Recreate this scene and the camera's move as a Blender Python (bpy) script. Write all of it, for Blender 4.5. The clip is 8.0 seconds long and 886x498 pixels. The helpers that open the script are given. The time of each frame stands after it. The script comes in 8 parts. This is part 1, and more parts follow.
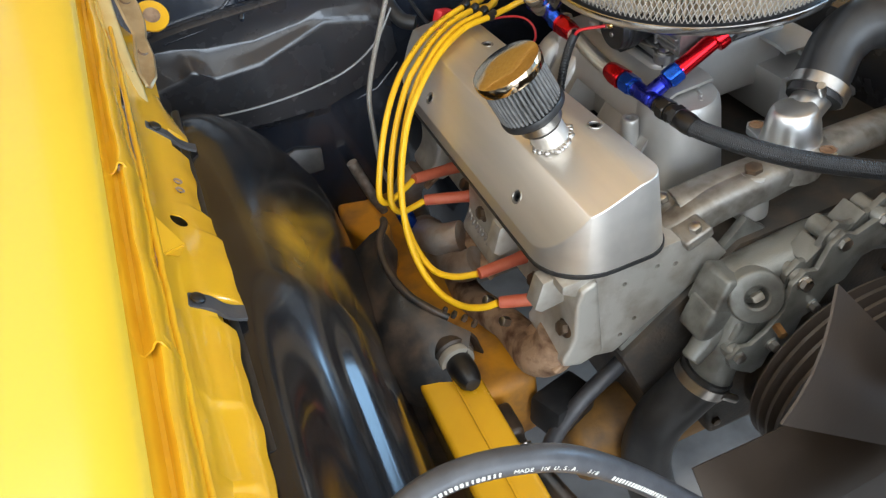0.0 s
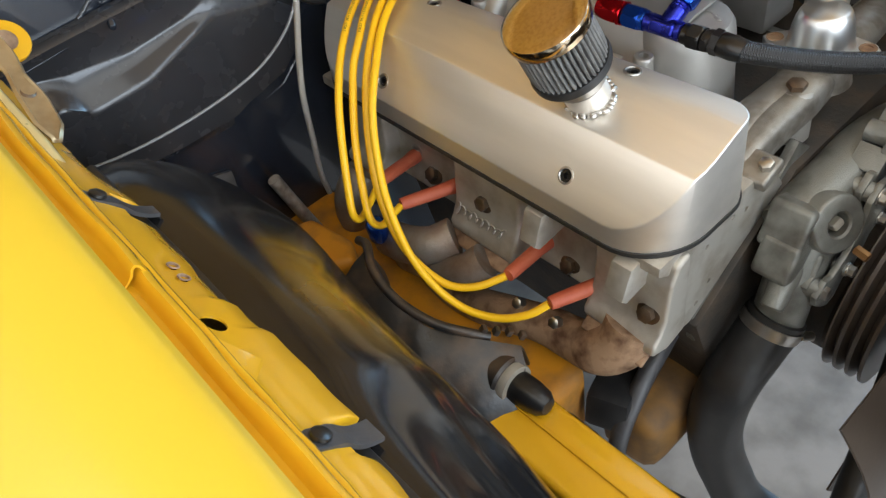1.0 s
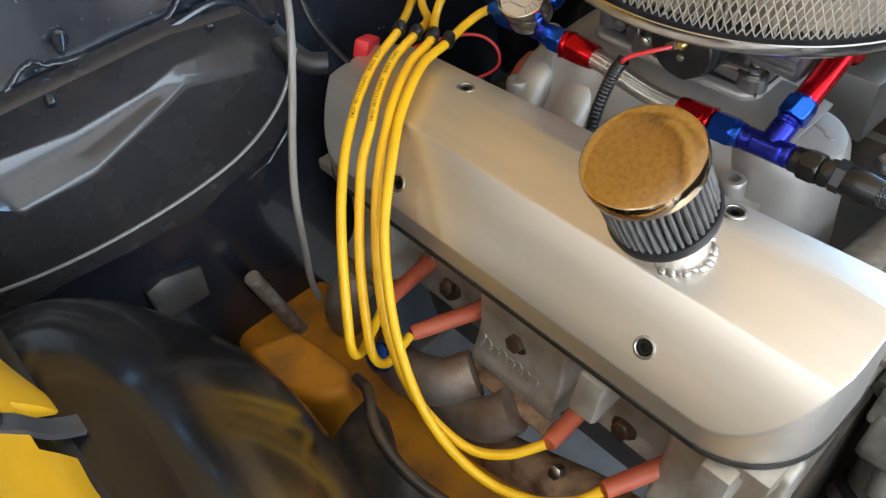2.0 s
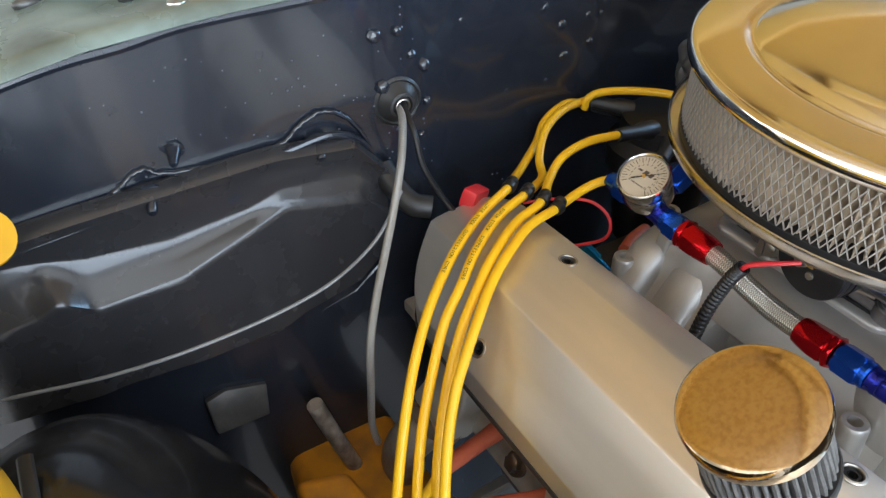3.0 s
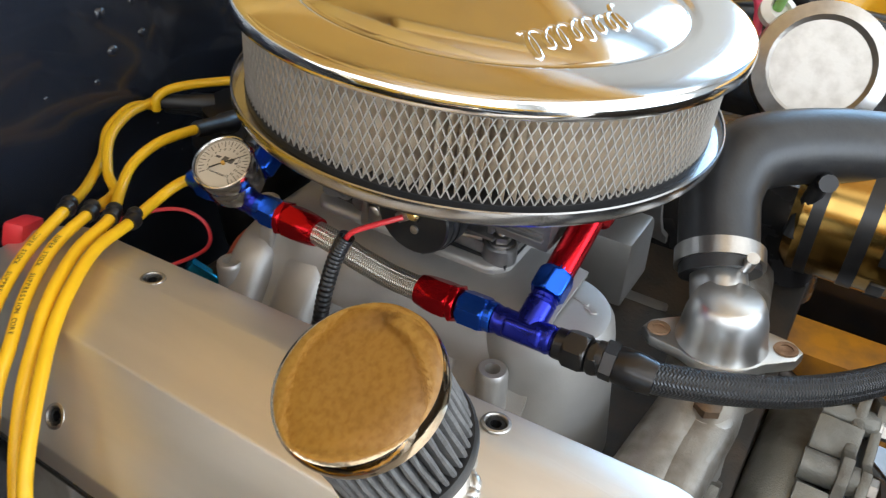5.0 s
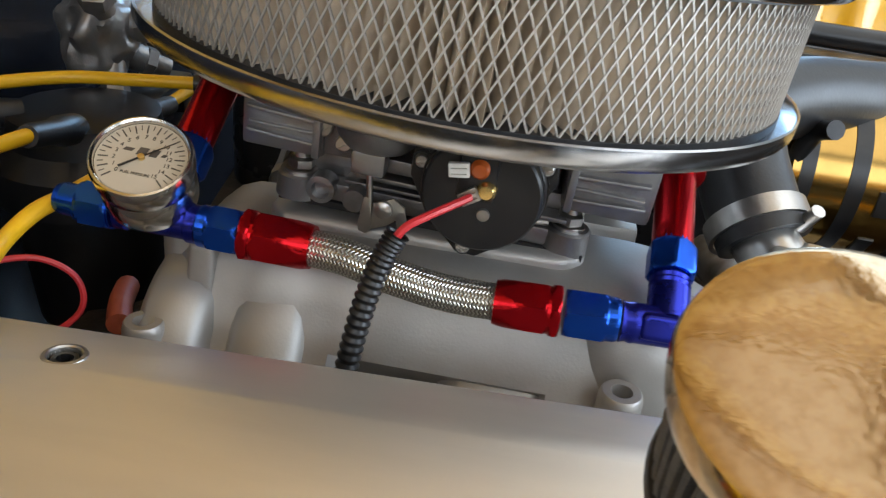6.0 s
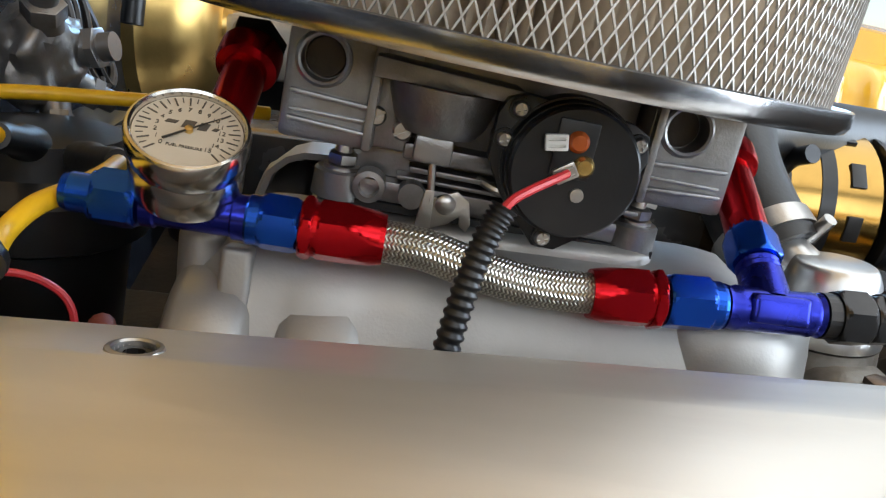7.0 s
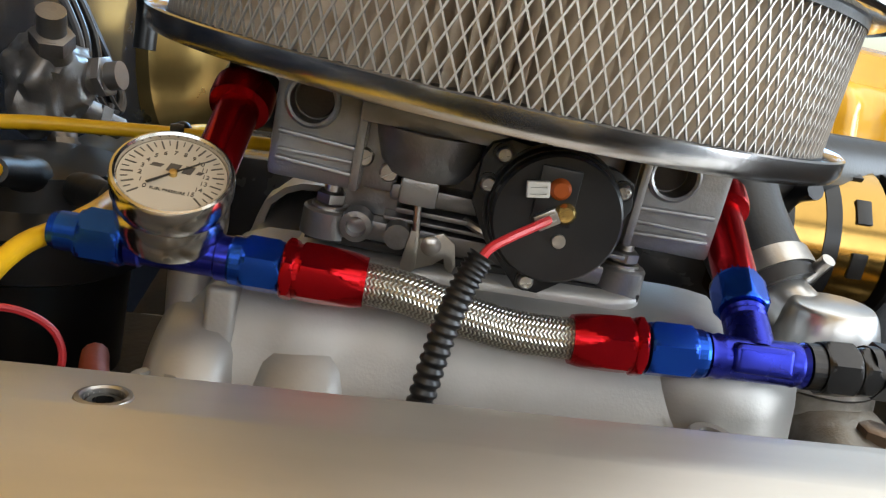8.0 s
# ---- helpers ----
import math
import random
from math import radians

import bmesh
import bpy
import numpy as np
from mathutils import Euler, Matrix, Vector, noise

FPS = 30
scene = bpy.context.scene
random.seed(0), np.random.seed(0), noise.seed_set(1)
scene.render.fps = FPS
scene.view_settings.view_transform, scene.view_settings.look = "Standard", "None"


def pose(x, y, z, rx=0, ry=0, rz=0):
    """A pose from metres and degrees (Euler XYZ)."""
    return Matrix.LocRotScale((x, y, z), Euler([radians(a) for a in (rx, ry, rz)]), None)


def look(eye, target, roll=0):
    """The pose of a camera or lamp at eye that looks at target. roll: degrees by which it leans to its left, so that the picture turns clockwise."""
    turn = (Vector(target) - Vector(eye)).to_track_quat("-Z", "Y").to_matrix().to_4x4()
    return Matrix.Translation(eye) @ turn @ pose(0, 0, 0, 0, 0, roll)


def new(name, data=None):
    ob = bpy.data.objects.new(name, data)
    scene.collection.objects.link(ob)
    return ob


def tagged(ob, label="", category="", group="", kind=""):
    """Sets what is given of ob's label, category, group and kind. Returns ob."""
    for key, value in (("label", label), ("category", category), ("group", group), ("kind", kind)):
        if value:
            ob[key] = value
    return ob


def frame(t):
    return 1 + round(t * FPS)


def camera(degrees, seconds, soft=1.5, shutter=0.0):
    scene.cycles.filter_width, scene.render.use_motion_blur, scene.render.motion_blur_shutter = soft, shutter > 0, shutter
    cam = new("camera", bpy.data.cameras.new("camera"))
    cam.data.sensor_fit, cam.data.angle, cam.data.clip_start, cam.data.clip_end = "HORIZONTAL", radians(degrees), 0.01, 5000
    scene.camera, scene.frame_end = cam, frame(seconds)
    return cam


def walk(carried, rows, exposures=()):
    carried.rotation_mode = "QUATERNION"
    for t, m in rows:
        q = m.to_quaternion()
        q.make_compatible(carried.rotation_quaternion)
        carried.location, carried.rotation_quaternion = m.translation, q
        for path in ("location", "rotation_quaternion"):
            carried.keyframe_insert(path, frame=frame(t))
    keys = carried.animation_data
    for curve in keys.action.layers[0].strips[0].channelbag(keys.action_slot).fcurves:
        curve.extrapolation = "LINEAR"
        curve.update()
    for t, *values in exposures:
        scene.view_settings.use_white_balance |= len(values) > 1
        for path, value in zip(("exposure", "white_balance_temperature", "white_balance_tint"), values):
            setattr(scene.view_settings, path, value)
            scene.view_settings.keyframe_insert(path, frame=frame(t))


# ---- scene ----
cam = camera(60.12, 8.0, soft=1.25, shutter=0.12)
PATH = [
    (0, (-0.5684, -0.7554, 1.3332), (-0.4705, -0.3904, 1.0058), -10.82),
    (0.5, (-0.6687, -0.6349, 1.3252), (-0.5111, -0.3122, 0.9773), -11.29),
    (1, (-0.6942, -0.4948, 1.2819), (-0.4991, -0.2079, 0.9218), -11.92),
    (1.2, (-0.6694, -0.4403, 1.2550), (-0.4637, -0.1704, 0.8878), -11.39),
    (2.3, (-0.5791, -0.2841, 1.2466), (-0.3733, 0.0085, 0.8973), -5.58),
    (2.5, (-0.5672, -0.2718, 1.2514), (-0.3666, 0.0360, 0.9123), -4.56),
    (3, (-0.5494, -0.2638, 1.2584), (-0.3580, 0.0832, 0.9535), -2.31),
    (3.5, (-0.5386, -0.2693, 1.2576), (-0.3375, 0.0911, 0.9752), -1.19),
    (4, (-0.5267, -0.2826, 1.2434), (-0.2857, 0.0548, 0.9641), -0.39),
    (4.5, (-0.5080, -0.2904, 1.2189), (-0.2144, -0.0006, 0.9364), 0.11),
    (4.7, (-0.4891, -0.2876, 1.2063), (-0.1736, -0.0243, 0.9213), 0.52),
    (5.8, (-0.4482, -0.0891, 1.0768), (-0.0213, -0.0235, 0.8249), 6.89),
    (6, (-0.4366, -0.0435, 1.0489), (0.0032, 0.0022, 0.8155), 6.83),
    (6.5, (-0.4138, 0.0186, 1.0006), (0.0447, 0.0230, 0.8010), 7.53),
    (7, (-0.4267, 0.0499, 0.9720), (0.0470, 0.0098, 0.8170), 8.72),
    (7.5, (-0.4313, 0.0466, 0.9761), (0.0435, 0.0073, 0.8242), 9.29),
    (8, (-0.4249, 0.0356, 0.9873), (0.0515, 0.0104, 0.8376), 9.25),
]
walk(cam, [(t, look(eye, target, roll)) for t, eye, target, roll in PATH],
     exposures=[(0.0, 0.62, 6100, 8), (1.0, 0.54, 6300, 8), (2.5, 0.64, 6000, 8), (4.7, 0.58, 6100, 9), (5.8, 0.52, 6050, 8), (6.5, 0.58, 5900, 8), (8.0, 0.58, 6250, 8)])

# ---- light: daylight at the garage door ahead, plus unseen lamps assumed from reflections ----
world = bpy.data.worlds.new("World")
scene.world = world
world.use_nodes = True
wn = world.node_tree
sky = wn.nodes.new("ShaderNodeTexSky")
sky.sky_type, sky.sun_disc = "NISHITA", False
sky.sun_elevation, sky.sun_rotation = radians(38), radians(200)
wn.links.new(sky.outputs[0], wn.nodes["Background"].inputs[0])
wn.nodes["Background"].inputs[1].default_value = 0.15
sun_data = bpy.data.lights.new("sun", "SUN")
sun_data.energy, sun_data.angle, sun_data.color = 3.0, radians(0.6), (1.0, 0.95, 0.88)
sun_lamp = new("sun", sun_data)
sun_lamp.matrix_world = look((-3, -8, 6), (0, 0, 0))


def area_lamp(name, eye, target, sx, sy, watts, color):
    data = bpy.data.lights.new(name, "AREA")
    data.shape, data.size, data.size_y, data.energy, data.color = "RECTANGLE", sx, sy, watts, color
    ob = new(name, data)
    ob.matrix_world = look(eye, target)
    return ob


area_lamp("door_daylight", (-0.5, -3.75, 1.5), (-0.5, 0, 1.3), 4.4, 2.6, 145, (0.84, 0.92, 1.0))
# added soft lamp, stands in for the bright left side of the room
area_lamp("left_soft_light", (-3.38, 0.3, 1.7), (0, 0.3, 1.4), 6.3, 2.3, 90, (1.0, 0.95, 0.87))
# blue lamp in an assumed right-hand opening, set for the blue streaks on black parts
area_lamp("side_door_daylight", (3.88, -0.55, 1.5), (0, -0.55, 1.3), 1.5, 2.7, 110, (0.40, 0.68, 1.0))
# added soft lamp under the solid ceiling, brightens the valve cover's reflections
area_lamp("ceiling_soft_light", (0.0, -1.3, 3.38), (0.0, -1.3, 0), 6.0, 4.6, 86, (1.0, 0.95, 0.87))


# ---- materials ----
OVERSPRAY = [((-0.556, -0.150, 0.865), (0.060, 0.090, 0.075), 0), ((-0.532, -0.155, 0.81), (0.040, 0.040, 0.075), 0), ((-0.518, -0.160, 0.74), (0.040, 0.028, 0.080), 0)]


def mat(name, color, rough=0.5, metal=0.0, coat=0.0, noise_scale=0.0, noise_amt=0.0, color2=None,
        bump=0.0, bump_scale=200.0, rough_var=0.0, aniso=0.0, stretch=None, spec=0.5, fine_color=None):
    m = bpy.data.materials.new(name)
    m.use_nodes = True
    nt = m.node_tree
    b = nt.nodes["Principled BSDF"]
    b.inputs["Base Color"].default_value = (*color, 1)
    b.inputs["Roughness"].default_value = rough
    b.inputs["Metallic"].default_value = metal
    b.inputs["Coat Weight"].default_value = coat
    b.inputs["Coat Roughness"].default_value = 0.06
    b.inputs["Specular IOR Level"].default_value = spec
    b.inputs["Anisotropic"].default_value = aniso
    tc = nt.nodes.new("ShaderNodeTexCoord")
    src = tc.outputs["Object"]
    if stretch:
        mp = nt.nodes.new("ShaderNodeMapping")
        mp.inputs["Scale"].default_value = stretch
        nt.links.new(src, mp.inputs[0])
        src = mp.outputs[0]
    if noise_scale:
        n1 = nt.nodes.new("ShaderNodeTexNoise")
        n1.inputs["Scale"].default_value, n1.inputs["Detail"].default_value = noise_scale, 6
        nt.links.new(src, n1.inputs["Vector"])
        ramp = nt.nodes.new("ShaderNodeMapRange")
        ramp.inputs[1].default_value, ramp.inputs[2].default_value = 0.42, 0.68
        nt.links.new(n1.outputs[0], ramp.inputs[0])
        if color2:
            mul = nt.nodes.new("ShaderNodeMath")
            mul.operation = "MULTIPLY"
            mul.inputs[1].default_value = noise_amt
            nt.links.new(ramp.outputs[0], mul.inputs[0])
            mix = nt.nodes.new("ShaderNodeMix")
            mix.data_type = "RGBA"
            mix.inputs[6].default_value, mix.inputs[7].default_value = (*color, 1), (*color2, 1)
            nt.links.new(mul.outputs[0], mix.inputs[0])
            nt.links.new(mix.outputs[2], b.inputs["Base Color"])
        if rough_var:
            rr = nt.nodes.new("ShaderNodeMapRange")
            rr.inputs[3].default_value, rr.inputs[4].default_value = max(0.02, rough - rough_var), min(1, rough + rough_var)
            nt.links.new(n1.outputs[0], rr.inputs[0])
            nt.links.new(rr.outputs[0], b.inputs["Roughness"])
    if bump:
        n2 = nt.nodes.new("ShaderNodeTexNoise")
        n2.inputs["Scale"].default_value, n2.inputs["Detail"].default_value = bump_scale, 4
        nt.links.new(src, n2.inputs["Vector"])
        bp = nt.nodes.new("ShaderNodeBump")
        bp.inputs["Strength"].default_value, bp.inputs["Distance"].default_value = bump, 0.002
        nt.links.new(n2.outputs[0], bp.inputs["Height"])
        nt.links.new(bp.outputs[0], b.inputs["Normal"])
    return m


YELLOW = mat("yellow_car_paint", (0.70, 0.47, 0.03), 0.32, 0.0, 1.0, 9, 0.35, (0.65, 0.41, 0.022), 0.05, 60, 0.06)
YELLOW_IN = mat("yellow_bay_paint", (0.72, 0.39, 0.012), 0.24, 0.0, 0.8, 14, 0.4, (0.62, 0.30, 0.010), 0.05, 45, 0.08)
YELLOW.node_tree.nodes["Principled BSDF"].inputs["Coat Roughness"].default_value = 0.20
GRIME_ORANGE = mat("grimy_orange_steel", (0.26, 0.13, 0.028), 0.6, 0.0, 0.0, 16, 0.95, (0.045, 0.034, 0.026), 0.3, 90, 0.1)
YELLOW_OLD = mat("dusty_yellow_paint", (0.62, 0.26, 0.012), 0.55, 0.0, 0.0, 22, 0.75, (0.20, 0.10, 0.04), 0.2, 70, 0.1)
HOOD_UNDER = mat("gold_hood_underside", (0.54, 0.315, 0.070), 0.40, 0.0, 0.2, 5, 0.5, (0.40, 0.205, 0.036))
# darker than the braces: shade in the openings between them put into the colour
HOOD_SKIN = mat("gold_hood_skin", (0.45, 0.250, 0.050), 0.34, 0.0, 0.3, 6, 0.5, (0.35, 0.180, 0.032))
BLACK_GLOSS = mat("gloss_black_paint", (0.014, 0.017, 0.025), 0.24, 0.0, 0.45, 30, 0.35, (0.020, 0.024, 0.033), 0.12, 22, 0.07)
BLACK_SATIN = mat("satin_black_paint", (0.027, 0.027, 0.030), 0.27, 0.0, 0.4, 26, 0.3, (0.032, 0.031, 0.034), 0.10, 30, 0.07)
BLACK_WHEEL = mat("worn_black_wheelhouse", (0.008, 0.008, 0.009), 0.20, 0.0, 0.2, 22, 0.5, (0.016, 0.016, 0.017), 0.03, 60, 0.08)
def oversprayed(m, color, spots):
    """Soft yellow paint mist over a few spots (centre, radii) of a dark panel, broken up by noise."""
    nt = m.node_tree
    b = nt.nodes["Principled BSDF"]
    tc = nt.nodes.new("ShaderNodeTexCoord")
    grain = nt.nodes.new("ShaderNodeTexNoise")
    grain.inputs["Scale"].default_value, grain.inputs["Detail"].default_value = 25, 5
    nt.links.new(tc.outputs["Object"], grain.inputs["Vector"])
    total = None
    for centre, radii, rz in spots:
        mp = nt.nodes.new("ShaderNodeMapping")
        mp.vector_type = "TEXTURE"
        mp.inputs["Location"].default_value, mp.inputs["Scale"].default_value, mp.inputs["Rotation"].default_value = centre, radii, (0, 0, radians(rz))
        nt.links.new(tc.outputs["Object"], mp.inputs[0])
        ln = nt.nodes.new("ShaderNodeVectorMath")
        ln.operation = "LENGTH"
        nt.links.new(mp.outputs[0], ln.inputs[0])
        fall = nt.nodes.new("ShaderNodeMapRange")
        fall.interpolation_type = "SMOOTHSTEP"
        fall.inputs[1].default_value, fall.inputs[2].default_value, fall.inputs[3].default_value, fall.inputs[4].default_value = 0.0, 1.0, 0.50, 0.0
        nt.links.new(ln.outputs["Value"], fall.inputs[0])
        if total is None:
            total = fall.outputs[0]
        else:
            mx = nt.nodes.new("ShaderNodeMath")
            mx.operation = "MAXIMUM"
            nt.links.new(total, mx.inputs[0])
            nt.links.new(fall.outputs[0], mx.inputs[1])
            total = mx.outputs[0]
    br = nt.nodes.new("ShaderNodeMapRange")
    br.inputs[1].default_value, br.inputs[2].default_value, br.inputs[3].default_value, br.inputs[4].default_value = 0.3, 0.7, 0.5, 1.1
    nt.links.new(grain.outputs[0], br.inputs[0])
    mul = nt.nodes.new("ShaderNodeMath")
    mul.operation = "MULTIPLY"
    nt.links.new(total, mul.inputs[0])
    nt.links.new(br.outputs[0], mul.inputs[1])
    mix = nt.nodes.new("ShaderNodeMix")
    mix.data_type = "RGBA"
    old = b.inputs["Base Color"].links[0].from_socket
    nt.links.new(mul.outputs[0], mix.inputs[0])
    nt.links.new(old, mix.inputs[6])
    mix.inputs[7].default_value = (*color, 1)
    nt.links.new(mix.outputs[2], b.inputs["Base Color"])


BLACK_RUST = mat("dusty_black_suspension", (0.016, 0.0150, 0.014), 0.34, 0.0, 0.0, 30, 0.75, (0.095, 0.060, 0.038), 0.35, 70, 0.15)
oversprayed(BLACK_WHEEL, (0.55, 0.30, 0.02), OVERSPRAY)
RUBBER = mat("black_rubber", (0.016, 0.016, 0.017), 0.42, 0.0, 0.0, 60, 0.5, (0.035, 0.034, 0.033), 0.08, 400, 0.08)
PLASTIC = mat("black_plastic", (0.008, 0.008, 0.009), 0.34, 0.0, 0.0, 40, 0.5, (0.022, 0.021, 0.02), 0.04, 500)
RUBBER_GREY = mat("grey_rubber_hose", (0.05, 0.05, 0.055), 0.4, 0.0, 0.0, 60, 0.5, (0.09, 0.09, 0.095), 0.08, 500)
BRUSHED = mat("brushed_aluminium", (0.82, 0.78, 0.72), 0.44, 0.88, 0.0, 26, 0.5, (0.64, 0.61, 0.56), 0.025, 320, 0.06, stretch=(1, 0.12, 1))
CAST = mat("cast_aluminium", (0.46, 0.445, 0.42), 0.47, 0.70, 0.0, 22, 0.65, (0.38, 0.36, 0.33), 0.07, 650, 0.12)
CAST_OLD = mat("grimy_cast_aluminium", (0.54, 0.52, 0.47), 0.52, 0.65, 0.0, 28, 0.7, (0.30, 0.25, 0.19), 0.20, 700, 0.12)
MACHINED = mat("machined_aluminium", (0.50, 0.48, 0.45), 0.36, 0.95, 0.0, 40, 0.6, (0.36, 0.33, 0.30), 0.15, 300, 0.10)
PUMP = mat("grey_green_cast_pump", (0.225, 0.225, 0.205), 0.42, 0.45, 0.0, 26, 0.9, (0.075, 0.066, 0.054), 0.22, 700, 0.12)
CARB = mat("carburetor_zinc", (0.33, 0.325, 0.325), 0.36, 0.8, 0.0, 30, 0.85, (0.15, 0.135, 0.125), 0.10, 700, 0.14)
CHROME = mat("chrome", (0.82, 0.82, 0.83), 0.05, 1.0, 0.0, 30, 0.5, (0.78, 0.77, 0.76), 0.0, 1, 0.025)
LID_CHROME = mat("lid_chrome", (0.80, 0.785, 0.76), 0.11, 1.0, 0.0, 20, 0.5, (0.76, 0.74, 0.71), 0.10, 11, 0.035)
# darker tone than the other castings, for the crossover and the neck's base
CROSSOVER = mat("dark_cast_aluminium", (0.33, 0.31, 0.275), 0.46, 0.7, 0.0, 45, 0.8, (0.13, 0.105, 0.08), 0.18, 700, 0.12)
# gold-brown base stands for the hood's reflection; the specks are dust and stains
CHROME_DUST_GOLD = mat("gold_tinted_dusty_chrome", (0.63, 0.51, 0.36), 0.11, 1.0, 0.0, 330, 0.50, (0.42, 0.29, 0.16), 0.05, 420, 0.06)
POLISHED = mat("polished_aluminium", (0.68, 0.67, 0.65), 0.33, 0.95, 0.0, 50, 0.5, (0.56, 0.55, 0.53), 0.05, 300, 0.08)
RIM_STEEL = mat("satin_plated_rim", (0.46, 0.46, 0.47), 0.20, 1.0, 0.0, 60, 0.5, (0.36, 0.35, 0.34), 0.03, 300, 0.06)
STEEL = mat("bare_steel", (0.52, 0.50, 0.47), 0.32, 1.0, 0.0, 60, 0.5, (0.34, 0.31, 0.28), 0.1, 400, 0.1)
STAINLESS = mat("polished_stainless", (0.66, 0.64, 0.60), 0.17, 1.0, 0.0, 40, 0.5, (0.55, 0.52, 0.48), 0.04, 260, 0.06, stretch=(1, 1, 0.1))
ZINC = mat("gold_zinc_hinge", (0.74, 0.62, 0.30), 0.30, 0.45, 0.2, 24, 0.6, (0.58, 0.44, 0.20), 0.1, 160, 0.1)
BRASS = mat("gold_cadmium", (0.70, 0.48, 0.16), 0.30, 0.9, 0.0, 18, 0.5, (0.50, 0.32, 0.10), 0.08, 160, 0.1)
RUST = mat("rusty_header", (0.36, 0.235, 0.145), 0.70, 0.2, 0.0, 48, 0.95, (0.10, 0.045, 0.022), 0.5, 220, 0.1)
HEADER = mat("burnt_header_pipe", (0.34, 0.30, 0.26), 0.50, 0.6, 0.0, 24, 0.85, (0.20, 0.12, 0.075), 0.4, 260, 0.1)
BOLT = mat("oily_brown_bolt", (0.11, 0.082, 0.060), 0.36, 0.7, 0.0, 70, 0.7, (0.20, 0.13, 0.08), 0.2, 350, 0.1)
WIRE_YELLOW = mat("yellow_silicone_wire", (0.86, 0.50, 0.008), 0.38, 0.0, 0.0, 50, 0.3, (0.74, 0.40, 0.008), 0.03, 400)
BOOT_RED = mat("faded_red_boot", (0.46, 0.095, 0.045), 0.55, 0.0, 0.0, 60, 0.5, (0.56, 0.16, 0.08), 0.1, 300)
WIRE_RED = mat("red_wire", (0.62, 0.03, 0.035), 0.4)
WIRE_PINK = mat("pink_wire", (0.75, 0.08, 0.16), 0.4)
ANO_RED = mat("red_anodised", (0.54, 0.008, 0.014), 0.24, 0.9, 0.0, 60, 0.4, (0.42, 0.005, 0.012), 0.03, 300, 0.06)
ANO_BLUE = mat("blue_anodised", (0.02, 0.09, 0.55), 0.24, 0.9, 0.0, 60, 0.4, (0.02, 0.13, 0.66), 0.03, 300, 0.06)
ANO_VIOLET = mat("violet_blue_anodised", (0.026, 0.034, 0.36), 0.27, 0.9, 0.0, 60, 0.4, (0.035, 0.045, 0.44), 0.03, 300, 0.06)
ANO_BLACK = mat("black_anodised", (0.05, 0.048, 0.048), 0.30, 0.9, 0.0, 60, 0.4, (0.08, 0.075, 0.07), 0.03, 300, 0.06)
PAPER = mat("cream_filter_paper", (0.74, 0.64, 0.51), 0.85, 0.0, 0.0, 45, 0.5, (0.50, 0.41, 0.30), 0.15, 500)
MESH_WIRE = mat("galvanised_mesh", (0.45, 0.425, 0.39), 0.45, 0.55, 0.0, 80, 0.5, (0.45, 0.42, 0.38))
COTTON = mat("grey_pleated_gauze", (0.10, 0.097, 0.094), 0.7, 0.0, 0.0, 90, 0.6, (0.19, 0.185, 0.18), 0.3, 600)
DIAL = mat("cream_dial", (0.54, 0.465, 0.355), 0.45, 0.0, 0.0, 60, 0.4, (0.50, 0.43, 0.32))
PRINT = mat("faded_dial_print", (0.09, 0.075, 0.06), 0.5)
INK = mat("black_print", (0.02, 0.02, 0.02), 0.5)
BONE = mat("white_plastic", (0.72, 0.70, 0.64), 0.4)
AMBER = mat("amber_resin", (0.40, 0.085, 0.016), 0.25)
GREEN = mat("green_plastic", (0.22, 0.42, 0.12), 0.4)
TEAL = mat("teal_anodised", (0.02, 0.25, 0.40), 0.25, 0.8)
COWL = mat("grey_green_cowl_paint", (0.22, 0.285, 0.265), 0.27, 0.1, 0.3, 13, 0.9, (0.085, 0.105, 0.095), 0.45, 30, 0.08)
VENT_GREY = mat("grey_vent_plastic", (0.15, 0.16, 0.16), 0.35, 0.0, 0.0, 30, 0.5, (0.24, 0.25, 0.24), 0.05, 200, 0.06)
COWL_CLIP = mat("dark_cowl_clip", (0.07, 0.07, 0.068), 0.32, 0.5, 0.0, 60, 0.6, (0.16, 0.16, 0.15), 0.1, 300, 0.08)
CONCRETE = mat("workshop_concrete", (0.165, 0.155, 0.145), 0.42, 0.0, 0.0, 9, 0.85, (0.075, 0.068, 0.060), 0.15, 60, 0.12)
PLASTER = mat("grey_workshop_wall", (0.60, 0.58, 0.55), 0.8, 0.0, 0.0, 3, 0.4, (0.50, 0.485, 0.46), 0.1, 40)
ENGINE_GREY = mat("dark_engine_block", (0.05, 0.045, 0.04), 0.6, 0.3, 0.0, 25, 0.7, (0.11, 0.08, 0.055), 0.4, 200)


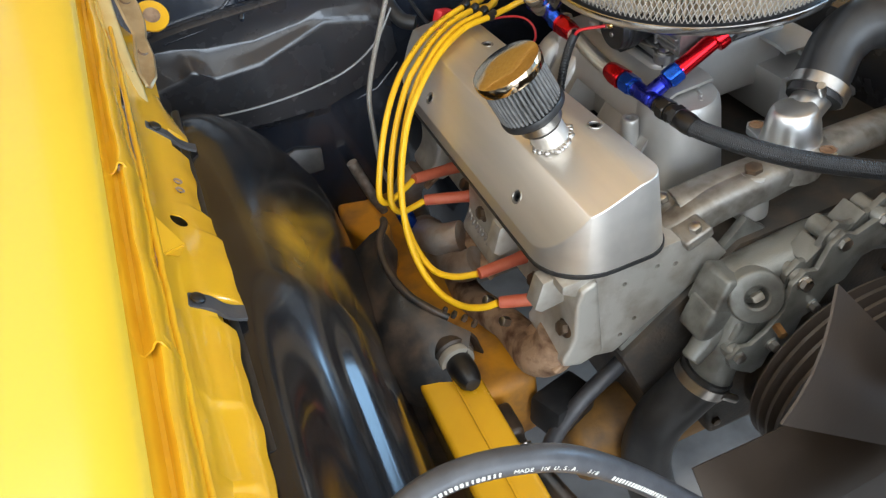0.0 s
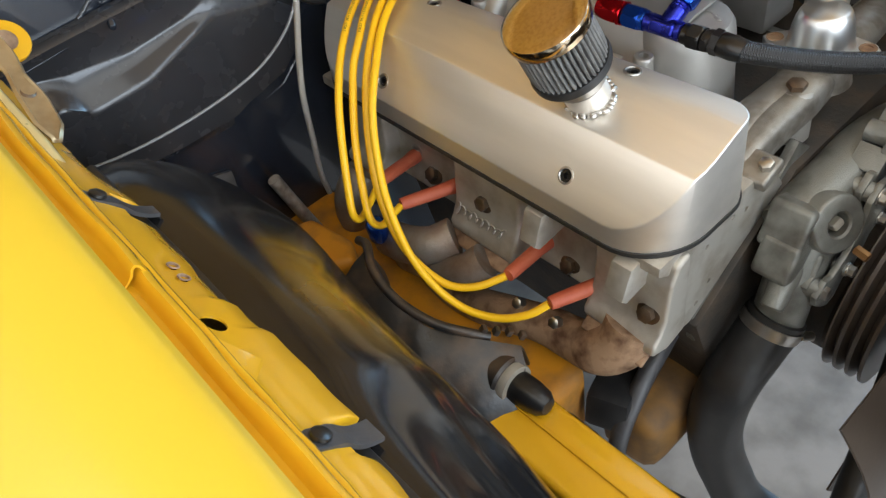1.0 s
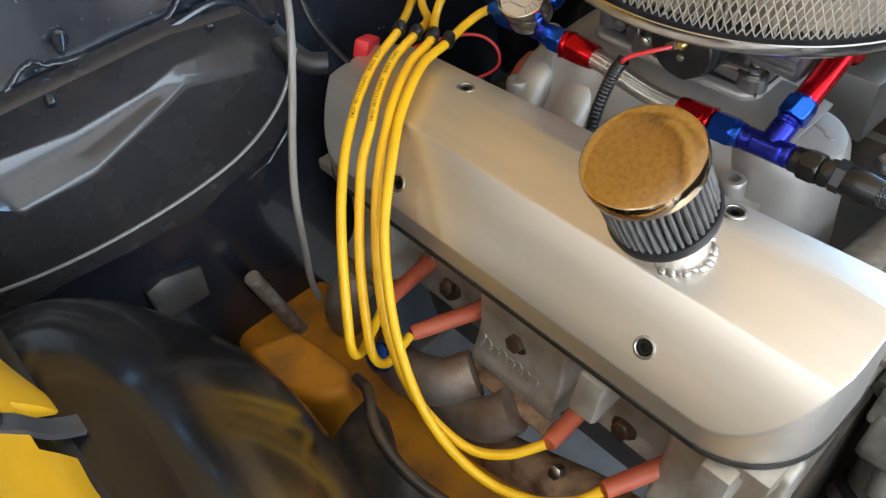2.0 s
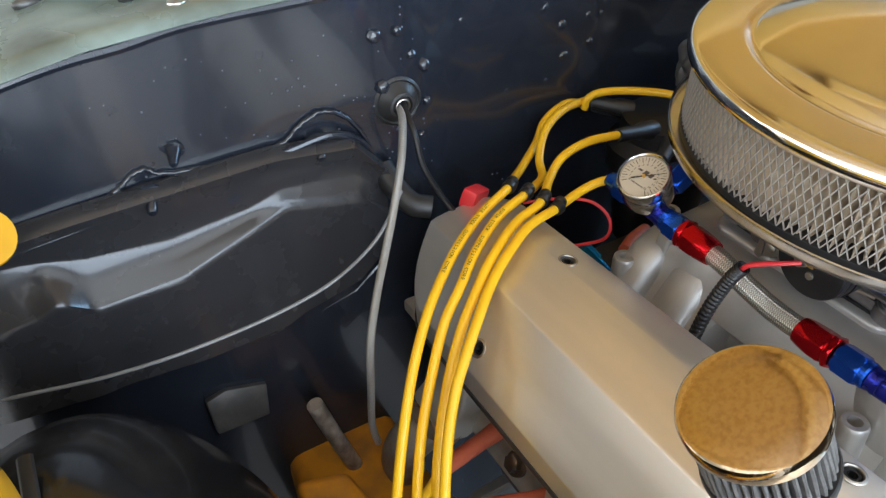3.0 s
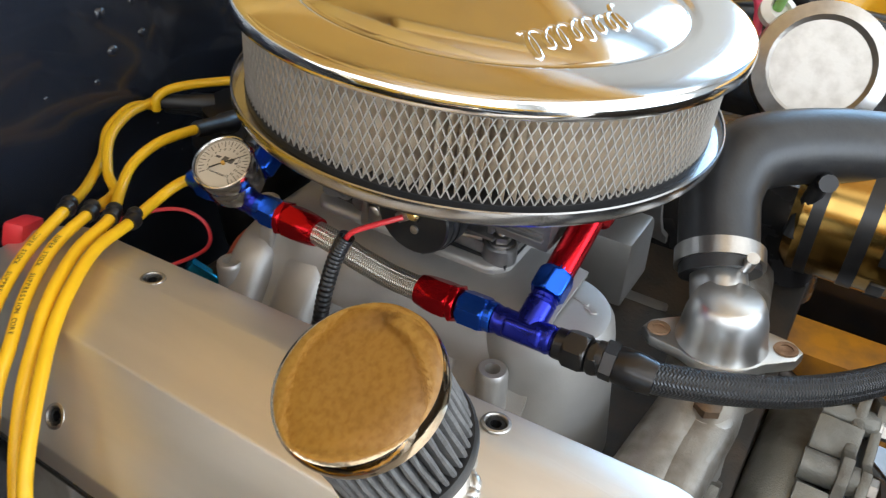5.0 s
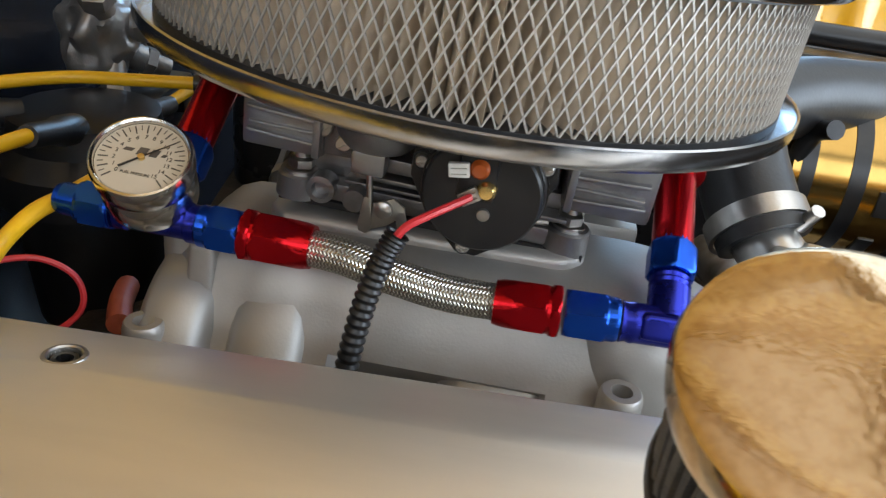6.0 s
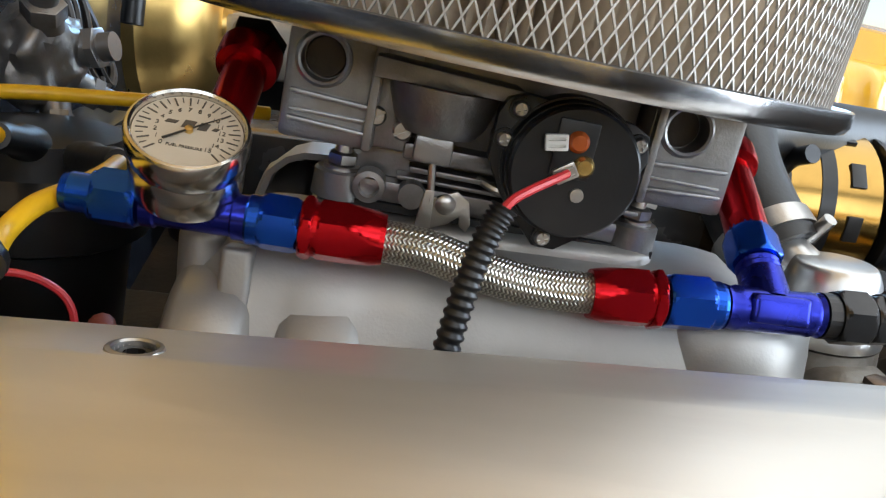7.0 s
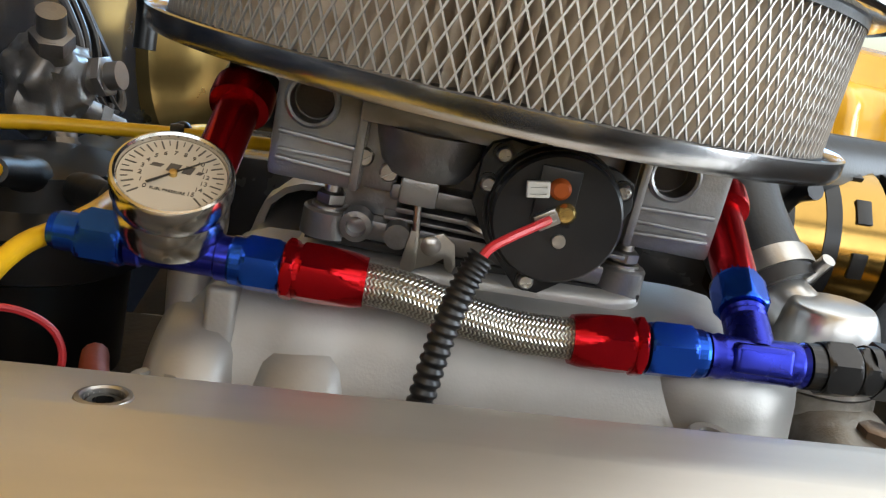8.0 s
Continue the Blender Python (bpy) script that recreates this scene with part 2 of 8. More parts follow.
def braid_mat(name, color, dark, count, pitch, rough, metal):
    """Braided sleeve: rows of plaited chevrons round the tube, along its own length (UV)."""
    m = bpy.data.materials.new(name)
    m.use_nodes = True
    nt = m.node_tree
    b = nt.nodes["Principled BSDF"]
    b.inputs["Roughness"].default_value, b.inputs["Metallic"].default_value = rough, metal
    uv = nt.nodes.new("ShaderNodeTexCoord")
    sep = nt.nodes.new("ShaderNodeSeparateXYZ")
    nt.links.new(uv.outputs["UV"], sep.inputs[0])

    def math_node(op, a, c):
        n = nt.nodes.new("ShaderNodeMath")
        n.operation = op
        for i, v in enumerate((a, c)):
            if isinstance(v, (int, float)):
                n.inputs[i].default_value = v
            elif v is not None:
                nt.links.new(v, n.inputs[i])
        return n.outputs[0]
    u, v = math_node("MULTIPLY", sep.outputs[0], count * 2), math_node("MULTIPLY", sep.outputs[1], 2 * math.pi / pitch)
    zigzag = math_node("MULTIPLY", math_node("PINGPONG", u, 1.0), 3.4)
    h = math_node("SINE", math_node("ADD", zigzag, v), None)
    ramp = nt.nodes.new("ShaderNodeMapRange")
    ramp.inputs[1].default_value, ramp.inputs[2].default_value = -0.7, 0.4
    nt.links.new(h, ramp.inputs[0])
    mix = nt.nodes.new("ShaderNodeMix")
    mix.data_type = "RGBA"
    mix.inputs[6].default_value, mix.inputs[7].default_value = (*dark, 1), (*color, 1)
    nt.links.new(ramp.outputs[0], mix.inputs[0])
    nt.links.new(mix.outputs[2], b.inputs["Base Color"])
    bp = nt.nodes.new("ShaderNodeBump")
    bp.inputs["Strength"].default_value, bp.inputs["Distance"].default_value = 0.5, 0.0008
    nt.links.new(h, bp.inputs["Height"])
    nt.links.new(bp.outputs[0], b.inputs["Normal"])
    return m


BRAID_STEEL = braid_mat("braided_stainless", (0.70, 0.66, 0.57), (0.40, 0.36, 0.29), 18, 0.0018, 0.32, 1.0)
BRAID_BLACK = braid_mat("braided_black_nylon", (0.020, 0.020, 0.021), (0.008, 0.008, 0.008), 16, 0.0022, 0.36, 0.0)
BRAID_GREY = braid_mat("braided_grey_line", (0.50, 0.48, 0.44), (0.11, 0.105, 0.095), 9, 0.0019, 0.38, 0.4)


# ---- mesh helpers ----
def part(name, bm, material, parent, label="", smooth=38):
    """One mesh under a thing or a part; vertices are given in the place's own metres."""
    me = bpy.data.meshes.new(name)
    bmesh.ops.recalc_face_normals(bm, faces=bm.faces)
    bm.to_mesh(me)
    bm.free()
    me.polygons.foreach_set("use_smooth", [True] * len(me.polygons))
    me.set_sharp_from_angle(angle=radians(smooth))
    for one in material if isinstance(material, (list, tuple)) else (material,):
        me.materials.append(one)
    ob = new(name, me)
    if parent is not None:
        ob.parent = parent
        at = Matrix.Translation(parent["base"])
        ob["base"] = list(parent["base"])
        ob.matrix_parent_inverse = Matrix.Identity(4) if parent.type == "MESH" else at.inverted()
    if label:
        tagged(ob, label)
    return ob


def thing(name, base, label, category, group="", kind=""):
    """An Empty at the base of a thing, whose parts are its children."""
    ob = new(name)
    ob.empty_display_size = 0.02
    ob.location = base
    ob["base"] = list(base)
    return tagged(ob, label, category, group, kind)


def solo(name, bm, material, label, category, group="", kind="", smooth=38):
    """A thing of one mesh."""
    ob = part(name, bm, material, None, "", smooth)
    ob["base"] = [0.0, 0.0, 0.0]
    return tagged(ob, label, category, group, kind)


def axis(p, d, side=(0.0, 0.0, 1.0)):
    """A frame at p whose z runs along d."""
    z = Vector(d).normalized()
    s = Vector(side)
    if abs(z.dot(s.normalized())) > 0.95:
        s = Vector((0, 1, 0))
    x = s.cross(z).normalized()
    y = z.cross(x)
    m = Matrix((x, y, z)).transposed().to_4x4()
    m.translation = Vector(p)
    return m


def lathe(bm, prof, m=Matrix.Identity(4), seg=32, turn=0.0):
    """Spins (radius, height) pairs round the local z."""
    rings = []
    for r, h in prof:
        if r < 1e-6:
            rings.append([bm.verts.new(m @ Vector((0, 0, h)))])
        else:
            rings.append([bm.verts.new(m @ Vector((r * math.cos(turn + 2 * math.pi * i / seg), r * math.sin(turn + 2 * math.pi * i / seg), h))) for i in range(seg)])
    for a, b in zip(rings, rings[1:]):
        for i in range(seg):
            j = (i + 1) % seg
            if len(a) == 1 and len(b) == 1:
                continue
            if len(a) == 1:
                bm.faces.new((a[0], b[i], b[j]))
            elif len(b) == 1:
                bm.faces.new((a[i], a[j], b[0]))
            else:
                bm.faces.new((a[i], a[j], b[j], b[i]))
    return bm


def hexa(bm, across, h0, h1, m, chamfer=0.0015):
    """A chamfered hexagon along the local z; across: flat to flat."""
    r = across / math.sqrt(3)
    c = chamfer
    return lathe(bm, [(0, h0), (r - c, h0), (r, h0 + c * 0.6), (r, h1 - c * 0.6), (r - c, h1), (0, h1)], m, 6)


def hexcone(bm, across, stations, m, seg=60):
    """Hexagonal bar turned down on a lathe: stations (height, radius) limit how far its corners reach."""
    prev = None
    for h, r in stations:
        ring = []
        for k in range(seg):
            a = 2 * math.pi * k / seg
            w = (a + math.pi / 6) % (math.pi / 3) - math.pi / 6
            q = min(r, across / 2 / math.cos(w))
            ring.append(bm.verts.new(m @ Vector((q * math.cos(a), q * math.sin(a), h))))
        if prev:
            for k in range(seg):
                bm.faces.new((prev[k], prev[(k + 1) % seg], ring[(k + 1) % seg], ring[k]))
        else:
            bm.faces.new(list(reversed(ring)))
        prev = ring
    bm.faces.new(prev)


def spline(pts, n=6):
    """Points along a Catmull-Rom curve through pts."""
    p = [Vector(q) for q in pts]
    p = [2 * p[0] - p[1], *p, 2 * p[-1] - p[-2]]
    out = []
    for a, b, c, d in zip(p, p[1:], p[2:], p[3:]):
        for i in range(n):
            t = i / n
            out.append(0.5 * (2 * b + (c - a) * t + (2 * a - 5 * b + 4 * c - d) * t * t + (3 * b - a - 3 * c + d) * t ** 3))
    return [*out, p[-2]]


def tube(bm, pts, r, seg=10, n=6, smooth=True, flat=1.0):
    """A round tube through pts with UV along it (v in metres); r may be a function of 0..1."""
    path = spline(pts, n) if smooth else [Vector(q) for q in pts]
    uvl = bm.loops.layers.uv.verify()
    rings, along, up = [], 0.0, None
    lengths = [0.0]
    for a, b in zip(path, path[1:]):
        lengths.append(lengths[-1] + (b - a).length)
    for i, p in enumerate(path):
        d = (path[min(i + 1, len(path) - 1)] - path[max(i - 1, 0)]).normalized()
        if up is None:
            up = Vector((0, 0, 1)) if abs(d.z) < 0.9 else Vector((0, 1, 0))
        up = (up - d * up.dot(d)).normalized()
        side = d.cross(up)
        rr = r(lengths[i] / lengths[-1]) if callable(r) else r
        rings.append([bm.verts.new(p + rr * (math.cos(2 * math.pi * k / seg) * side + flat * math.sin(2 * math.pi * k / seg) * up)) for k in range(seg)])
    for i, (a, b) in enumerate(zip(rings, rings[1:])):
        for k in range(seg):
            j = (k + 1) % seg
            f = bm.faces.new((a[k], a[j], b[j], b[k]))
            for loop, uv in zip(f.loops, ((k / seg, lengths[i]), ((k + 1) / seg, lengths[i]), ((k + 1) / seg, lengths[i + 1]), (k / seg, lengths[i + 1]))):
                loop[uvl].uv = uv
    bm.faces.new(list(reversed(rings[0])))
    bm.faces.new(rings[-1])
    return bm


def prism(bm, outline, h0, h1, m=Matrix.Identity(4), bevel=0.0, seg=2):
    """A flat outline (x, y) raised from h0 to h1 along the local z, with rounded edges."""
    own = bmesh.new()
    lo = [own.verts.new((x, y, h0)) for x, y in outline]
    hi = [own.verts.new((x, y, h1)) for x, y in outline]
    own.faces.new(list(reversed(lo)))
    own.faces.new(hi)
    for i in range(len(lo)):
        j = (i + 1) % len(lo)
        own.faces.new((lo[i], lo[j], hi[j], hi[i]))
    bmesh.ops.recalc_face_normals(own, faces=own.faces)
    if bevel:
        bmesh.ops.bevel(own, geom=own.edges[:], offset=bevel, segments=seg, affect="EDGES", profile=0.6, clamp_overlap=True)
    return join(bm, own, m)


def join(bm, own, m=Matrix.Identity(4)):
    vs = {v: bm.verts.new(m @ v.co) for v in own.verts}
    for f in own.faces:
        bm.faces.new([vs[v] for v in f.verts])
    own.free()
    return bm


def rbox(bm, sx, sy, sz, m=Matrix.Identity(4), bevel=0.003, seg=2):
    """A box with rounded edges round the local origin."""
    o = [(-sx / 2, -sy / 2), (sx / 2, -sy / 2), (sx / 2, sy / 2), (-sx / 2, sy / 2)]
    return prism(bm, o, -sz / 2, sz / 2, m, bevel, seg)


def sheet(bm, rows, thick=0.0015, flip=1):
    """A grid of points with a real thickness."""
    vs = [[bm.verts.new(p) for p in row] for row in rows]
    faces = []
    for a, b in zip(vs, vs[1:]):
        for i in range(len(a) - 1):
            faces.append(bm.faces.new((a[i], a[i + 1], b[i + 1], b[i])))
    bmesh.ops.recalc_face_normals(bm, faces=faces)
    bmesh.ops.solidify(bm, geom=faces, thickness=thick * flip)
    return bm


def cut(ob, cutter_bm):
    """Takes the cutter's volume out of a mesh object."""
    me = bpy.data.meshes.new("cutter")
    bmesh.ops.recalc_face_normals(cutter_bm, faces=cutter_bm.faces)
    cutter_bm.to_mesh(me)
    cutter_bm.free()
    tool = new("cutter", me)
    mod = ob.modifiers.new("cut", "BOOLEAN")
    mod.operation, mod.object, mod.solver = "DIFFERENCE", tool, "EXACT"
    bpy.context.view_layer.update()
    done = bpy.data.meshes.new_from_object(ob.evaluated_get(bpy.context.evaluated_depsgraph_get()))
    ob.modifiers.clear()
    old = ob.data
    ob.data = done
    done.set_sharp_from_angle(angle=radians(38))
    bpy.data.objects.remove(tool)
    bpy.data.meshes.remove(old)
    bpy.data.meshes.remove(me)


def lettering(name, text, m, size, material, parent, depth=0.0003, label=""):
    """Flat raised letters in the built-in font, centred on the local origin."""
    cu = bpy.data.curves.new(name, "FONT")
    cu.body, cu.size, cu.extrude, cu.align_x, cu.align_y = text, size, depth, "CENTER", "CENTER"
    ob = new(name, cu)
    bpy.context.view_layer.update()
    me = bpy.data.meshes.new_from_object(ob.evaluated_get(bpy.context.evaluated_depsgraph_get()))
    bpy.data.objects.remove(ob)
    me.transform(m)
    me.materials.clear()
    me.materials.append(material)
    ob = new(name, me)
    ob.parent = parent
    ob["base"] = list(parent["base"])
    ob.matrix_parent_inverse = Matrix.Identity(4) if parent.type == "MESH" else Matrix.Translation(parent["base"]).inverted()
    return ob


def print_on(pts, radius, text, start, size, facing, material, parent, name="print"):
    """Letters set one by one along a tube, on the side that faces a direction."""
    path = spline(pts, 12)
    lengths = [0.0]
    for a, b in zip(path, path[1:]):
        lengths.append(lengths[-1] + (b - a).length)
    at = start
    for ch in text:
        if ch != " ":
            i = max(k for k in range(len(lengths) - 1) if lengths[k] <= at)
            f = (at - lengths[i]) / max(1e-9, lengths[i + 1] - lengths[i])
            p = path[i].lerp(path[i + 1], f)
            d = (path[i + 1] - path[i]).normalized()
            n = Vector(facing)
            n = (n - d * n.dot(d)).normalized()
            m = Matrix((d, n.cross(d), n)).transposed().to_4x4()
            m.translation = p + n * (radius + 0.00005)
            lettering(name, ch, m, size, material, parent, 0.0001)
        at += size * 0.72


# ---- the workshop: walls, ceiling and yard are out of view, assumed for reflections and bounce ----
def room():
    bm = bmesh.new()
    rbox(bm, 14, 14, 0.2, pose(0, 0, -0.1), 0.01)
    solo("floor", bm, CONCRETE, "bare grey concrete workshop floor under the car", "floor", kind="structure")
    for name, sx, sy, x, y in (("wall_back", 7.6, 0.2, 0.25, 4.5), ("wall_left_front", 0.2, 1.0, -3.5, -3.4), ("wall_left_back", 0.2, 1.0, -3.5, 4.0),
                               ("wall_right_front", 0.2, 0.45, 4.0, -3.675), ("wall_right_back", 0.2, 4.45, 4.0, 2.275)):
        bm = bmesh.new()
        rbox(bm, sx, sy, 3.4, pose(x, y, 1.7), 0.005)
        solo(name, bm, PLASTER, "plain grey painted workshop wall", "wall", kind="structure")
    for name, sx, x, y, z0, z1, sy in (("wall_left_sill", 0.2, -3.5, 0.3, 0, 0.5, 6.4), ("wall_left_lintel", 0.2, -3.5, 0.3, 2.9, 3.4, 6.4),
                                       ("wall_right_lintel", 0.2, 4.0, -1.7, 2.9, 3.4, 3.5),
                                       ("wall_front_left", 0.7, -3.15, -3.9, 0, 3.4, 0.2), ("wall_front_right", 2.2, 2.85, -3.9, 0, 3.4, 0.2),
                                       ("wall_front_lintel", 4.55, -0.525, -3.9, 2.9, 3.4, 0.2)):
        bm = bmesh.new()
        rbox(bm, sx, sy, z1 - z0, pose(x, y, (z0 + z1) / 2), 0.005)
        solo(name, bm, PLASTER, "plain grey painted workshop wall beside an opening", "wall", kind="structure")
    bm = bmesh.new()
    rbox(bm, 7.8, 8.8, 0.15, pose(0.25, 0.3, 3.475), 0.005)
    solo("ceiling", bm, PLASTER, "plain grey workshop ceiling", "ceiling", kind="structure")
    bm = bmesh.new()
    rbox(bm, 80, 60, 0.2, pose(0, -34, -0.22), 0.01)
    solo("ground", bm, CONCRETE, "pale concrete yard before the workshop door", "ground", kind="structure")


room()


# ---- car body round the engine bay ----
def fender():
    f = thing("fender", (-0.7, -0.3, 0.9), "gold-yellow painted front fender with a stepped drip channel", "car fender")
    ys = [-0.95 + 0.05 * i for i in range(27)]
    bm = bmesh.new()
    crown = [(-1.02, 0.55), (-1.01, 0.80), (-0.985, 0.93), (-0.94, 0.995), (-0.87, 1.025), (-0.78, 1.038), (-0.72, 1.0415), (-0.690, 1.0395), (-0.6785, 1.0350), (-0.6738, 1.0285)]
    crown = [(p.x, p.z) for p in spline([(x, 0, z) for x, z in crown], 6)]
    rows = [[Vector((x, y, z + 0.10 * (y + 0.2) * (0.3 + 0.7 * max(0.0, min(1.0, (z - 0.80) / 0.15))))) for x, z in crown] for y in ys]
    sheet(bm, rows, 0.0016, -1)
    part("outer_skin", bm, YELLOW, f)
    # drip channel: overlapping pressed lengths, each with a lipped end
    chan = [(-0.6737, 1.029), (-0.6740, 1.020), (-0.6730, 1.0125), (-0.6705, 1.0085), (-0.6675, 1.0078), (-0.6650, 1.0100), (-0.6630, 1.0135), (-0.6605, 1.0150), (-0.6578, 1.0125), (-0.6558, 1.0030), (-0.6550, 0.985)]
    for a, b, lift in ((-0.95, -0.552, -0.0045), (-0.562, -0.36, -0.002), (-0.370, -0.165, 0.0005), (-0.175, 0.35, 0.003)):
        bm = bmesh.new()
        n = max(6, int((b - a) / 0.02))
        rows = []
        for i in range(n + 1):
            y = a + (b - a) * i / n
            lip = 0.0025 if i == 0 else (0.0012 if i == 1 and b - a > 0.03 else 0.0)
            wav = 0.0008 * math.sin(31 * y) + 0.0006 * math.sin(83 * y + 1)
            rows.append([Vector((x - lift * 0.4 + (wav if k > 4 else 0), y, z + lift + (lip if k > 3 else 0) + 0.10 * (y + 0.2))) for k, (x, z) in enumerate(chan)])
        sheet(bm, rows, 0.0014, -1)
        part("drip_channel", bm, YELLOW_IN, f)
    # brushed seam sealer along the foot of the channel
    bm = bmesh.new()
    rng = random.Random(21)
    pts = []
    for i in range(130):
        y = -0.90 + 1.1 * i / 129
        pts.append((-0.6537 + rng.uniform(-0.0003, 0.0004), y, 0.985 + 0.10 * (y + 0.2) + rng.uniform(-0.0006, 0.0006)))
    tube(bm, pts, 0.0028, 8, 1)
    part("seam_sealer", bm, YELLOW_IN, f, "lumpy painted seam sealer", smooth=70)
    # inner flange with its jagged edge
    rng = random.Random(4)
    bm = bmesh.new()
    rows, n = [], 480
    for i in range(n + 1):
        y = -0.80 + 1.0 * i / n
        s = 0.10 * (y + 0.2)
        tab = float(np.interp(y, (-0.80, -0.285, -0.281, -0.259, -0.255, -0.167, -0.165, -0.133, -0.131, -0.033, -0.030, -0.003, -0.001, 0.03, 0.08, 0.2), (-0.004, 0.0, -0.006, -0.006, 0.015, 0.013, 0.0065, 0.0075, 0.0, 0.002, -0.010, -0.010, 0.008, 0.001, -0.012, -0.020))) + 0.0008 * math.sin(61 * y) + 0.0006 * math.sin(143 * y)
        wob = 0.003 * math.sin(23 * y + 1)
        for y0 in (-0.372, -0.442, -0.498, -0.60):
            wob += 0.0045 / (1 + math.exp(-(y - y0) * 700)) * math.exp(-max(0.0, y - y0) / 0.018)
        rows.append([Vector((-0.6535, y, 0.985 + s)), Vector((-0.652, y, 0.968 + s)), Vector((-0.648 + wob * 0.5, y, 0.950 + s)), Vector((-0.640 + wob, y, 0.941 + s * 0.9)),
                     Vector((-0.631, y, 0.932 + s * 0.8 + wob * 0.3)), Vector((-0.627 + tab * 0.7, y, 0.924 - tab * 0.5 + s * 0.7)), Vector((-0.6235 + tab, y, 0.915 - tab + s * 0.7))])
    sheet(bm, rows, 0.0014, -1)
    fl = part("inner_flange", bm, YELLOW_IN, f, "yellow inner flange with bare bolt holes")
    holes = bmesh.new()
    for y, r in ((-0.099, 0.0030), (-0.113, 0.0030), (-0.163, 0.0085)):
        lathe(holes, [(0, -0.02), (r, -0.02), (r, 0.02), (0, 0.02)], axis((-0.634 if r < 0.005 else -0.6405, y, (0.9345 if r < 0.005 else 0.941) + 0.09 * (y + 0.2)), (0.6, 0, 0.8)), 16)
    cut(fl, holes)
    for y in (-0.099, -0.113):
        bm = bmesh.new()
        lathe(bm, [(0.0030, -0.001), (0.0033, 0.0006), (0.0042, 0.0007), (0.0046, 0.0)], axis((-0.634, y, 0.9348 + 0.09 * (y + 0.2)), (0.66, 0, 0.75)), 16)
        part("hole_rim", bm, RUST, f, "rust ring round a bolt hole")
    # flat rubber straps folded over the flange's edge
    for y, w in ((-0.017, 0.0065), (-0.270, 0.0085)):
        k = 0.10 * (y + 0.2)
        line = [(-0.6475, 0.9515 + k), (-0.6405, 0.9450 + 0.9 * k), (-0.6320, 0.9375 + 0.8 * k), (-0.6250, 0.9255 + 0.75 * k), (-0.6180, 0.9190 + 0.7 * k), (-0.6110, 0.9150 + 0.65 * k)]
        bm = bmesh.new()
        sheet(bm, [[Vector((p.x, y + j * w, p.z)) for j in (-1, -0.4, 0.4, 1)] for p in spline([(x, 0, z) for x, z in line], 3)], 0.0030, 1)
        tab = part("strap", bm, RUBBER_GREY, f, "dark grey rubber strap", smooth=50)
        bm = bmesh.new()
        lathe(bm, [(0, 0), (0.0062, 0), (0.0060, 0.0022), (0.0040, 0.0034), (0, 0.0036)], axis((-0.6405, y, 0.9465 + 0.9 * k), (0.62, 0, 0.78)), 18)
        part("rivet", bm, PLASTIC, tab)
    for y in (-0.215,):
        bm = bmesh.new()
        own = [Vector((-0.655, y - 0.030, 0.972)), Vector((-0.655, y + 0.030, 0.978)), Vector((-0.636, y - 0.006, 0.958))]
        a, b, c = (bm.verts.new(p) for p in own)
        d = bm.verts.new(Vector((-0.647, y, 0.943)))
        for tri in ((a, b, c), (a, c, d), (b, d, c), (a, d, b)):
            bm.faces.new(tri)
        bmesh.ops.bevel(bm, geom=bm.edges[:], offset=0.002, segments=2, affect="EDGES")
        part("gusset", bm, YELLOW_IN, f)
    hood_hinge(f)


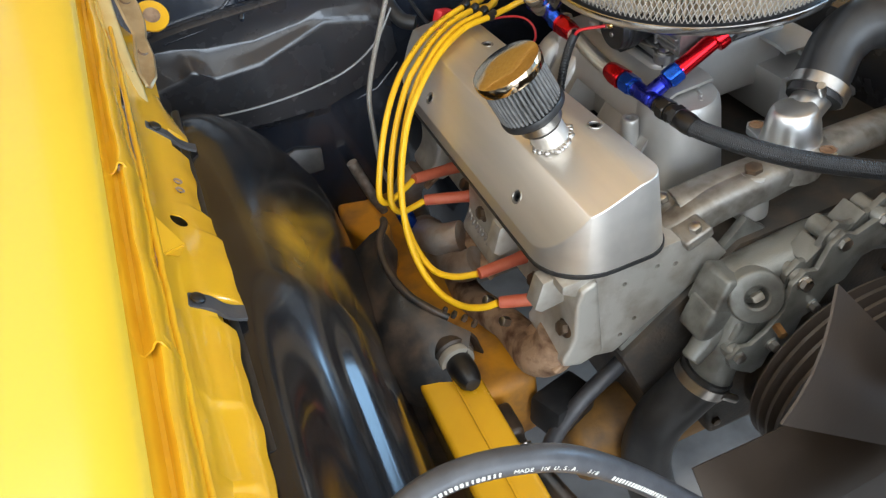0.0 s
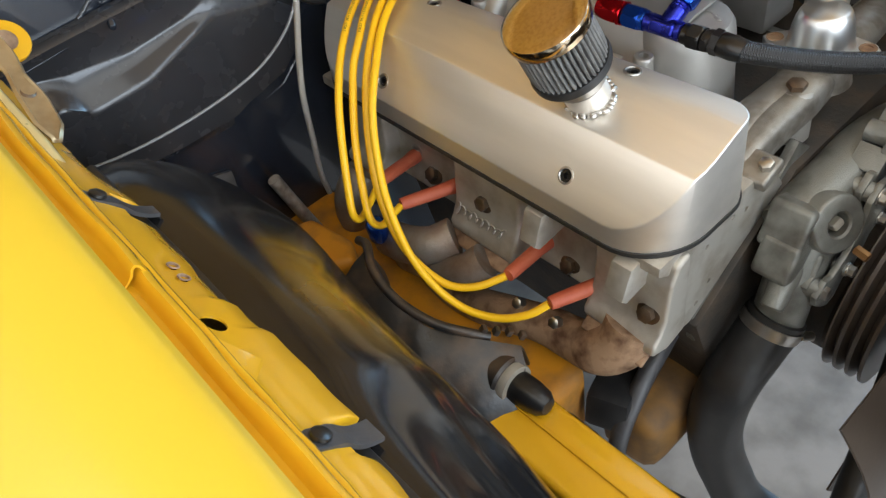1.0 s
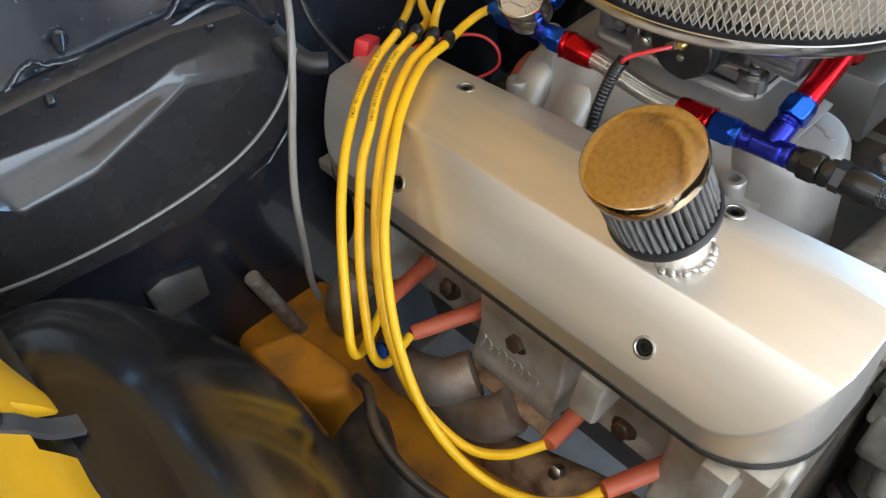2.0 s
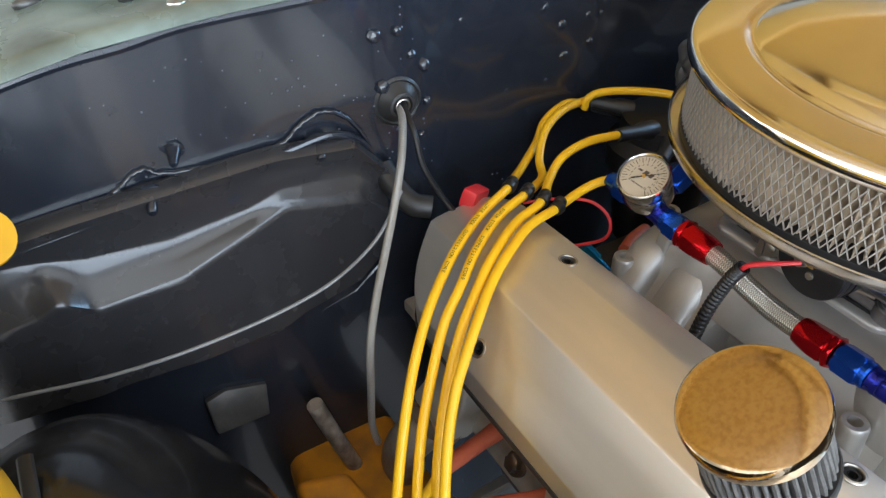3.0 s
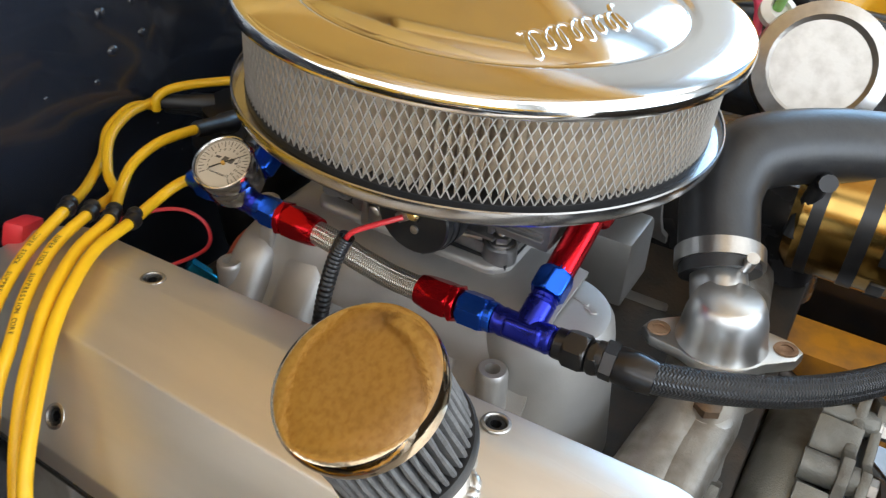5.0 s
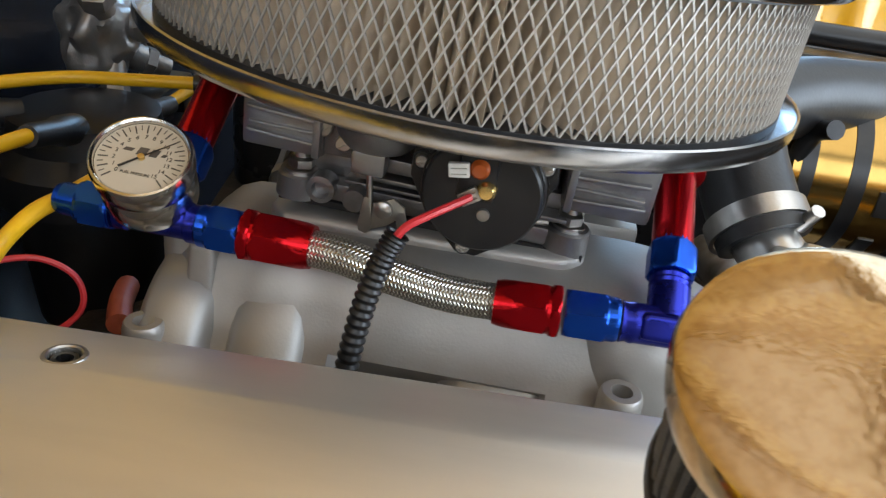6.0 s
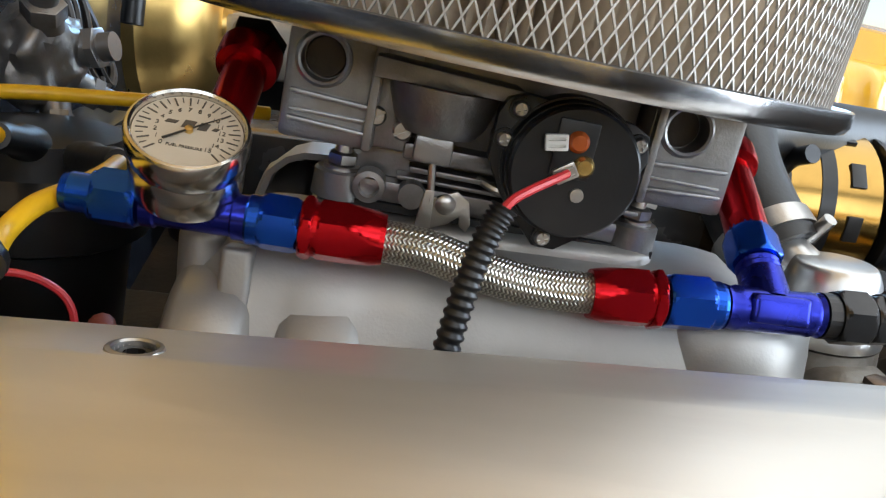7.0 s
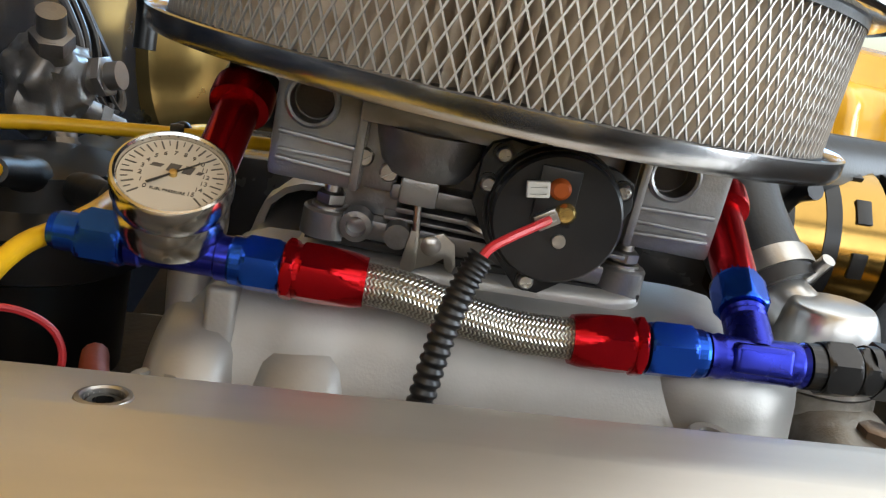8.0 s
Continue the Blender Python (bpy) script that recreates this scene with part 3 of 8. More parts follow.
def wheelhouse():
    w = thing("wheelhouse_panel", (-0.56, -0.3, 0.7), "scuffed satin black inner fender panel with yellow overspray", "inner fender")
    bm = bmesh.new()
    rows = []
    for i in range(130):
        y = -0.95 + 1.225 * i / 129
        k = 1.0 if y < 0.02 else math.sqrt(max(0.0, 1 - ((y - 0.02) / 0.30) ** 2))
        dip = 0.10 * (min(y, 0) + 0.1) * 0.8
        front = max(0.0, -0.19 - y)
        ease = min(1.0, front / 0.10)
        ease = ease * ease * (3 - 2 * ease)
        wide, tall = 0.115 - 0.012 * ease, 0.295 - 0.135 * ease
        row = [Vector((-0.66, y, 0.400 + (0.905 - 0.40) * k + dip)), Vector((-0.635, y, 0.40 + (0.914 - 0.40) * k + dip))]
        for j in range(25):
            q = radians(90 * j / 24)
            x, z = -0.615 + wide * math.sin(q), 0.915 - tall * (1 - math.cos(q))
            f = min(1.0, j / 7)
            f = f * f * (3 - 2 * f)
            fall = min(0.62 * max(0.0, front - 0.03), 0.16) * f
            crease = 0.007 * math.exp(-((j - 10.5) / 1.6) ** 2) * ease
            belly = 0.022 * math.exp(-((y - 0.04) / 0.13) ** 2) * max(0.0, min(1.0, (0.90 - z) / 0.12))
            row.append(Vector((x + belly - crease * 0.7 - 0.03 * (1 - k), y, 0.40 + (z - 0.40) * k + dip - fall - crease * 0.7)))
        row.append(row[-1] + Vector((0.012, 0, -0.06)))
        row.append(row[-1] + Vector((0.003, 0, -0.20)))
        rows.append(row)
    sheet(bm, rows, 0.002, -1)
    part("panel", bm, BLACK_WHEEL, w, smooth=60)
    bm = bmesh.new()
    pts = [(-0.6235 + 0.002 * math.sin(40 * y), y, 0.9155 + 0.08 * (min(y, 0) + 0.1)) for y in (-0.40, -0.30, -0.20, -0.10, 0.0, 0.08)]
    tube(bm, pts, 0.0045, 8, 4, flat=0.5)
    part("edge_seal", bm, RUBBER, w)
    # added dark sheet over the gap beside the rail, hides the bright floor
    bm = bmesh.new()
    sheet(bm, [[Vector((-0.512, y, 0.60 + 0.02 * math.sin(9 * y))), Vector((-0.50, y, 0.565)), Vector((-0.478, y, 0.548)), Vector((-0.455, y, 0.545))] for y in [-0.95 + 0.05 * i for i in range(19)]], 0.002, -1)
    part("gap_filler", bm, BLACK_RUST, w, "dark filler sheet between wheelhouse and rail")


def firewall():
    bm = bmesh.new()
    rows = []
    for i in range(61):
        x = -0.80 + 1.7 * i / 60
        base = 0.305 + 0.028 / (1 + math.exp(-(x + 0.235) * 90)) + 0.014 / (1 + math.exp(-(x - 0.01) * 60))
        top = 1.053 - 0.075 * max(0.0, (-0.42 - x)) ** 1.15 - 0.10 * max(0, -0.52 - x)
        row = []
        for j in range(41):
            z = 0.30 + (top - 0.30) * j / 40
            lump = 0.004 * math.exp(-((x + 0.14) ** 2 + (z - 0.99) ** 2) / 0.004) - 0.002 * math.sin(12 * x) * math.sin(15 * z)
            lean = 0.06 * (0.75 - z) if z < 0.75 else 0.0
            row.append(Vector((x, base - lean - lump, z)))
        rows.append(row)
    sheet(bm, rows, 0.002, 1)
    fw = solo("firewall", bm, BLACK_GLOSS, "dented gloss black painted steel firewall with dimples and drips", "firewall", smooth=50)
    rng = random.Random(11)
    spots = [(-0.194, 0.994), (-0.168, 1.012), (-0.166, 0.992), (-0.111, 0.947), (-0.098, 0.985), (-0.075, 0.962), (-0.06, 1.02), (-0.05, 0.995), (-0.13, 1.005), (-0.04, 0.965),
             (-0.215, 1.03), (-0.09, 1.015), (-0.12, 0.972), (-0.035, 0.935), (-0.07, 0.928), (-0.26, 0.985), (-0.295, 1.01)]
    for _ in range(16):
        spots.append((rng.uniform(-0.30, 0.0), rng.uniform(0.90, 1.035)))
    for x, z in spots:
        y = 0.305 + 0.028 / (1 + math.exp(-(x + 0.235) * 90)) + 0.014 / (1 + math.exp(-(x - 0.01) * 60))
        bm = bmesh.new()
        r = rng.uniform(0.0032, 0.0066)
        own = bmesh.new()
        bmesh.ops.create_icosphere(own, subdivisions=2, radius=r)
        for v in own.verts:
            v.co += 0.25 * r * noise.noise_vector(v.co * 400 + Vector((x * 50, z * 50, 0)))
            v.co.z *= 0.65
        join(bm, own, axis((x, y - 0.003, z), (0, -1, 0.1)))
        part("dimple", bm, BLACK_GLOSS, fw)
    # small weld spatter specks
    bm = bmesh.new()
    for _ in range(260):
        x, z = rng.uniform(-0.62, 0.0), rng.uniform(0.80, 1.03)
        y = 0.305 + 0.028 / (1 + math.exp(-(x + 0.235) * 90)) + 0.014 / (1 + math.exp(-(x - 0.01) * 60))
        own = bmesh.new()
        bmesh.ops.create_icosphere(own, subdivisions=1, radius=rng.uniform(0.0005, 0.0013))
        join(bm, own, pose(x, y - 0.0012, z))
    ob = part("weld_spatter", bm, mat("pale_overspray", (0.10, 0.105, 0.115), 0.35), fw)
    tagged(ob, kind="stuff")
    # beaded seam along the top edge
    bm = bmesh.new()
    pts = []
    for i in range(40):
        x = -0.78 + 1.6 * i / 39
        base = 0.305 + 0.028 / (1 + math.exp(-(x + 0.235) * 90)) + 0.014 / (1 + math.exp(-(x - 0.01) * 60))
        pts.append((x, base - 0.002, 1.053 - 0.075 * max(0.0, (-0.42 - x)) ** 1.15 - 0.10 * max(0, -0.52 - x)))
    tube(bm, [Vector(p) + Vector((0, rng.uniform(-0.001, 0.0005), rng.uniform(-0.0015, 0.0015))) for p in pts], 0.0048, 8, 4)
    part("sealer_bead", bm, BLACK_GLOSS, fw)
    return fw


def heater_cover():
    h = thing("heater_delete_cover", (-0.5, 0.28, 0.7), "gloss black stamped steel heater delete cover", "heater cover")
    bm = bmesh.new()
    rows = []
    for i in range(101):
        x = -0.80 + 0.50 * i / 100
        px = (-0.80, -0.66, -0.61, -0.592, -0.568, -0.50, -0.43, -0.40, -0.33, -0.30)
        top = float(np.interp(x, px, (0.915, 0.922, 0.928, 0.929, 0.930, 0.931, 0.932, 0.932, 0.922, 0.885)))
        zt = float(np.interp(x, px, (0.912, 0.910, 0.905, 0.900, 0.893, 0.884, 0.890, 0.899, 0.890, 0.86)))
        yc = float(np.interp(x, px, (0.232, 0.236, 0.238, 0.236, 0.244, 0.247, 0.268, 0.281, 0.287, 0.296)))
        zc = float(np.interp(x, px, (0.886, 0.888, 0.893, 0.902, 0.879, 0.8795, 0.8885, 0.8905, 0.870, 0.84)))
        deep = 0.5 * max(0.0, 0.2925 - yc)
        yc, zc = yc + deep, zc - 0.73 * deep
        low = float(np.interp(x, (-0.80, -0.60, -0.42, -0.34, -0.30), (0.80, 0.775, 0.755, 0.77, 0.80)))
        row = [Vector((x, 0.301, top + 0.006)), Vector((x, 0.2900, top + 0.005)), Vector((x, 0.2850, top + 0.001)), Vector((x, 0.2890, top - 0.008)), Vector((x, 0.2930, zt + 0.004)), Vector((x, 0.2925, zt)),
               Vector((x, (yc + 0.2925) / 2, (zc + zt) / 2 - 0.001)), Vector((x, yc + 0.0016, zc + 0.0006)), Vector((x, yc, zc - 0.0012)), Vector((x, yc + 0.0004, zc - 0.007)),
               Vector((x, yc + 0.001, (zc + low) / 2 + 0.01)), Vector((x, yc + 0.001, low + 0.02)), Vector((x, yc, low + 0.005)), Vector((x, yc + 0.02, low - 0.004)), Vector((x, 0.302, low - 0.02))]
        rows.append(row)
    sheet(bm, rows, 0.0015, -1)
    part("shell", bm, BLACK_SATIN, h, smooth=50)
    bm = bmesh.new()
    tube(bm, [(-0.80, 0.293, 0.907), (-0.62, 0.291, 0.918), (-0.50, 0.290, 0.927), (-0.40, 0.291, 0.934), (-0.345, 0.293, 0.937), (-0.315, 0.296, 0.915), (-0.303, 0.299, 0.880)], 0.0032, 8)
    part("rim", bm, BLACK_GLOSS, h)
    # brushed-on sealer that climbs round the studs
    bm = bmesh.new()
    rng = random.Random(31)
    bead = spline([(x, 0.302, z) for x, z in ((-0.78, 0.900), (-0.70, 0.908), (-0.595, 0.924), (-0.545, 0.931), (-0.527, 0.938), (-0.505, 0.950), (-0.485, 0.941), (-0.43, 0.934), (-0.39, 0.937), (-0.372, 0.949), (-0.352, 0.956), (-0.333, 0.948), (-0.316, 0.926), (-0.307, 0.90))], 9)
    tube(bm, [p + Vector((0, rng.uniform(-0.0006, 0.0006), rng.uniform(-0.0010, 0.0010))) for p in bead], 0.0022, 7, 1)
    part("sealer", bm, BLACK_GLOSS, h, smooth=70)
    for p in ((-0.502, 0.297, 0.932), (-0.357, 0.303, 0.930)):
        bm = bmesh.new()
        m = axis(p, (-0.25, -0.9, -0.35))
        lathe(bm, [(0, 0), (0.010, 0), (0.0105, 0.002), (0.006, 0.003), (0.0042, 0.004), (0.0042, 0.020), (0.003, 0.022), (0, 0.022)], m, 14)
        hexa(bm, 0.011, 0.003, 0.009, m)
        part("stud", bm, BLACK_GLOSS, h)
    return h


def firewall_fittings():
    bm = bmesh.new()
    lathe(bm, [(0, 0), (0.008, 0), (0.0085, 0.003), (0.006, 0.004), (0.0045, 0.012), (0.003, 0.020), (0, 0.021)], axis((-0.475, 0.306, 0.959), (-0.3, -0.9, -0.25)), 14)
    solo("firewall_stud", bm, BLACK_GLOSS, "black painted stud on the firewall", "stud")
    g = thing("grommet", (-0.277, 0.297, 0.945), "round black rubber grommet in the firewall", "grommet")
    bm = bmesh.new()
    m = axis((-0.277, 0.306, 0.945), (-0.05, -1, 0))
    lathe(bm, [(0.0, -0.001), (0.023, -0.001), (0.0235, 0.003), (0.021, 0.005), (0.0195, 0.004), (0.018, 0.006), (0.0145, 0.009), (0.012, 0.014), (0.0095, 0.0145), (0.0085, 0.011), (0, 0.010)], m, 28)
    part("seal", bm, RUBBER, g)
    bm = bmesh.new()
    lathe(bm, [(0.0062, 0.0135), (0.0072, 0.0150), (0.0062, 0.0155), (0.0054, 0.0140)], m @ pose(0, 0, 0), 20)
    part("ring", bm, STEEL, g, "bare metal eyelet")
    bm = bmesh.new()
    tube(bm, [(-0.279, 0.295, 0.943), (-0.289, 0.272, 0.938), (-0.310, 0.238, 0.922), (-0.338, 0.207, 0.890), (-0.366, 0.182, 0.851), (-0.384, 0.166, 0.815), (-0.388, 0.168, 0.760), (-0.388, 0.178, 0.700), (-0.380, 0.190, 0.655)], 0.0035, 12)
    solo("braided_line", bm, BRAID_GREY, "grey braided brake line hanging from the firewall grommet", "hose")
    bm = bmesh.new()
    tube(bm, [(-0.276, 0.296, 0.947), (-0.281, 0.266, 0.930), (-0.281, 0.254, 0.905), (-0.272, 0.246, 0.880), (-0.262, 0.238, 0.860), (-0.250, 0.232, 0.845)], 0.0028, 8)
    solo("cable", bm, PLASTIC, "thin black cable running from the grommet to the engine", "cable")
    bm = bmesh.new()
    tube(bm, [(-0.76, 0.234, 0.862), (-0.70, 0.233, 0.849), (-0.634, 0.232, 0.835), (-0.578, 0.232, 0.823), (-0.515, 0.232, 0.818), (-0.443, 0.232, 0.821), (-0.386, 0.232, 0.833), (-0.341, 0.234, 0.859), (-0.311, 0.238, 0.897)], 0.0016, 8)
    solo("cable", bm, mat("grey_cable", (0.20, 0.20, 0.205), 0.28), "thin grey cable sagging before the heater cover", "cable")
    bm = bmesh.new()
    tube(bm, [(-0.300, 0.300, 0.885), (-0.297, 0.280, 0.872), (-0.290, 0.262, 0.862), (-0.275, 0.252, 0.858)], 0.011, 12)
    solo("heater_pipe", bm, RUBBER, "short black rubber heater pipe at the firewall", "pipe")


def cowl():
    c = thing("cowl", (0, 0.45, 1.05), "grey-green painted steel cowl panel below the windscreen", "cowl")
    bm = bmesh.new()
    rows = []
    for i in range(49):
        x = -0.80 + 1.7 * i / 48
        base = 0.305 + 0.028 / (1 + math.exp(-(x + 0.235) * 90)) + 0.014 / (1 + math.exp(-(x - 0.01) * 60))
        top = 1.055 - 0.075 * max(0.0, (-0.42 - x)) ** 1.15 - 0.10 * max(0, -0.52 - x)
        rows.append([Vector((x, base - 0.007, top + 0.001)), Vector((x, base - 0.003, top + 0.006)), Vector((x, base + 0.012, top + 0.0085)), Vector((x, base + 0.05, top + 0.008 + 0.003 * math.sin(17 * x))), Vector((x, base + 0.09, top + 0.010)),
                     Vector((x, base + 0.20, top + 0.016)), Vector((x, base + 0.45, top + 0.03))])
    sheet(bm, rows, 0.002, -1)
    part("panel", bm, COWL, c, smooth=60)
    for x, y, z in ((-0.3843, 0.3427, 1.064), (-0.4657, 0.363, 1.063), (-0.5362, 0.402, 1.060), (-0.2645, 0.3309, 1.064)):
        bm = bmesh.new()
        own = bmesh.new()
        bmesh.ops.create_icosphere(own, subdivisions=2, radius=1)
        for v in own.verts:
            v.co = Vector((v.co.x * 0.014, v.co.y * 0.006, v.co.z * 0.006))
        join(bm, own, pose(x, y, z, 0, 0, 15))
        part("clip", bm, COWL_CLIP, c, "dark spring clip")
    bm = bmesh.new()
    lathe(bm, [(0.014, 0), (0.013, 0.002), (0.008, 0.0025), (0.007, 0.005), (0.003, 0.0055), (0, 0.004)], pose(-0.4426, 0.3226, 1.0605), 18)
    part("fastener", bm, STEEL, c)
    v = thing("cowl_vent", (-0.4, 0.45, 1.07), "dark grey plastic cowl vent grille", "vent grille")
    bm = bmesh.new()
    outline = [(-0.53, 0.405), (-0.50, 0.375), (-0.42, 0.350), (-0.35, 0.335), (-0.27, 0.322), (-0.20, 0.40), (-0.20, 0.56), (-0.53, 0.56)]
    prism(bm, outline, 1.0655, 1.0715, bevel=0.002)
    ob = part("frame", bm, VENT_GREY, v)
    cutter = bmesh.new()
    prism(cutter, [(-0.520, 0.408), (-0.497, 0.384), (-0.42, 0.359), (-0.35, 0.344), (-0.277, 0.332), (-0.210, 0.41), (-0.210, 0.552), (-0.520, 0.552)], 1.05, 1.10)
    cut(ob, cutter)
    for i in range(22):
        bm = bmesh.new()
        x = -0.5045 + 0.0135 * i
        y0 = 0.352 + 0.9 * max(0, -0.47 - x) + 0.22 * max(0, -0.28 - x) + 0.9 * max(0, x + 0.27)
        rbox(bm, 0.0024, 0.556 - y0, 0.0045, pose(x, (0.548 + y0) / 2, 1.0695), 0.0006, 1)
        part("slat", bm, VENT_GREY, v)
    for i in range(12):
        bm = bmesh.new()
        y = 0.362 + 0.0155 * i
        x0 = max(-0.51, -0.28 - (y - 0.338) / 0.19) if y < 0.385 else -0.512
        rbox(bm, -0.225 - x0, 0.0022, 0.008, pose((x0 - 0.225) / 2, y, 1.0693, 0, 0, 0), 0.0006, 1)
        part("slat", bm, VENT_GREY, v)
    bm = bmesh.new()
    prism(bm, [(-0.515, 0.42), (-0.42, 0.370), (-0.28, 0.345), (-0.22, 0.41), (-0.22, 0.548), (-0.515, 0.548)], 1.0640, 1.0655)
    part("well", bm, PLASTIC, v)


def hood():
    h = thing("hood", (0, 0.45, 1.1), "raised gold-yellow hood with a braced underside", "car hood")
    tilt = pose(0, 0.47, 1.13) @ pose(0, 0, 0, -44, 0, 0)
    bm = bmesh.new()
    rows = [[tilt @ Vector((-0.80 + 1.60 * i / 24, -1.45 * j / 20, 0.045 * math.cos(math.pi * (i / 24 - 0.5)) + 0.02)) for i in range(25)] for j in range(21)]
    sheet(bm, rows, 0.002)
    part("skin", bm, HOOD_SKIN, h)
    for sx, sy, x, y in ((1.54, 0.14, 0, -0.07), (1.54, 0.12, 0, -1.38), (0.13, 1.18, -0.70, -0.73), (0.13, 1.18, 0.70, -0.73), (0.12, 1.18, 0.0, -0.73)):
        bm = bmesh.new()
        rbox(bm, sx, sy, 0.04, tilt @ pose(x, y, 0.024), 0.016, 3)
        part("brace", bm, HOOD_UNDER, h)
    for s in (-1, 1):
        bm = bmesh.new()
        rbox(bm, 0.09, 0.98, 0.034, tilt @ pose(s * 0.34, -0.78, 0.020) @ pose(0, 0, 0, 0, 0, s * 30), 0.014, 3)
        part("brace", bm, HOOD_UNDER, h)


def hood_hinge(f):
    # long cast arm with a rounded tip
    bm = bmesh.new()
    tube(bm, [(-0.6470, 0.030, 0.9640), (-0.6520, 0.060, 0.9830), (-0.6545, 0.110, 1.0080), (-0.6550, 0.180, 1.0380), (-0.6550, 0.260, 1.0720), (-0.6550, 0.340, 1.1060)], lambda q: 0.0105 - 0.004 * max(0.0, 1 - q * 14), 14, 8, flat=0.55)
    part("hinge_arm", bm, ZINC, f, "pale gold zinc plated hood hinge arm", smooth=60)
    # stamped link beside it, waisted and holed
    bm = bmesh.new()
    rows = []
    for i in range(41):
        q = i / 40
        c = Vector((-0.6360, 0.052, 0.972)).lerp(Vector((-0.6240, 0.300, 1.085)), q)
        c.x += 0.004 * math.sin(7 * q)
        w = float(np.interp(q, (0, 0.05, 0.16, 0.25, 0.34, 0.46, 0.58, 0.72, 0.86, 1), (0.004, 0.010, 0.011, 0.0075, 0.012, 0.0135, 0.009, 0.013, 0.018, 0.016)))
        across = Vector((0.80, -0.12, -0.42)).normalized()
        lip = Vector((0.30, 0.10, 0.85)) * 0.005
        rows.append([c - across * w + lip * 0.8, c - across * w * 0.8, c, c + across * w * 0.75, c + across * w + lip * 0.6])
    sheet(bm, rows, 0.0028, 1)
    link = part("hinge_link", bm, mat("dull_hinge_steel", (0.46, 0.38, 0.25), 0.38, 0.7, 0.0, 40, 0.7, (0.26, 0.19, 0.10), 0.2, 150, 0.1), f, "dull stamped steel hinge link", smooth=45)
    for q, r in ((0.18, 0.0050), (0.47, 0.0055), (0.74, 0.0070)):
        c = Vector((-0.6360, 0.052, 0.972)).lerp(Vector((-0.6240, 0.300, 1.085)), q) + Vector((0.004 * math.sin(7 * q), 0, 0.0006))
        bm = bmesh.new()
        lathe(bm, [(r * 1.35, -0.003), (r * 1.4, 0.0012), (r, 0.0026), (r * 0.9, -0.002), (0, -0.002)], axis(c, (0.46, -0.25, 0.85)), 18)
        part("rivet", bm, BOLT if q < 0.6 else ZINC, link)
    # eared bolt tab of the fender behind the hinge
    bm = bmesh.new()
    m = axis(TAB, (0.25, -0.65, 0.72))
    lathe(bm, [(0.006, -0.002), (0.020, -0.002), (0.0205, 0.0), (0.020, 0.002), (0.006, 0.002)], m, 28)
    tube(bm, [m @ Vector((0, 0, 0)) + Vector((-0.012, 0, -0.006)), m @ Vector((0, 0, 0)) + Vector((-0.024, 0.012, -0.018)), m @ Vector((0, 0, 0)) + Vector((-0.036, 0.018, -0.034))], 0.012, 10, flat=0.3)
    tab = part("tab", bm, YELLOW_IN, f, "yellow painted bolt tab")
    bm = bmesh.new()
    lathe(bm, [(0, 0.0018), (0.0095, 0.0022), (0.0100, 0.0030), (0.006, 0.0034), (0, 0.0030)], m, 22)
    part("washer", bm, RUST, tab, "rusty washer")


TAB = Vector((-0.6120, 0.2020, 0.9900))


def far_fender():
    f = thing("far_fender", (0.66, -0.3, 0.9), "gold-yellow far inner fender with pressed ribs", "car fender")
    bm = bmesh.new()
    rows = []
    for i in range(160):
        y = -1.0 + 1.35 * i / 159
        rib = 0.010 * max(0.0, math.sin(2 * math.pi * y / 0.062)) ** 0.5 if y < 0.2 else 0
        rows.append([Vector((x + (rib if 0.86 < z < 0.97 else 0) * -1, y, z + 0.06 * (y + 0.3))) for x, z in ((0.618, 0.848 + 0.006 * abs(math.sin(math.pi * y / 0.062))), (0.615, 0.875), (0.610, 0.885), (0.622, 0.905), (0.632, 0.94), (0.64, 0.965), (0.655, 0.985), (0.672, 0.99), (0.676, 1.03), (0.70, 1.04), (0.85, 1.03), (0.98, 0.95), (1.02, 0.7))])
    sheet(bm, rows, 0.0016, 1)
    part("inner_flange", bm, YELLOW_IN, f)
    # panel run back to the firewall to block the light from the right
    bm = bmesh.new()
    sheet(bm, [[Vector((0.66, y, 0.90)), Vector((0.60, y, 0.89)), Vector((0.55, y, 0.84)), Vector((0.51, y, 0.72)), Vector((0.50, y, 0.45))] for y in [-1.0 + 0.1032 * i for i in range(14)]], 0.002, 1)
    part("wheelhouse", bm, BLACK_WHEEL, f, "black far wheelhouse")


fender()
wheelhouse()
FW = firewall()
heater_cover()
firewall_fittings()
cowl()
hood()
far_fender()


# ---- valve cover ----
def roof(x, y=0.0):
    """Height of the cover's folded top over x; the inner edge falls a little to the rear."""
    pts = ((-0.3275, 0.803), (-0.2857, 0.8572), (-0.232, 0.8690), (-0.200, 0.8645))
    for (x0, z0), (x1, z1) in zip(pts, pts[1:]):
        if x <= x1 or x1 == -0.200:
            return z0 + (z1 - z0) * (x - x0) / (x1 - x0) - 0.040 * y * max(0.0, min(1.0, (x + 0.2857) / 0.07))


def cover_outline(grow=0.0, n=10):
    xi, xo, yf, yr = -0.200 + grow, -0.3275 - grow, -0.262 - grow, 0.238 + grow
    out = []
    for cx, cy, r, a0 in ((xi - 0.030, yf + 0.030, 0.030, -90), (xi - 0.030, yr - 0.030, 0.030, 0), (xo + 0.058, yr - 0.058, 0.058, 90), (xo + 0.062, yf + 0.062, 0.062, 180)):
        for i in range(n + 1):
            a = radians(a0 + 90 * i / n)
            out.append((cx + r * math.cos(a), cy + r * math.sin(a)))
    return out


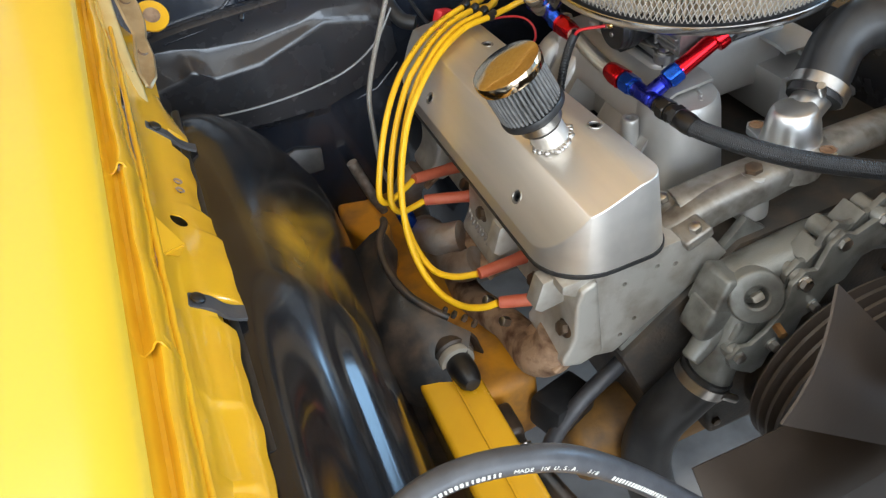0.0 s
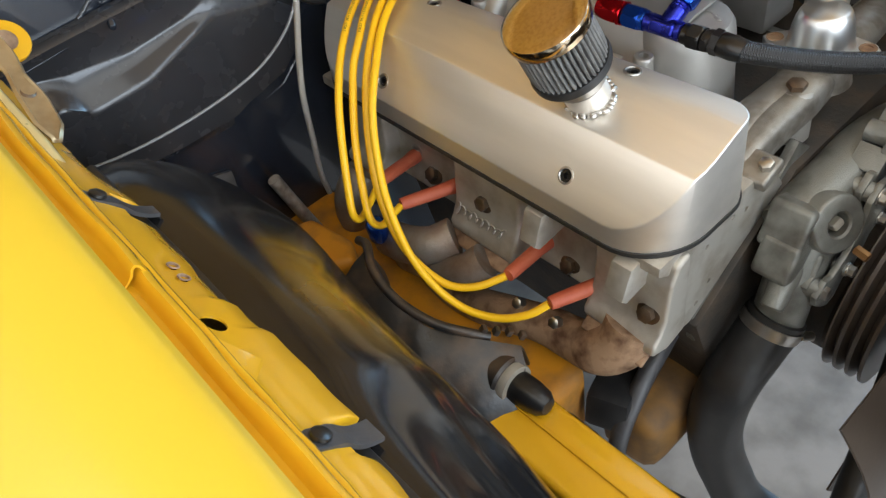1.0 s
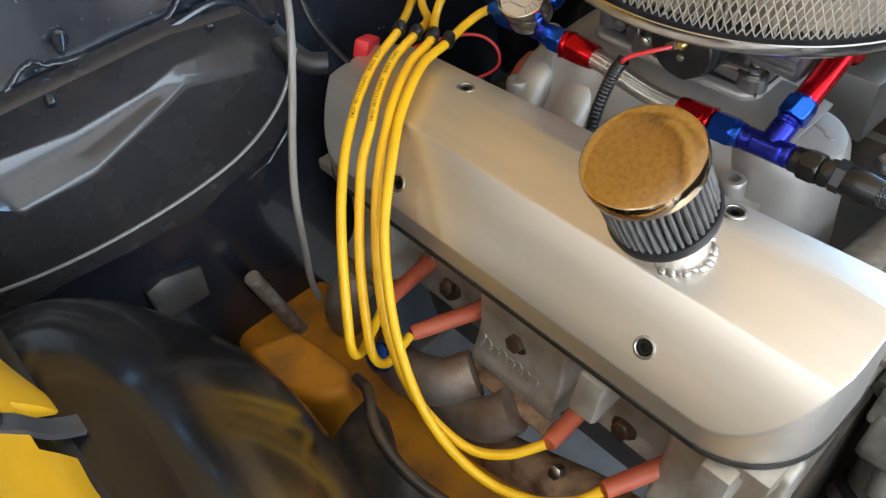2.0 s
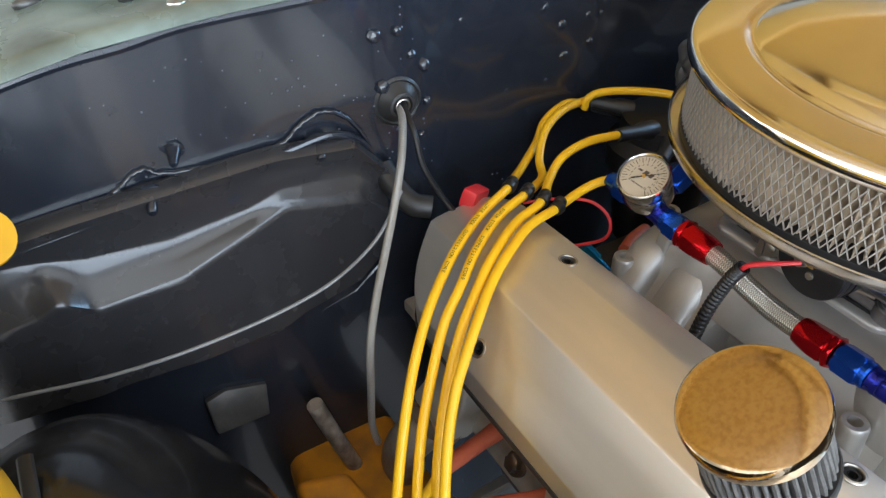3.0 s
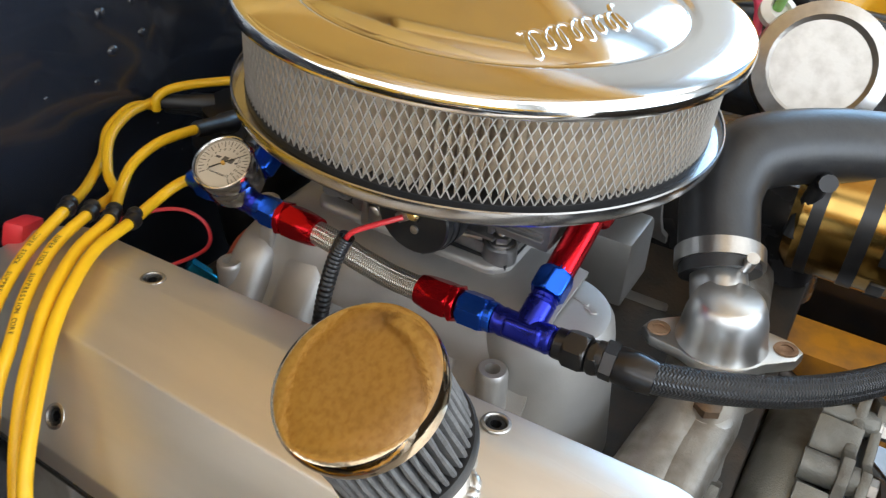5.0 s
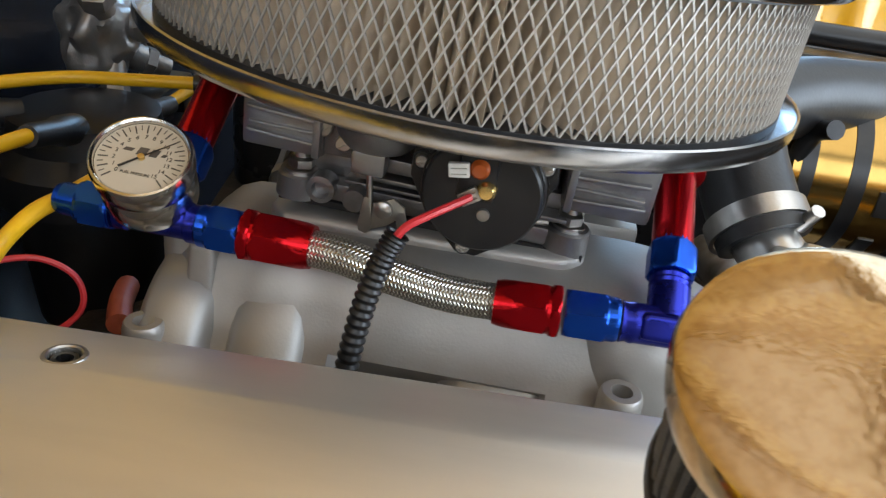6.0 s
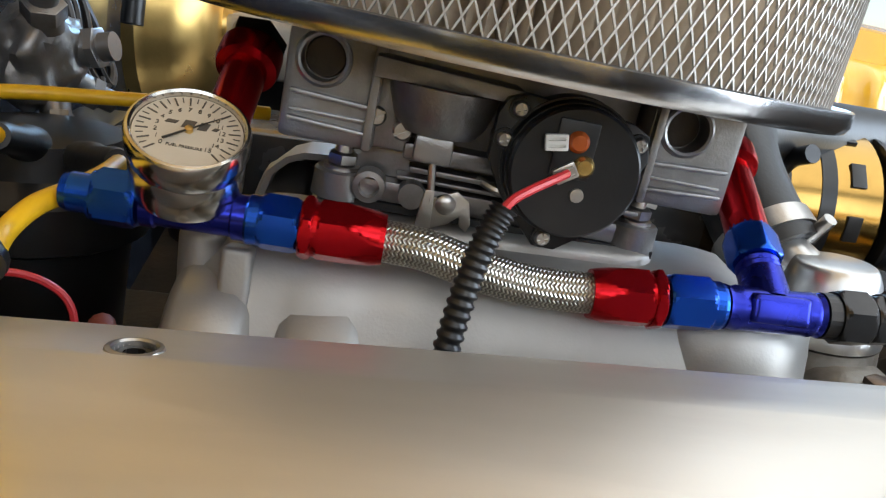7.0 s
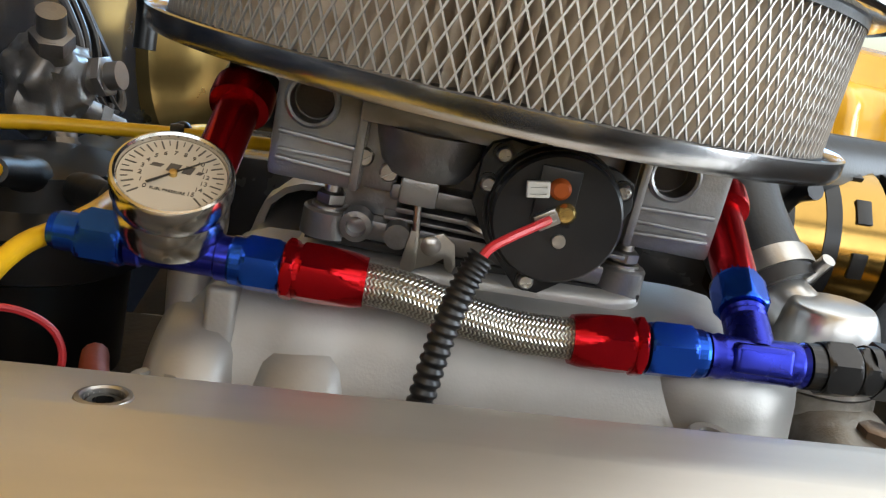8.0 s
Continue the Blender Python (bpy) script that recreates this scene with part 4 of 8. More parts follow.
def valve_cover():
    c = thing("valve_cover", (-0.26, 0, 0.787), "tall folded brushed aluminium valve cover with a welded breather neck", "valve cover")
    bm = bmesh.new()
    outline = cover_outline()
    lo = [bm.verts.new((x + 0.010 * (x + 0.3275) / 0.1275, y, 0.7815)) for x, y in outline]
    hi = [bm.verts.new((x, y, roof(x, y))) for x, y in outline]
    side_faces = []
    for i in range(len(lo)):
        j = (i + 1) % len(lo)
        side_faces.append(bm.faces.new((lo[i], lo[j], hi[j], hi[i])))
    bm.faces.new(hi)
    for cx in (-0.2857, -0.232):
        faces = [f for f in bm.faces if f not in side_faces]
        geom = faces + list({e for f in faces for e in f.edges}) + list({v for f in faces for v in f.verts})
        bmesh.ops.bisect_plane(bm, geom=geom, plane_co=(cx, 0, 0), plane_no=(1, 0, 0), dist=1e-6)
    for v in bm.verts:
        if v.co.z > 0.79:
            v.co.z = roof(v.co.x, v.co.y)
    bm.normal_update()
    rim = [e for e in bm.edges if len(e.link_faces) == 2 and all(v.co.z > 0.79 for v in e.verts) and e.link_faces[0].normal.angle(e.link_faces[1].normal, 0) > 0.6]
    bmesh.ops.bevel(bm, geom=rim, offset=0.0035, segments=3, affect="EDGES", profile=0.5, clamp_overlap=True)
    bm.faces.new(list(reversed(lo)))
    shell = part("shell", bm, BRUSHED, c, smooth=9)
    screws = [(-0.3133, -0.148, 0.0), (-0.3155, 0.1085, 0.0), (-0.2125, -0.141, 0.0), (-0.2225, 0.1168, 0.0)]
    holes = bmesh.new()
    spots = []
    for x, y, _ in screws:
        d = Vector((-0.80, 0, 0.60)) if x < -0.28 else Vector((0.12, 0, 0.99))
        p = Vector((x, y, roof(x, y)))
        spots.append((p, d))
        lathe(holes, [(0, -0.012), (0.0062, -0.012), (0.0062, 0.01), (0, 0.01)], axis(p, d), 20)
    cut(shell, holes)
    for p, d in spots:
        bm = bmesh.new()
        lathe(bm, [(0.0060, -0.006), (0.0062, 0.0), (0.0068, 0.0007), (0.0082, 0.0004), (0.0086, -0.0004)], axis(p, d), 22)
        part("spot_ring", bm, MACHINED, c)
        bm = bmesh.new()
        m = axis(p, d)
        lathe(bm, [(0, -0.0105), (0.0056, -0.0105), (0.0056, -0.0022), (0.0050, -0.0012), (0.0032, -0.0012)], m, 20)
        lathe(bm, [(0.0032, -0.0012), (0.0030, -0.0060), (0, -0.0060)], m, 6)
        part("screw", bm, PLASTIC, c, "dark socket screw in a recessed hole")
    bm = bmesh.new()
    prism(bm, [(x + 0.010 * (x + 0.3275) / 0.1275, y) for x, y in cover_outline(0.0012)], 0.7765, 0.7813)
    part("gasket", bm, RUBBER, c, "thin black gasket")
    # welded neck under the breather
    bm = bmesh.new()
    m = axis(BR_BASE, BR_AXIS)
    lathe(bm, [(0.0205, -0.006), (0.0205, 0.022), (0.0190, 0.022), (0.0190, -0.006)], m, 30)
    part("neck", bm, BRUSHED, c)
    bm = bmesh.new()
    rng = random.Random(2)
    for i in range(26):
        a = 2 * math.pi * i / 26
        q = m @ Vector((0.0215 * math.cos(a), 0.0215 * math.sin(a), 0))
        q.z = roof(q.x, q.y) + 0.001
        own = bmesh.new()
        bmesh.ops.create_icosphere(own, subdivisions=2, radius=0.0034 * rng.uniform(0.75, 1.25))
        q += Vector((rng.uniform(-1, 1), rng.uniform(-1, 1), rng.uniform(-1, 0.2))) * 0.0009
        join(bm, own, Matrix.Translation(q) @ Matrix.Rotation(rng.uniform(0, 3), 4, "Z") @ Matrix.Diagonal((1.4, 0.9, 0.75, 1)))
    tagged(part("weld_bead", bm, STEEL, c, "lumpy bright weld bead"), kind="stuff")


BR_BASE = Vector((-0.258, -0.130, roof(-0.258)))
BR_TOP = Vector((-0.299, -0.117, 0.962))
BR_AXIS = (BR_TOP - BR_BASE).normalized()
BR_LEN = (BR_TOP - BR_BASE).length


def breather():
    b = thing("breather", BR_BASE + BR_AXIS * 0.018, "small round breather filter with a stained chrome cap", "breather filter")
    m = axis(BR_BASE, BR_AXIS)
    L = BR_LEN
    bm = bmesh.new()
    lathe(bm, [(0.0355, L - 0.013), (0.0368, L - 0.013), (0.0376, L - 0.009), (0.0378, L - 0.004), (0.0368, L - 0.0010), (0.0345, L), (0.020, L + 0.0004), (0, L + 0.0005)], m, 56)
    part("cap", bm, CHROME_DUST_GOLD, b, "chrome cap with water stains, gold hood reflection put into its colour")
    bm = bmesh.new()
    n = 44
    ring = []
    for h, r0, r1 in ((L - 0.0125, 0.0345, 0.0282), (L - 0.030, 0.0350, 0.0286), (L - 0.050, 0.0352, 0.0288), (L - 0.058, 0.0345, 0.0288)):
        row = []
        for i in range(n * 4):
            a = 2 * math.pi * i / (n * 4)
            s = (r0, r0 - 0.0008, r1, r0 - 0.0008)[i % 4]
            wav = 0.02 * math.sin(h * 160 + 0.6 * math.sin(i * 0.9))
            row.append(bm.verts.new(m @ Vector((s * math.cos(a + wav), s * math.sin(a + wav), h))))
        ring.append(row)
    for a, c in zip(ring, ring[1:]):
        for i in range(len(a)):
            j = (i + 1) % len(a)
            bm.faces.new((a[i], a[j], c[j], c[i]))
    part("pleated_element", bm, COTTON, b, "dark grey pleated gauze", smooth=20)
    bm = bmesh.new()
    lathe(bm, [(0, L - 0.055), (0.0358, L - 0.055), (0.0366, L - 0.058), (0.0360, L - 0.063), (0.0300, L - 0.066), (0.0245, L - 0.068), (0.0235, L - 0.082), (0.0208, L - 0.083)], m, 44)
    part("rubber_base", bm, RUBBER, b)
    bm = bmesh.new()
    lathe(bm, [(0.0236, L - 0.0805), (0.0246, L - 0.0805), (0.0246, L - 0.0715), (0.0236, L - 0.0715)], m, 36)
    lathe(bm, [(0, -0.008), (0.0035, -0.008), (0.0035, 0.008), (0, 0.008)], m @ pose(-0.012, -0.0262, L - 0.076, 0, 90, 20), 10)
    part("clamp", bm, STEEL, b, "bright worm drive clamp")


valve_cover()
breather()

# ---- air cleaner ----
AC = Matrix.Translation((0.004, 0.001, 0.9475)) @ axis((0, 0, 0), (0.014, -0.062, 1), (0, 1, 0)).to_3x3().to_4x4()
LID = AC @ Matrix.Translation((-0.0035, -0.004, 0.0035))
CB = Matrix.Translation((0, -0.003, 0.95)) @ axis((0, 0, 0), (0, -0.0529, 0.9986), (0, 1, 0)).to_3x3().to_4x4()


def air_cleaner():
    a = thing("air_cleaner", (0, 0, 0.95), "round chrome air cleaner with a pleated paper element", "air cleaner")
    bm = bmesh.new()
    lathe(bm, [(0.055, -0.012), (0.062, -0.012), (0.075, -0.002), (0.120, 0.0015), (0.160, 0.0015), (0.1745, 0.0015), (0.1780, 0.0000), (0.1798, 0.003), (0.1798, 0.0095), (0.1788, 0.0102), (0.1780, 0.0092), (0.1778, 0.004),
               (0.172, 0.0042), (0.120, 0.0042), (0.055, -0.008), (0.055, -0.012)], AC, 112)
    part("base_pan", bm, RIM_STEEL, a, "satin plated base pan with a rolled rim")
    bm = bmesh.new()
    lathe(bm, [(0.1745, 0.0660), (0.1770, 0.0650), (0.1782, 0.0660), (0.1784, 0.0700), (0.1778, 0.0738), (0.1762, 0.0760), (0.1735, 0.0768), (0.160, 0.0778), (0.1420, 0.0786), (0.1385, 0.0784), (0.1360, 0.0764),
               (0.1335, 0.0762), (0.1318, 0.0770), (0.1300, 0.0784), (0.105, 0.0838), (0.080, 0.0884), (0.055, 0.0922), (0.030, 0.0950), (0.018, 0.0958), (0.0, 0.0958)], LID, 128)
    lathe(bm, [(0.1745, 0.0660), (0.172, 0.0650), (0.150, 0.0660), (0, 0.070)], LID, 64)
    part("lid", bm, LID_CHROME, a, "polished chrome lid reflecting gold", smooth=50)
    bm = bmesh.new()
    n = 150
    lo, hi = [], []
    for i in range(n * 2):
        ang = 2 * math.pi * i / (n * 2)
        r = 0.1674 if i % 2 else 0.1430
        jit = 0.004 * math.sin(i * 12.9898) / 3
        lo.append(bm.verts.new(AC @ Vector((r * math.cos(ang + jit), r * math.sin(ang + jit), 0.0045))))
        hi.append(bm.verts.new(AC @ Vector((r * math.cos(ang - jit), r * math.sin(ang - jit), 0.0690))))
    for i in range(n * 2):
        j = (i + 1) % (n * 2)
        bm.faces.new((lo[i], lo[j], hi[j], hi[i]))
    part("paper_element", bm, PAPER, a, "cream pleated paper", smooth=15)
    for h0, h1 in ((0.0043, 0.0090), (0.0655, 0.0695)):
        bm = bmesh.new()
        lathe(bm, [(0.150, h0), (0.1702, h0), (0.1702, h1), (0.150, h1)], AC, 96)
        part("seal", bm, RUBBER, a, "dark rubber end seal")
    # expanded metal screen: two crossing sets of slanted strands
    bm = bmesh.new()
    count, cell, z0, z1, rad, w = 176, 2 * math.pi / 176, 0.0085, 0.0660, 0.1688, 0.00042
    for sgn in (-1, 1):
        for k in range(count):
            prev = None
            steps = 9
            for s in range(steps + 1):
                f = s / steps
                ang = k * cell + sgn * cell * 4.5 * f
                c0, s0 = math.cos(ang), math.sin(ang)
                z = z0 + (z1 - z0) * f
                ring = []
                for dr, dt in ((0.0005, -w), (0.0005, w), (-0.0006, w), (-0.0006, -w)):
                    r = rad + dr + sgn * 0.00025
                    ring.append(bm.verts.new(AC @ Vector((r * c0 - dt * s0, r * s0 + dt * c0, z))))
                if prev:
                    for i in range(4):
                        j = (i + 1) % 4
                        bm.faces.new((prev[i], prev[j], ring[j], ring[i]))
                prev = ring
    tagged(part("wire_screen", bm, MESH_WIRE, a, "galvanised diamond screen"), kind="stuff")
    bm = bmesh.new()
    lathe(bm, [(0, 0.0955), (0.012, 0.0955), (0.0125, 0.0985), (0.009, 0.0995), (0.0075, 0.104), (0.005, 0.107), (0, 0.1075)], LID, 24)
    for s in (-1, 1):
        tube(bm, [LID @ Vector(p) for p in ((s * 0.005, 0, 0.100), (s * 0.012, s * 0.001, 0.104), (s * 0.018, s * 0.001, 0.107))], lambda f: 0.0042 - 0.0012 * f, 8, flat=0.7)
    part("wing_nut", bm, CHROME, a)
    # raised script emblem, as plain flowing strokes
    bm = bmesh.new()
    loops = []
    for i in range(190):
        f = i / 189
        t = f * 2 * math.pi * 8
        ax, ay = EMBLEM_A[0] + (EMBLEM_B[0] - EMBLEM_A[0]) * f, EMBLEM_A[1] + (EMBLEM_B[1] - EMBLEM_A[1]) * f
        tall = 0.0080 + 0.0095 * math.exp(-((f - 0.06) / 0.05) ** 2) + 0.008 * math.exp(-((f - 0.31) / 0.04) ** 2) + 0.008 * math.exp(-((f - 0.56) / 0.04) ** 2) + 0.008 * math.exp(-((f - 0.97) / 0.05) ** 2)
        along_x, up_y = 0.0044 * math.sin(t) + 0.35 * tall * math.cos(t), tall * math.cos(t) + 0.5 * (tall - 0.0080)
        d = Vector((EMBLEM_B[0] - EMBLEM_A[0], EMBLEM_B[1] - EMBLEM_A[1], 0)).normalized()
        px, py = ax + d.x * along_x - d.y * up_y, ay + d.y * along_x + d.x * up_y
        r = math.hypot(px, py)
        loops.append(LID @ Vector((px, py, 0.0838 + (0.105 - r) * 0.190 - 0.0008)))
    tube(bm, loops, 0.0022, 10, 1, flat=0.8)
    part("emblem", bm, LID_CHROME, a, "raised chrome script shape", smooth=70)


EMBLEM_A, EMBLEM_B = (-0.092, -0.072), (-0.012, -0.100)
air_cleaner()


# ---- heads, intake, block ----
def cylinder_head():
    h = thing("cylinder_head", (-0.25, 0, 0.63), "grimy cast aluminium cylinder head", "cylinder head")
    sec = [(-0.165, 0.7765), (-0.318, 0.7765), (-0.319, 0.765), (-0.300, 0.752), (-0.288, 0.735), (-0.284, 0.705), (-0.290, 0.672), (-0.298, 0.662), (-0.292, 0.652), (-0.258, 0.642), (-0.113, 0.728), (-0.135, 0.76)]
    bm = bmesh.new()
    prism(bm, [(x, z) for x, z in sec], -0.2375, 0.255, Matrix(((1, 0, 0, 0), (0, 0, -1, 0), (0, 1, 0, 0), (0, 0, 0, 1))), 0.003)
    body = part("casting", bm, CAST_OLD, h)
    holes = bmesh.new()
    for x, z, r in ((-0.205, 0.752, 0.003), (-0.182, 0.745, 0.0032), (-0.232, 0.686, 0.0028), (-0.250, 0.668, 0.003), (-0.245, 0.745, 0.0028)):
        lathe(holes, [(0, -0.01), (r, -0.01), (r, 0.012), (0, 0.012)], axis((x, -0.255, z), (0, 1, 0)), 12)
    cut(body, holes)
    # exhaust port bosses
    for y0, y1, out in ((-0.2615, -0.176, 0.004), (-0.078, 0.020, 0.006), (0.150, 0.215, 0.0)):
        bm = bmesh.new()
        sec2 = [(-0.280, 0.772), (-0.300, 0.766), (-0.303 - out, 0.745), (-0.307 - out, 0.700), (-0.313 - out, 0.684), (-0.326, 0.672), (-0.327, 0.661), (-0.304, 0.652), (-0.275, 0.66)]
        prism(bm, sec2, -y1, -y0, Matrix(((1, 0, 0, 0), (0, 0, -1, 0), (0, 1, 0, 0), (0, 0, 0, 1))), 0.0085, 4)
        part("exhaust_port", bm, CAST_OLD, h)
    # bosses under the cover rail
    for y in (-0.224, -0.120):
        bm = bmesh.new()
        prism(bm, [(-0.285, 0.778), (-0.330, 0.770), (-0.342, 0.738), (-0.335, 0.730), (-0.290, 0.735)], -(y + 0.011), -(y - 0.011), Matrix(((1, 0, 0, 0), (0, 0, -1, 0), (0, 1, 0, 0), (0, 0, 0, 1))), 0.002)
        part("rail_boss", bm, CAST_OLD, h)
    for p, d in (((-0.291, 0.084, 0.680), (-0.8, 0, 0.6)), ((-0.3105, -0.027, 0.714), (-0.95, 0, 0.31)), ((-0.292, -0.130, 0.670), (-0.9, 0, 0.45)), ((-0.3115, -0.2425, 0.702), (-0.95, 0, 0.31))):
        bm = bmesh.new()
        m = axis(p, d)
        lathe(bm, [(0, -0.004), (0.0125, -0.004), (0.0125, 0.0), (0.0095, 0.001), (0, 0.001)], m, 20)
        hexa(bm, 0.0150, 0.0, 0.009, m, 0.002)
        part("head_bolt", bm, BOLT, h, "brown oily head bolt")
    for p in ((-0.283, -0.184, 0.688), (-0.279, -0.096, 0.684), (-0.287, 0.028, 0.698), (-0.283, 0.118, 0.692)):
        bm = bmesh.new()
        m = axis(p, (-0.95, 0, 0.0))
        hexa(bm, 0.016, -0.006, 0.006, m)
        lathe(bm, [(0.0105, 0.0), (0.0125, -0.001), (0.0125, 0.002), (0.0105, 0.003)], m, 20)
        part("spark_plug", bm, STEEL, h)
    # script in plain raised strokes on the middle port
    bm = bmesh.new()
    pts = []
    for i in range(150):
        f = i / 149
        t = 2 * math.pi * 8 * f
        tall = 0.0036 + 0.0042 * math.exp(-((f - 0.05) / 0.06) ** 2) + 0.003 * math.exp(-((f - 0.33) / 0.04) ** 2) + 0.003 * math.exp(-((f - 0.58) / 0.04) ** 2) + 0.004 * math.exp(-((f - 0.96) / 0.05) ** 2)
        y = 0.012 - 0.074 * f - 0.0030 * math.sin(t) - 0.3 * tall * math.cos(t)
        z = 0.691 + tall * math.cos(t) + 0.4 * (tall - 0.0036)
        pts.append((-0.313 - 0.0065 - (0.700 - z) * 0.5 + 0.004, y, z))
    tube(bm, pts, 0.0011, 6, 1)
    part("casting_script", bm, CAST, h, "raised casting script")


def far_head():
    h = thing("far_valve_cover", (0.26, 0, 0.787), "valve cover of the far cylinder bank, shade put into its black colour", "valve cover")
    bm = bmesh.new()
    outline = [(-x, y) for x, y in cover_outline()]
    prism(bm, outline, 0.72, 0.845, Matrix.Identity(4), 0.004)
    # black instead of brushed aluminium: the shade over there is put into the colour
    part("shell", bm, BLACK_SATIN, h)
    bm = bmesh.new()
    prism(bm, [(0.12, 0.72), (0.31, 0.77), (0.31, 0.62), (0.26, 0.62), (0.11, 0.70)], -0.24, 0.255, Matrix(((1, 0, 0, 0), (0, 0, -1, 0), (0, 1, 0, 0), (0, 0, 0, 1))), 0.004)
    # darker than the near head: its shaded look is put into the colour
    solo("far_cylinder_head", bm, ENGINE_GREY, "cylinder head of the far bank, shade put into its dark colour", "cylinder head")


def intake():
    k_part = thing("intake_manifold", (0, 0, 0.75), "sandy cast aluminium intake manifold with curved runners", "intake manifold")
    bm = bmesh.new()
    prism(bm, [(-0.084, -0.080), (0.084, -0.080), (0.094, -0.070), (0.094, 0.078), (0.084, 0.088), (-0.084, 0.088), (-0.094, 0.078), (-0.094, -0.070)], 0.80, 0.8725, bevel=0.010, seg=4)
    part("plenum", bm, CAST, k_part)
    # steep shoulder with a rounded rear end
    for s in (-1, 1):
        bm = bmesh.new()
        prof = [(0.050, 0.868), (0.098, 0.866), (0.110, 0.861), (0.118, 0.852), (0.125, 0.838), (0.133, 0.818), (0.148, 0.797), (0.172, 0.778), (0.175, 0.768)]
        rows = []
        for i in range(25):
            y = -0.125 + 0.263 * i / 24
            e = max(0.0, (y - 0.100) / 0.038)
            e2 = max(0.0, (-0.096 - y) / 0.062)
            drop = 0.050 * (1 - math.sqrt(max(0.0, 1 - min(1, e) ** 2))) + 0.026 * (1 - math.sqrt(max(0.0, 1 - min(1, e2) ** 2)))
            under = 1.0 if -0.066 < y < 0.030 else 0.0
            groove = 0.003 * (math.exp(-((y - 0.092) / 0.007) ** 2) + math.exp(-((y - 0.054) / 0.009) ** 2))
            rows.append([Vector((s * ((x if z > 0.80 else x - (0.034 + 1.2 * max(0.0, x - 0.148)) * under) - groove * (1 if x > 0.1 else 0)), y, max(0.764, z - drop))) for x, z in prof])
        sheet(bm, rows, 0.004, 1)
        part("shoulder", bm, CAST, k_part, smooth=60)
        bm = bmesh.new()
        prism(bm, [(s * 0.050, 0.83), (s * 0.105, 0.83), (s * 0.112, 0.82), (s * 0.114, 0.78), (s * 0.114, 0.765), (s * 0.050, 0.765)], -0.138, 0.125, Matrix(((1, 0, 0, 0), (0, 0, -1, 0), (0, 1, 0, 0), (0, 0, 0, 1))), 0.004)
        part("core", bm, CAST, k_part)
    # runners standing out of the shoulder
    for s in (-1, 1):
        for y0, y1, w, x1, zz in ((0.118, 0.119, 0.0195, 0.114, 0.833), (0.074, 0.072, 0.0215, 0.112, 0.826), (-0.040, -0.045, 0.030, 0.104, 0.818)):
            bm = bmesh.new()
            sink = 0.030 if y0 > 0.1 else 0.0
            path = spline([(s * 0.050, y0, zz + 0.004 - sink), (s * 0.085, y0 + (y1 - y0) * 0.4, zz + 0.002 - sink * 0.6), (s * x1, y1, zz - 0.018), (s * (x1 + 0.030), y1, zz - 0.055), (s * 0.190, y1, 0.735)], 7)
            prev = None
            for i, p in enumerate(path):
                d = (path[min(i + 1, len(path) - 1)] - path[max(i - 1, 0)]).normalized()
                side = Vector((0, 1, 0))
                up = d.cross(side).normalized() * (1 if s < 0 else -1)
                if up.z < 0:
                    up = -up
                ring = []
                for k in range(20):
                    t = 2 * math.pi * k / 20
                    c, q = math.cos(t), math.sin(t)
                    ring.append(bm.verts.new(p + side * w * math.copysign(abs(c) ** 0.5, c) + up * 0.030 * math.copysign(abs(q) ** 0.6, q)))
                if prev:
                    for k in range(20):
                        bm.faces.new((prev[k], prev[(k + 1) % 20], ring[(k + 1) % 20], ring[k]))
                prev = ring
            part("runner", bm, CAST, k_part, smooth=60)
        bm = bmesh.new()
        prism(bm, [(s * 0.105, -0.150), (s * 0.200, -0.150), (s * 0.200, 0.225), (s * 0.105, 0.225)], -0.008, 0.008, pose(0, 0, 0.775) @ pose(0, 0, 0, 0, s * 24, 0), 0.004)
        part("flange", bm, CAST, k_part)
    # flat cast ribs on the plenum's side
    for y, w, z0, z1, x in ((0.1095, 0.0135, 0.800, 0.8600, -0.1215),):
        bm = bmesh.new()
        rbox(bm, 0.020, w, z1 - z0, pose(x + 0.004, y, (z0 + z1) / 2, 0, 11, 0), 0.003, 3)
        part("cast_rib", bm, CAST, k_part)
    # round front lobe that carries the casting marks
    bm = bmesh.new()
    m = pose(-0.086, -0.1135, 0)
    lathe(bm, [(0, 0.740), (0.0555, 0.740), (0.0512, 0.790), (0.0468, 0.838), (0.0450, 0.8475), (0.0412, 0.8535), (0.036, 0.855), (0, 0.855)], m, 48)
    part("front_lobe", bm, CAST, k_part)
    for x, y, z in ((-0.1465, 0.1285, 0.8285), (-0.1437, -0.103, 0.836), (-0.100, 0.128, 0.862)):
        bm = bmesh.new()
        lathe(bm, [(0.0115, -0.050), (0.0105, -0.004), (0.0098, -0.001), (0.0090, 0.0), (0.0052, 0.0), (0.0048, -0.012), (0, -0.012)], pose(x, y, z), 24)
        part("threaded_post", bm, CAST, k_part, "threaded aluminium post")
    # front water crossover
    bm = bmesh.new()
    tube(bm, [(-0.150, -0.205, 0.775), (-0.100, -0.212, 0.785), (-0.040, -0.218, 0.790), (0.04, -0.218, 0.79), (0.15, -0.205, 0.775)], 0.024, 14, flat=0.8)
    part("water_crossover", bm, CROSSOVER, k_part)
    # rounded casting that climbs from the head to the water neck
    bm = bmesh.new()
    prev = None
    path = spline([(-0.185, -0.222, 0.752), (-0.150, -0.224, 0.768), (-0.110, -0.226, 0.780), (-0.068, -0.227, 0.786), (-0.030, -0.224, 0.790), (0.010, -0.220, 0.790)], 5)
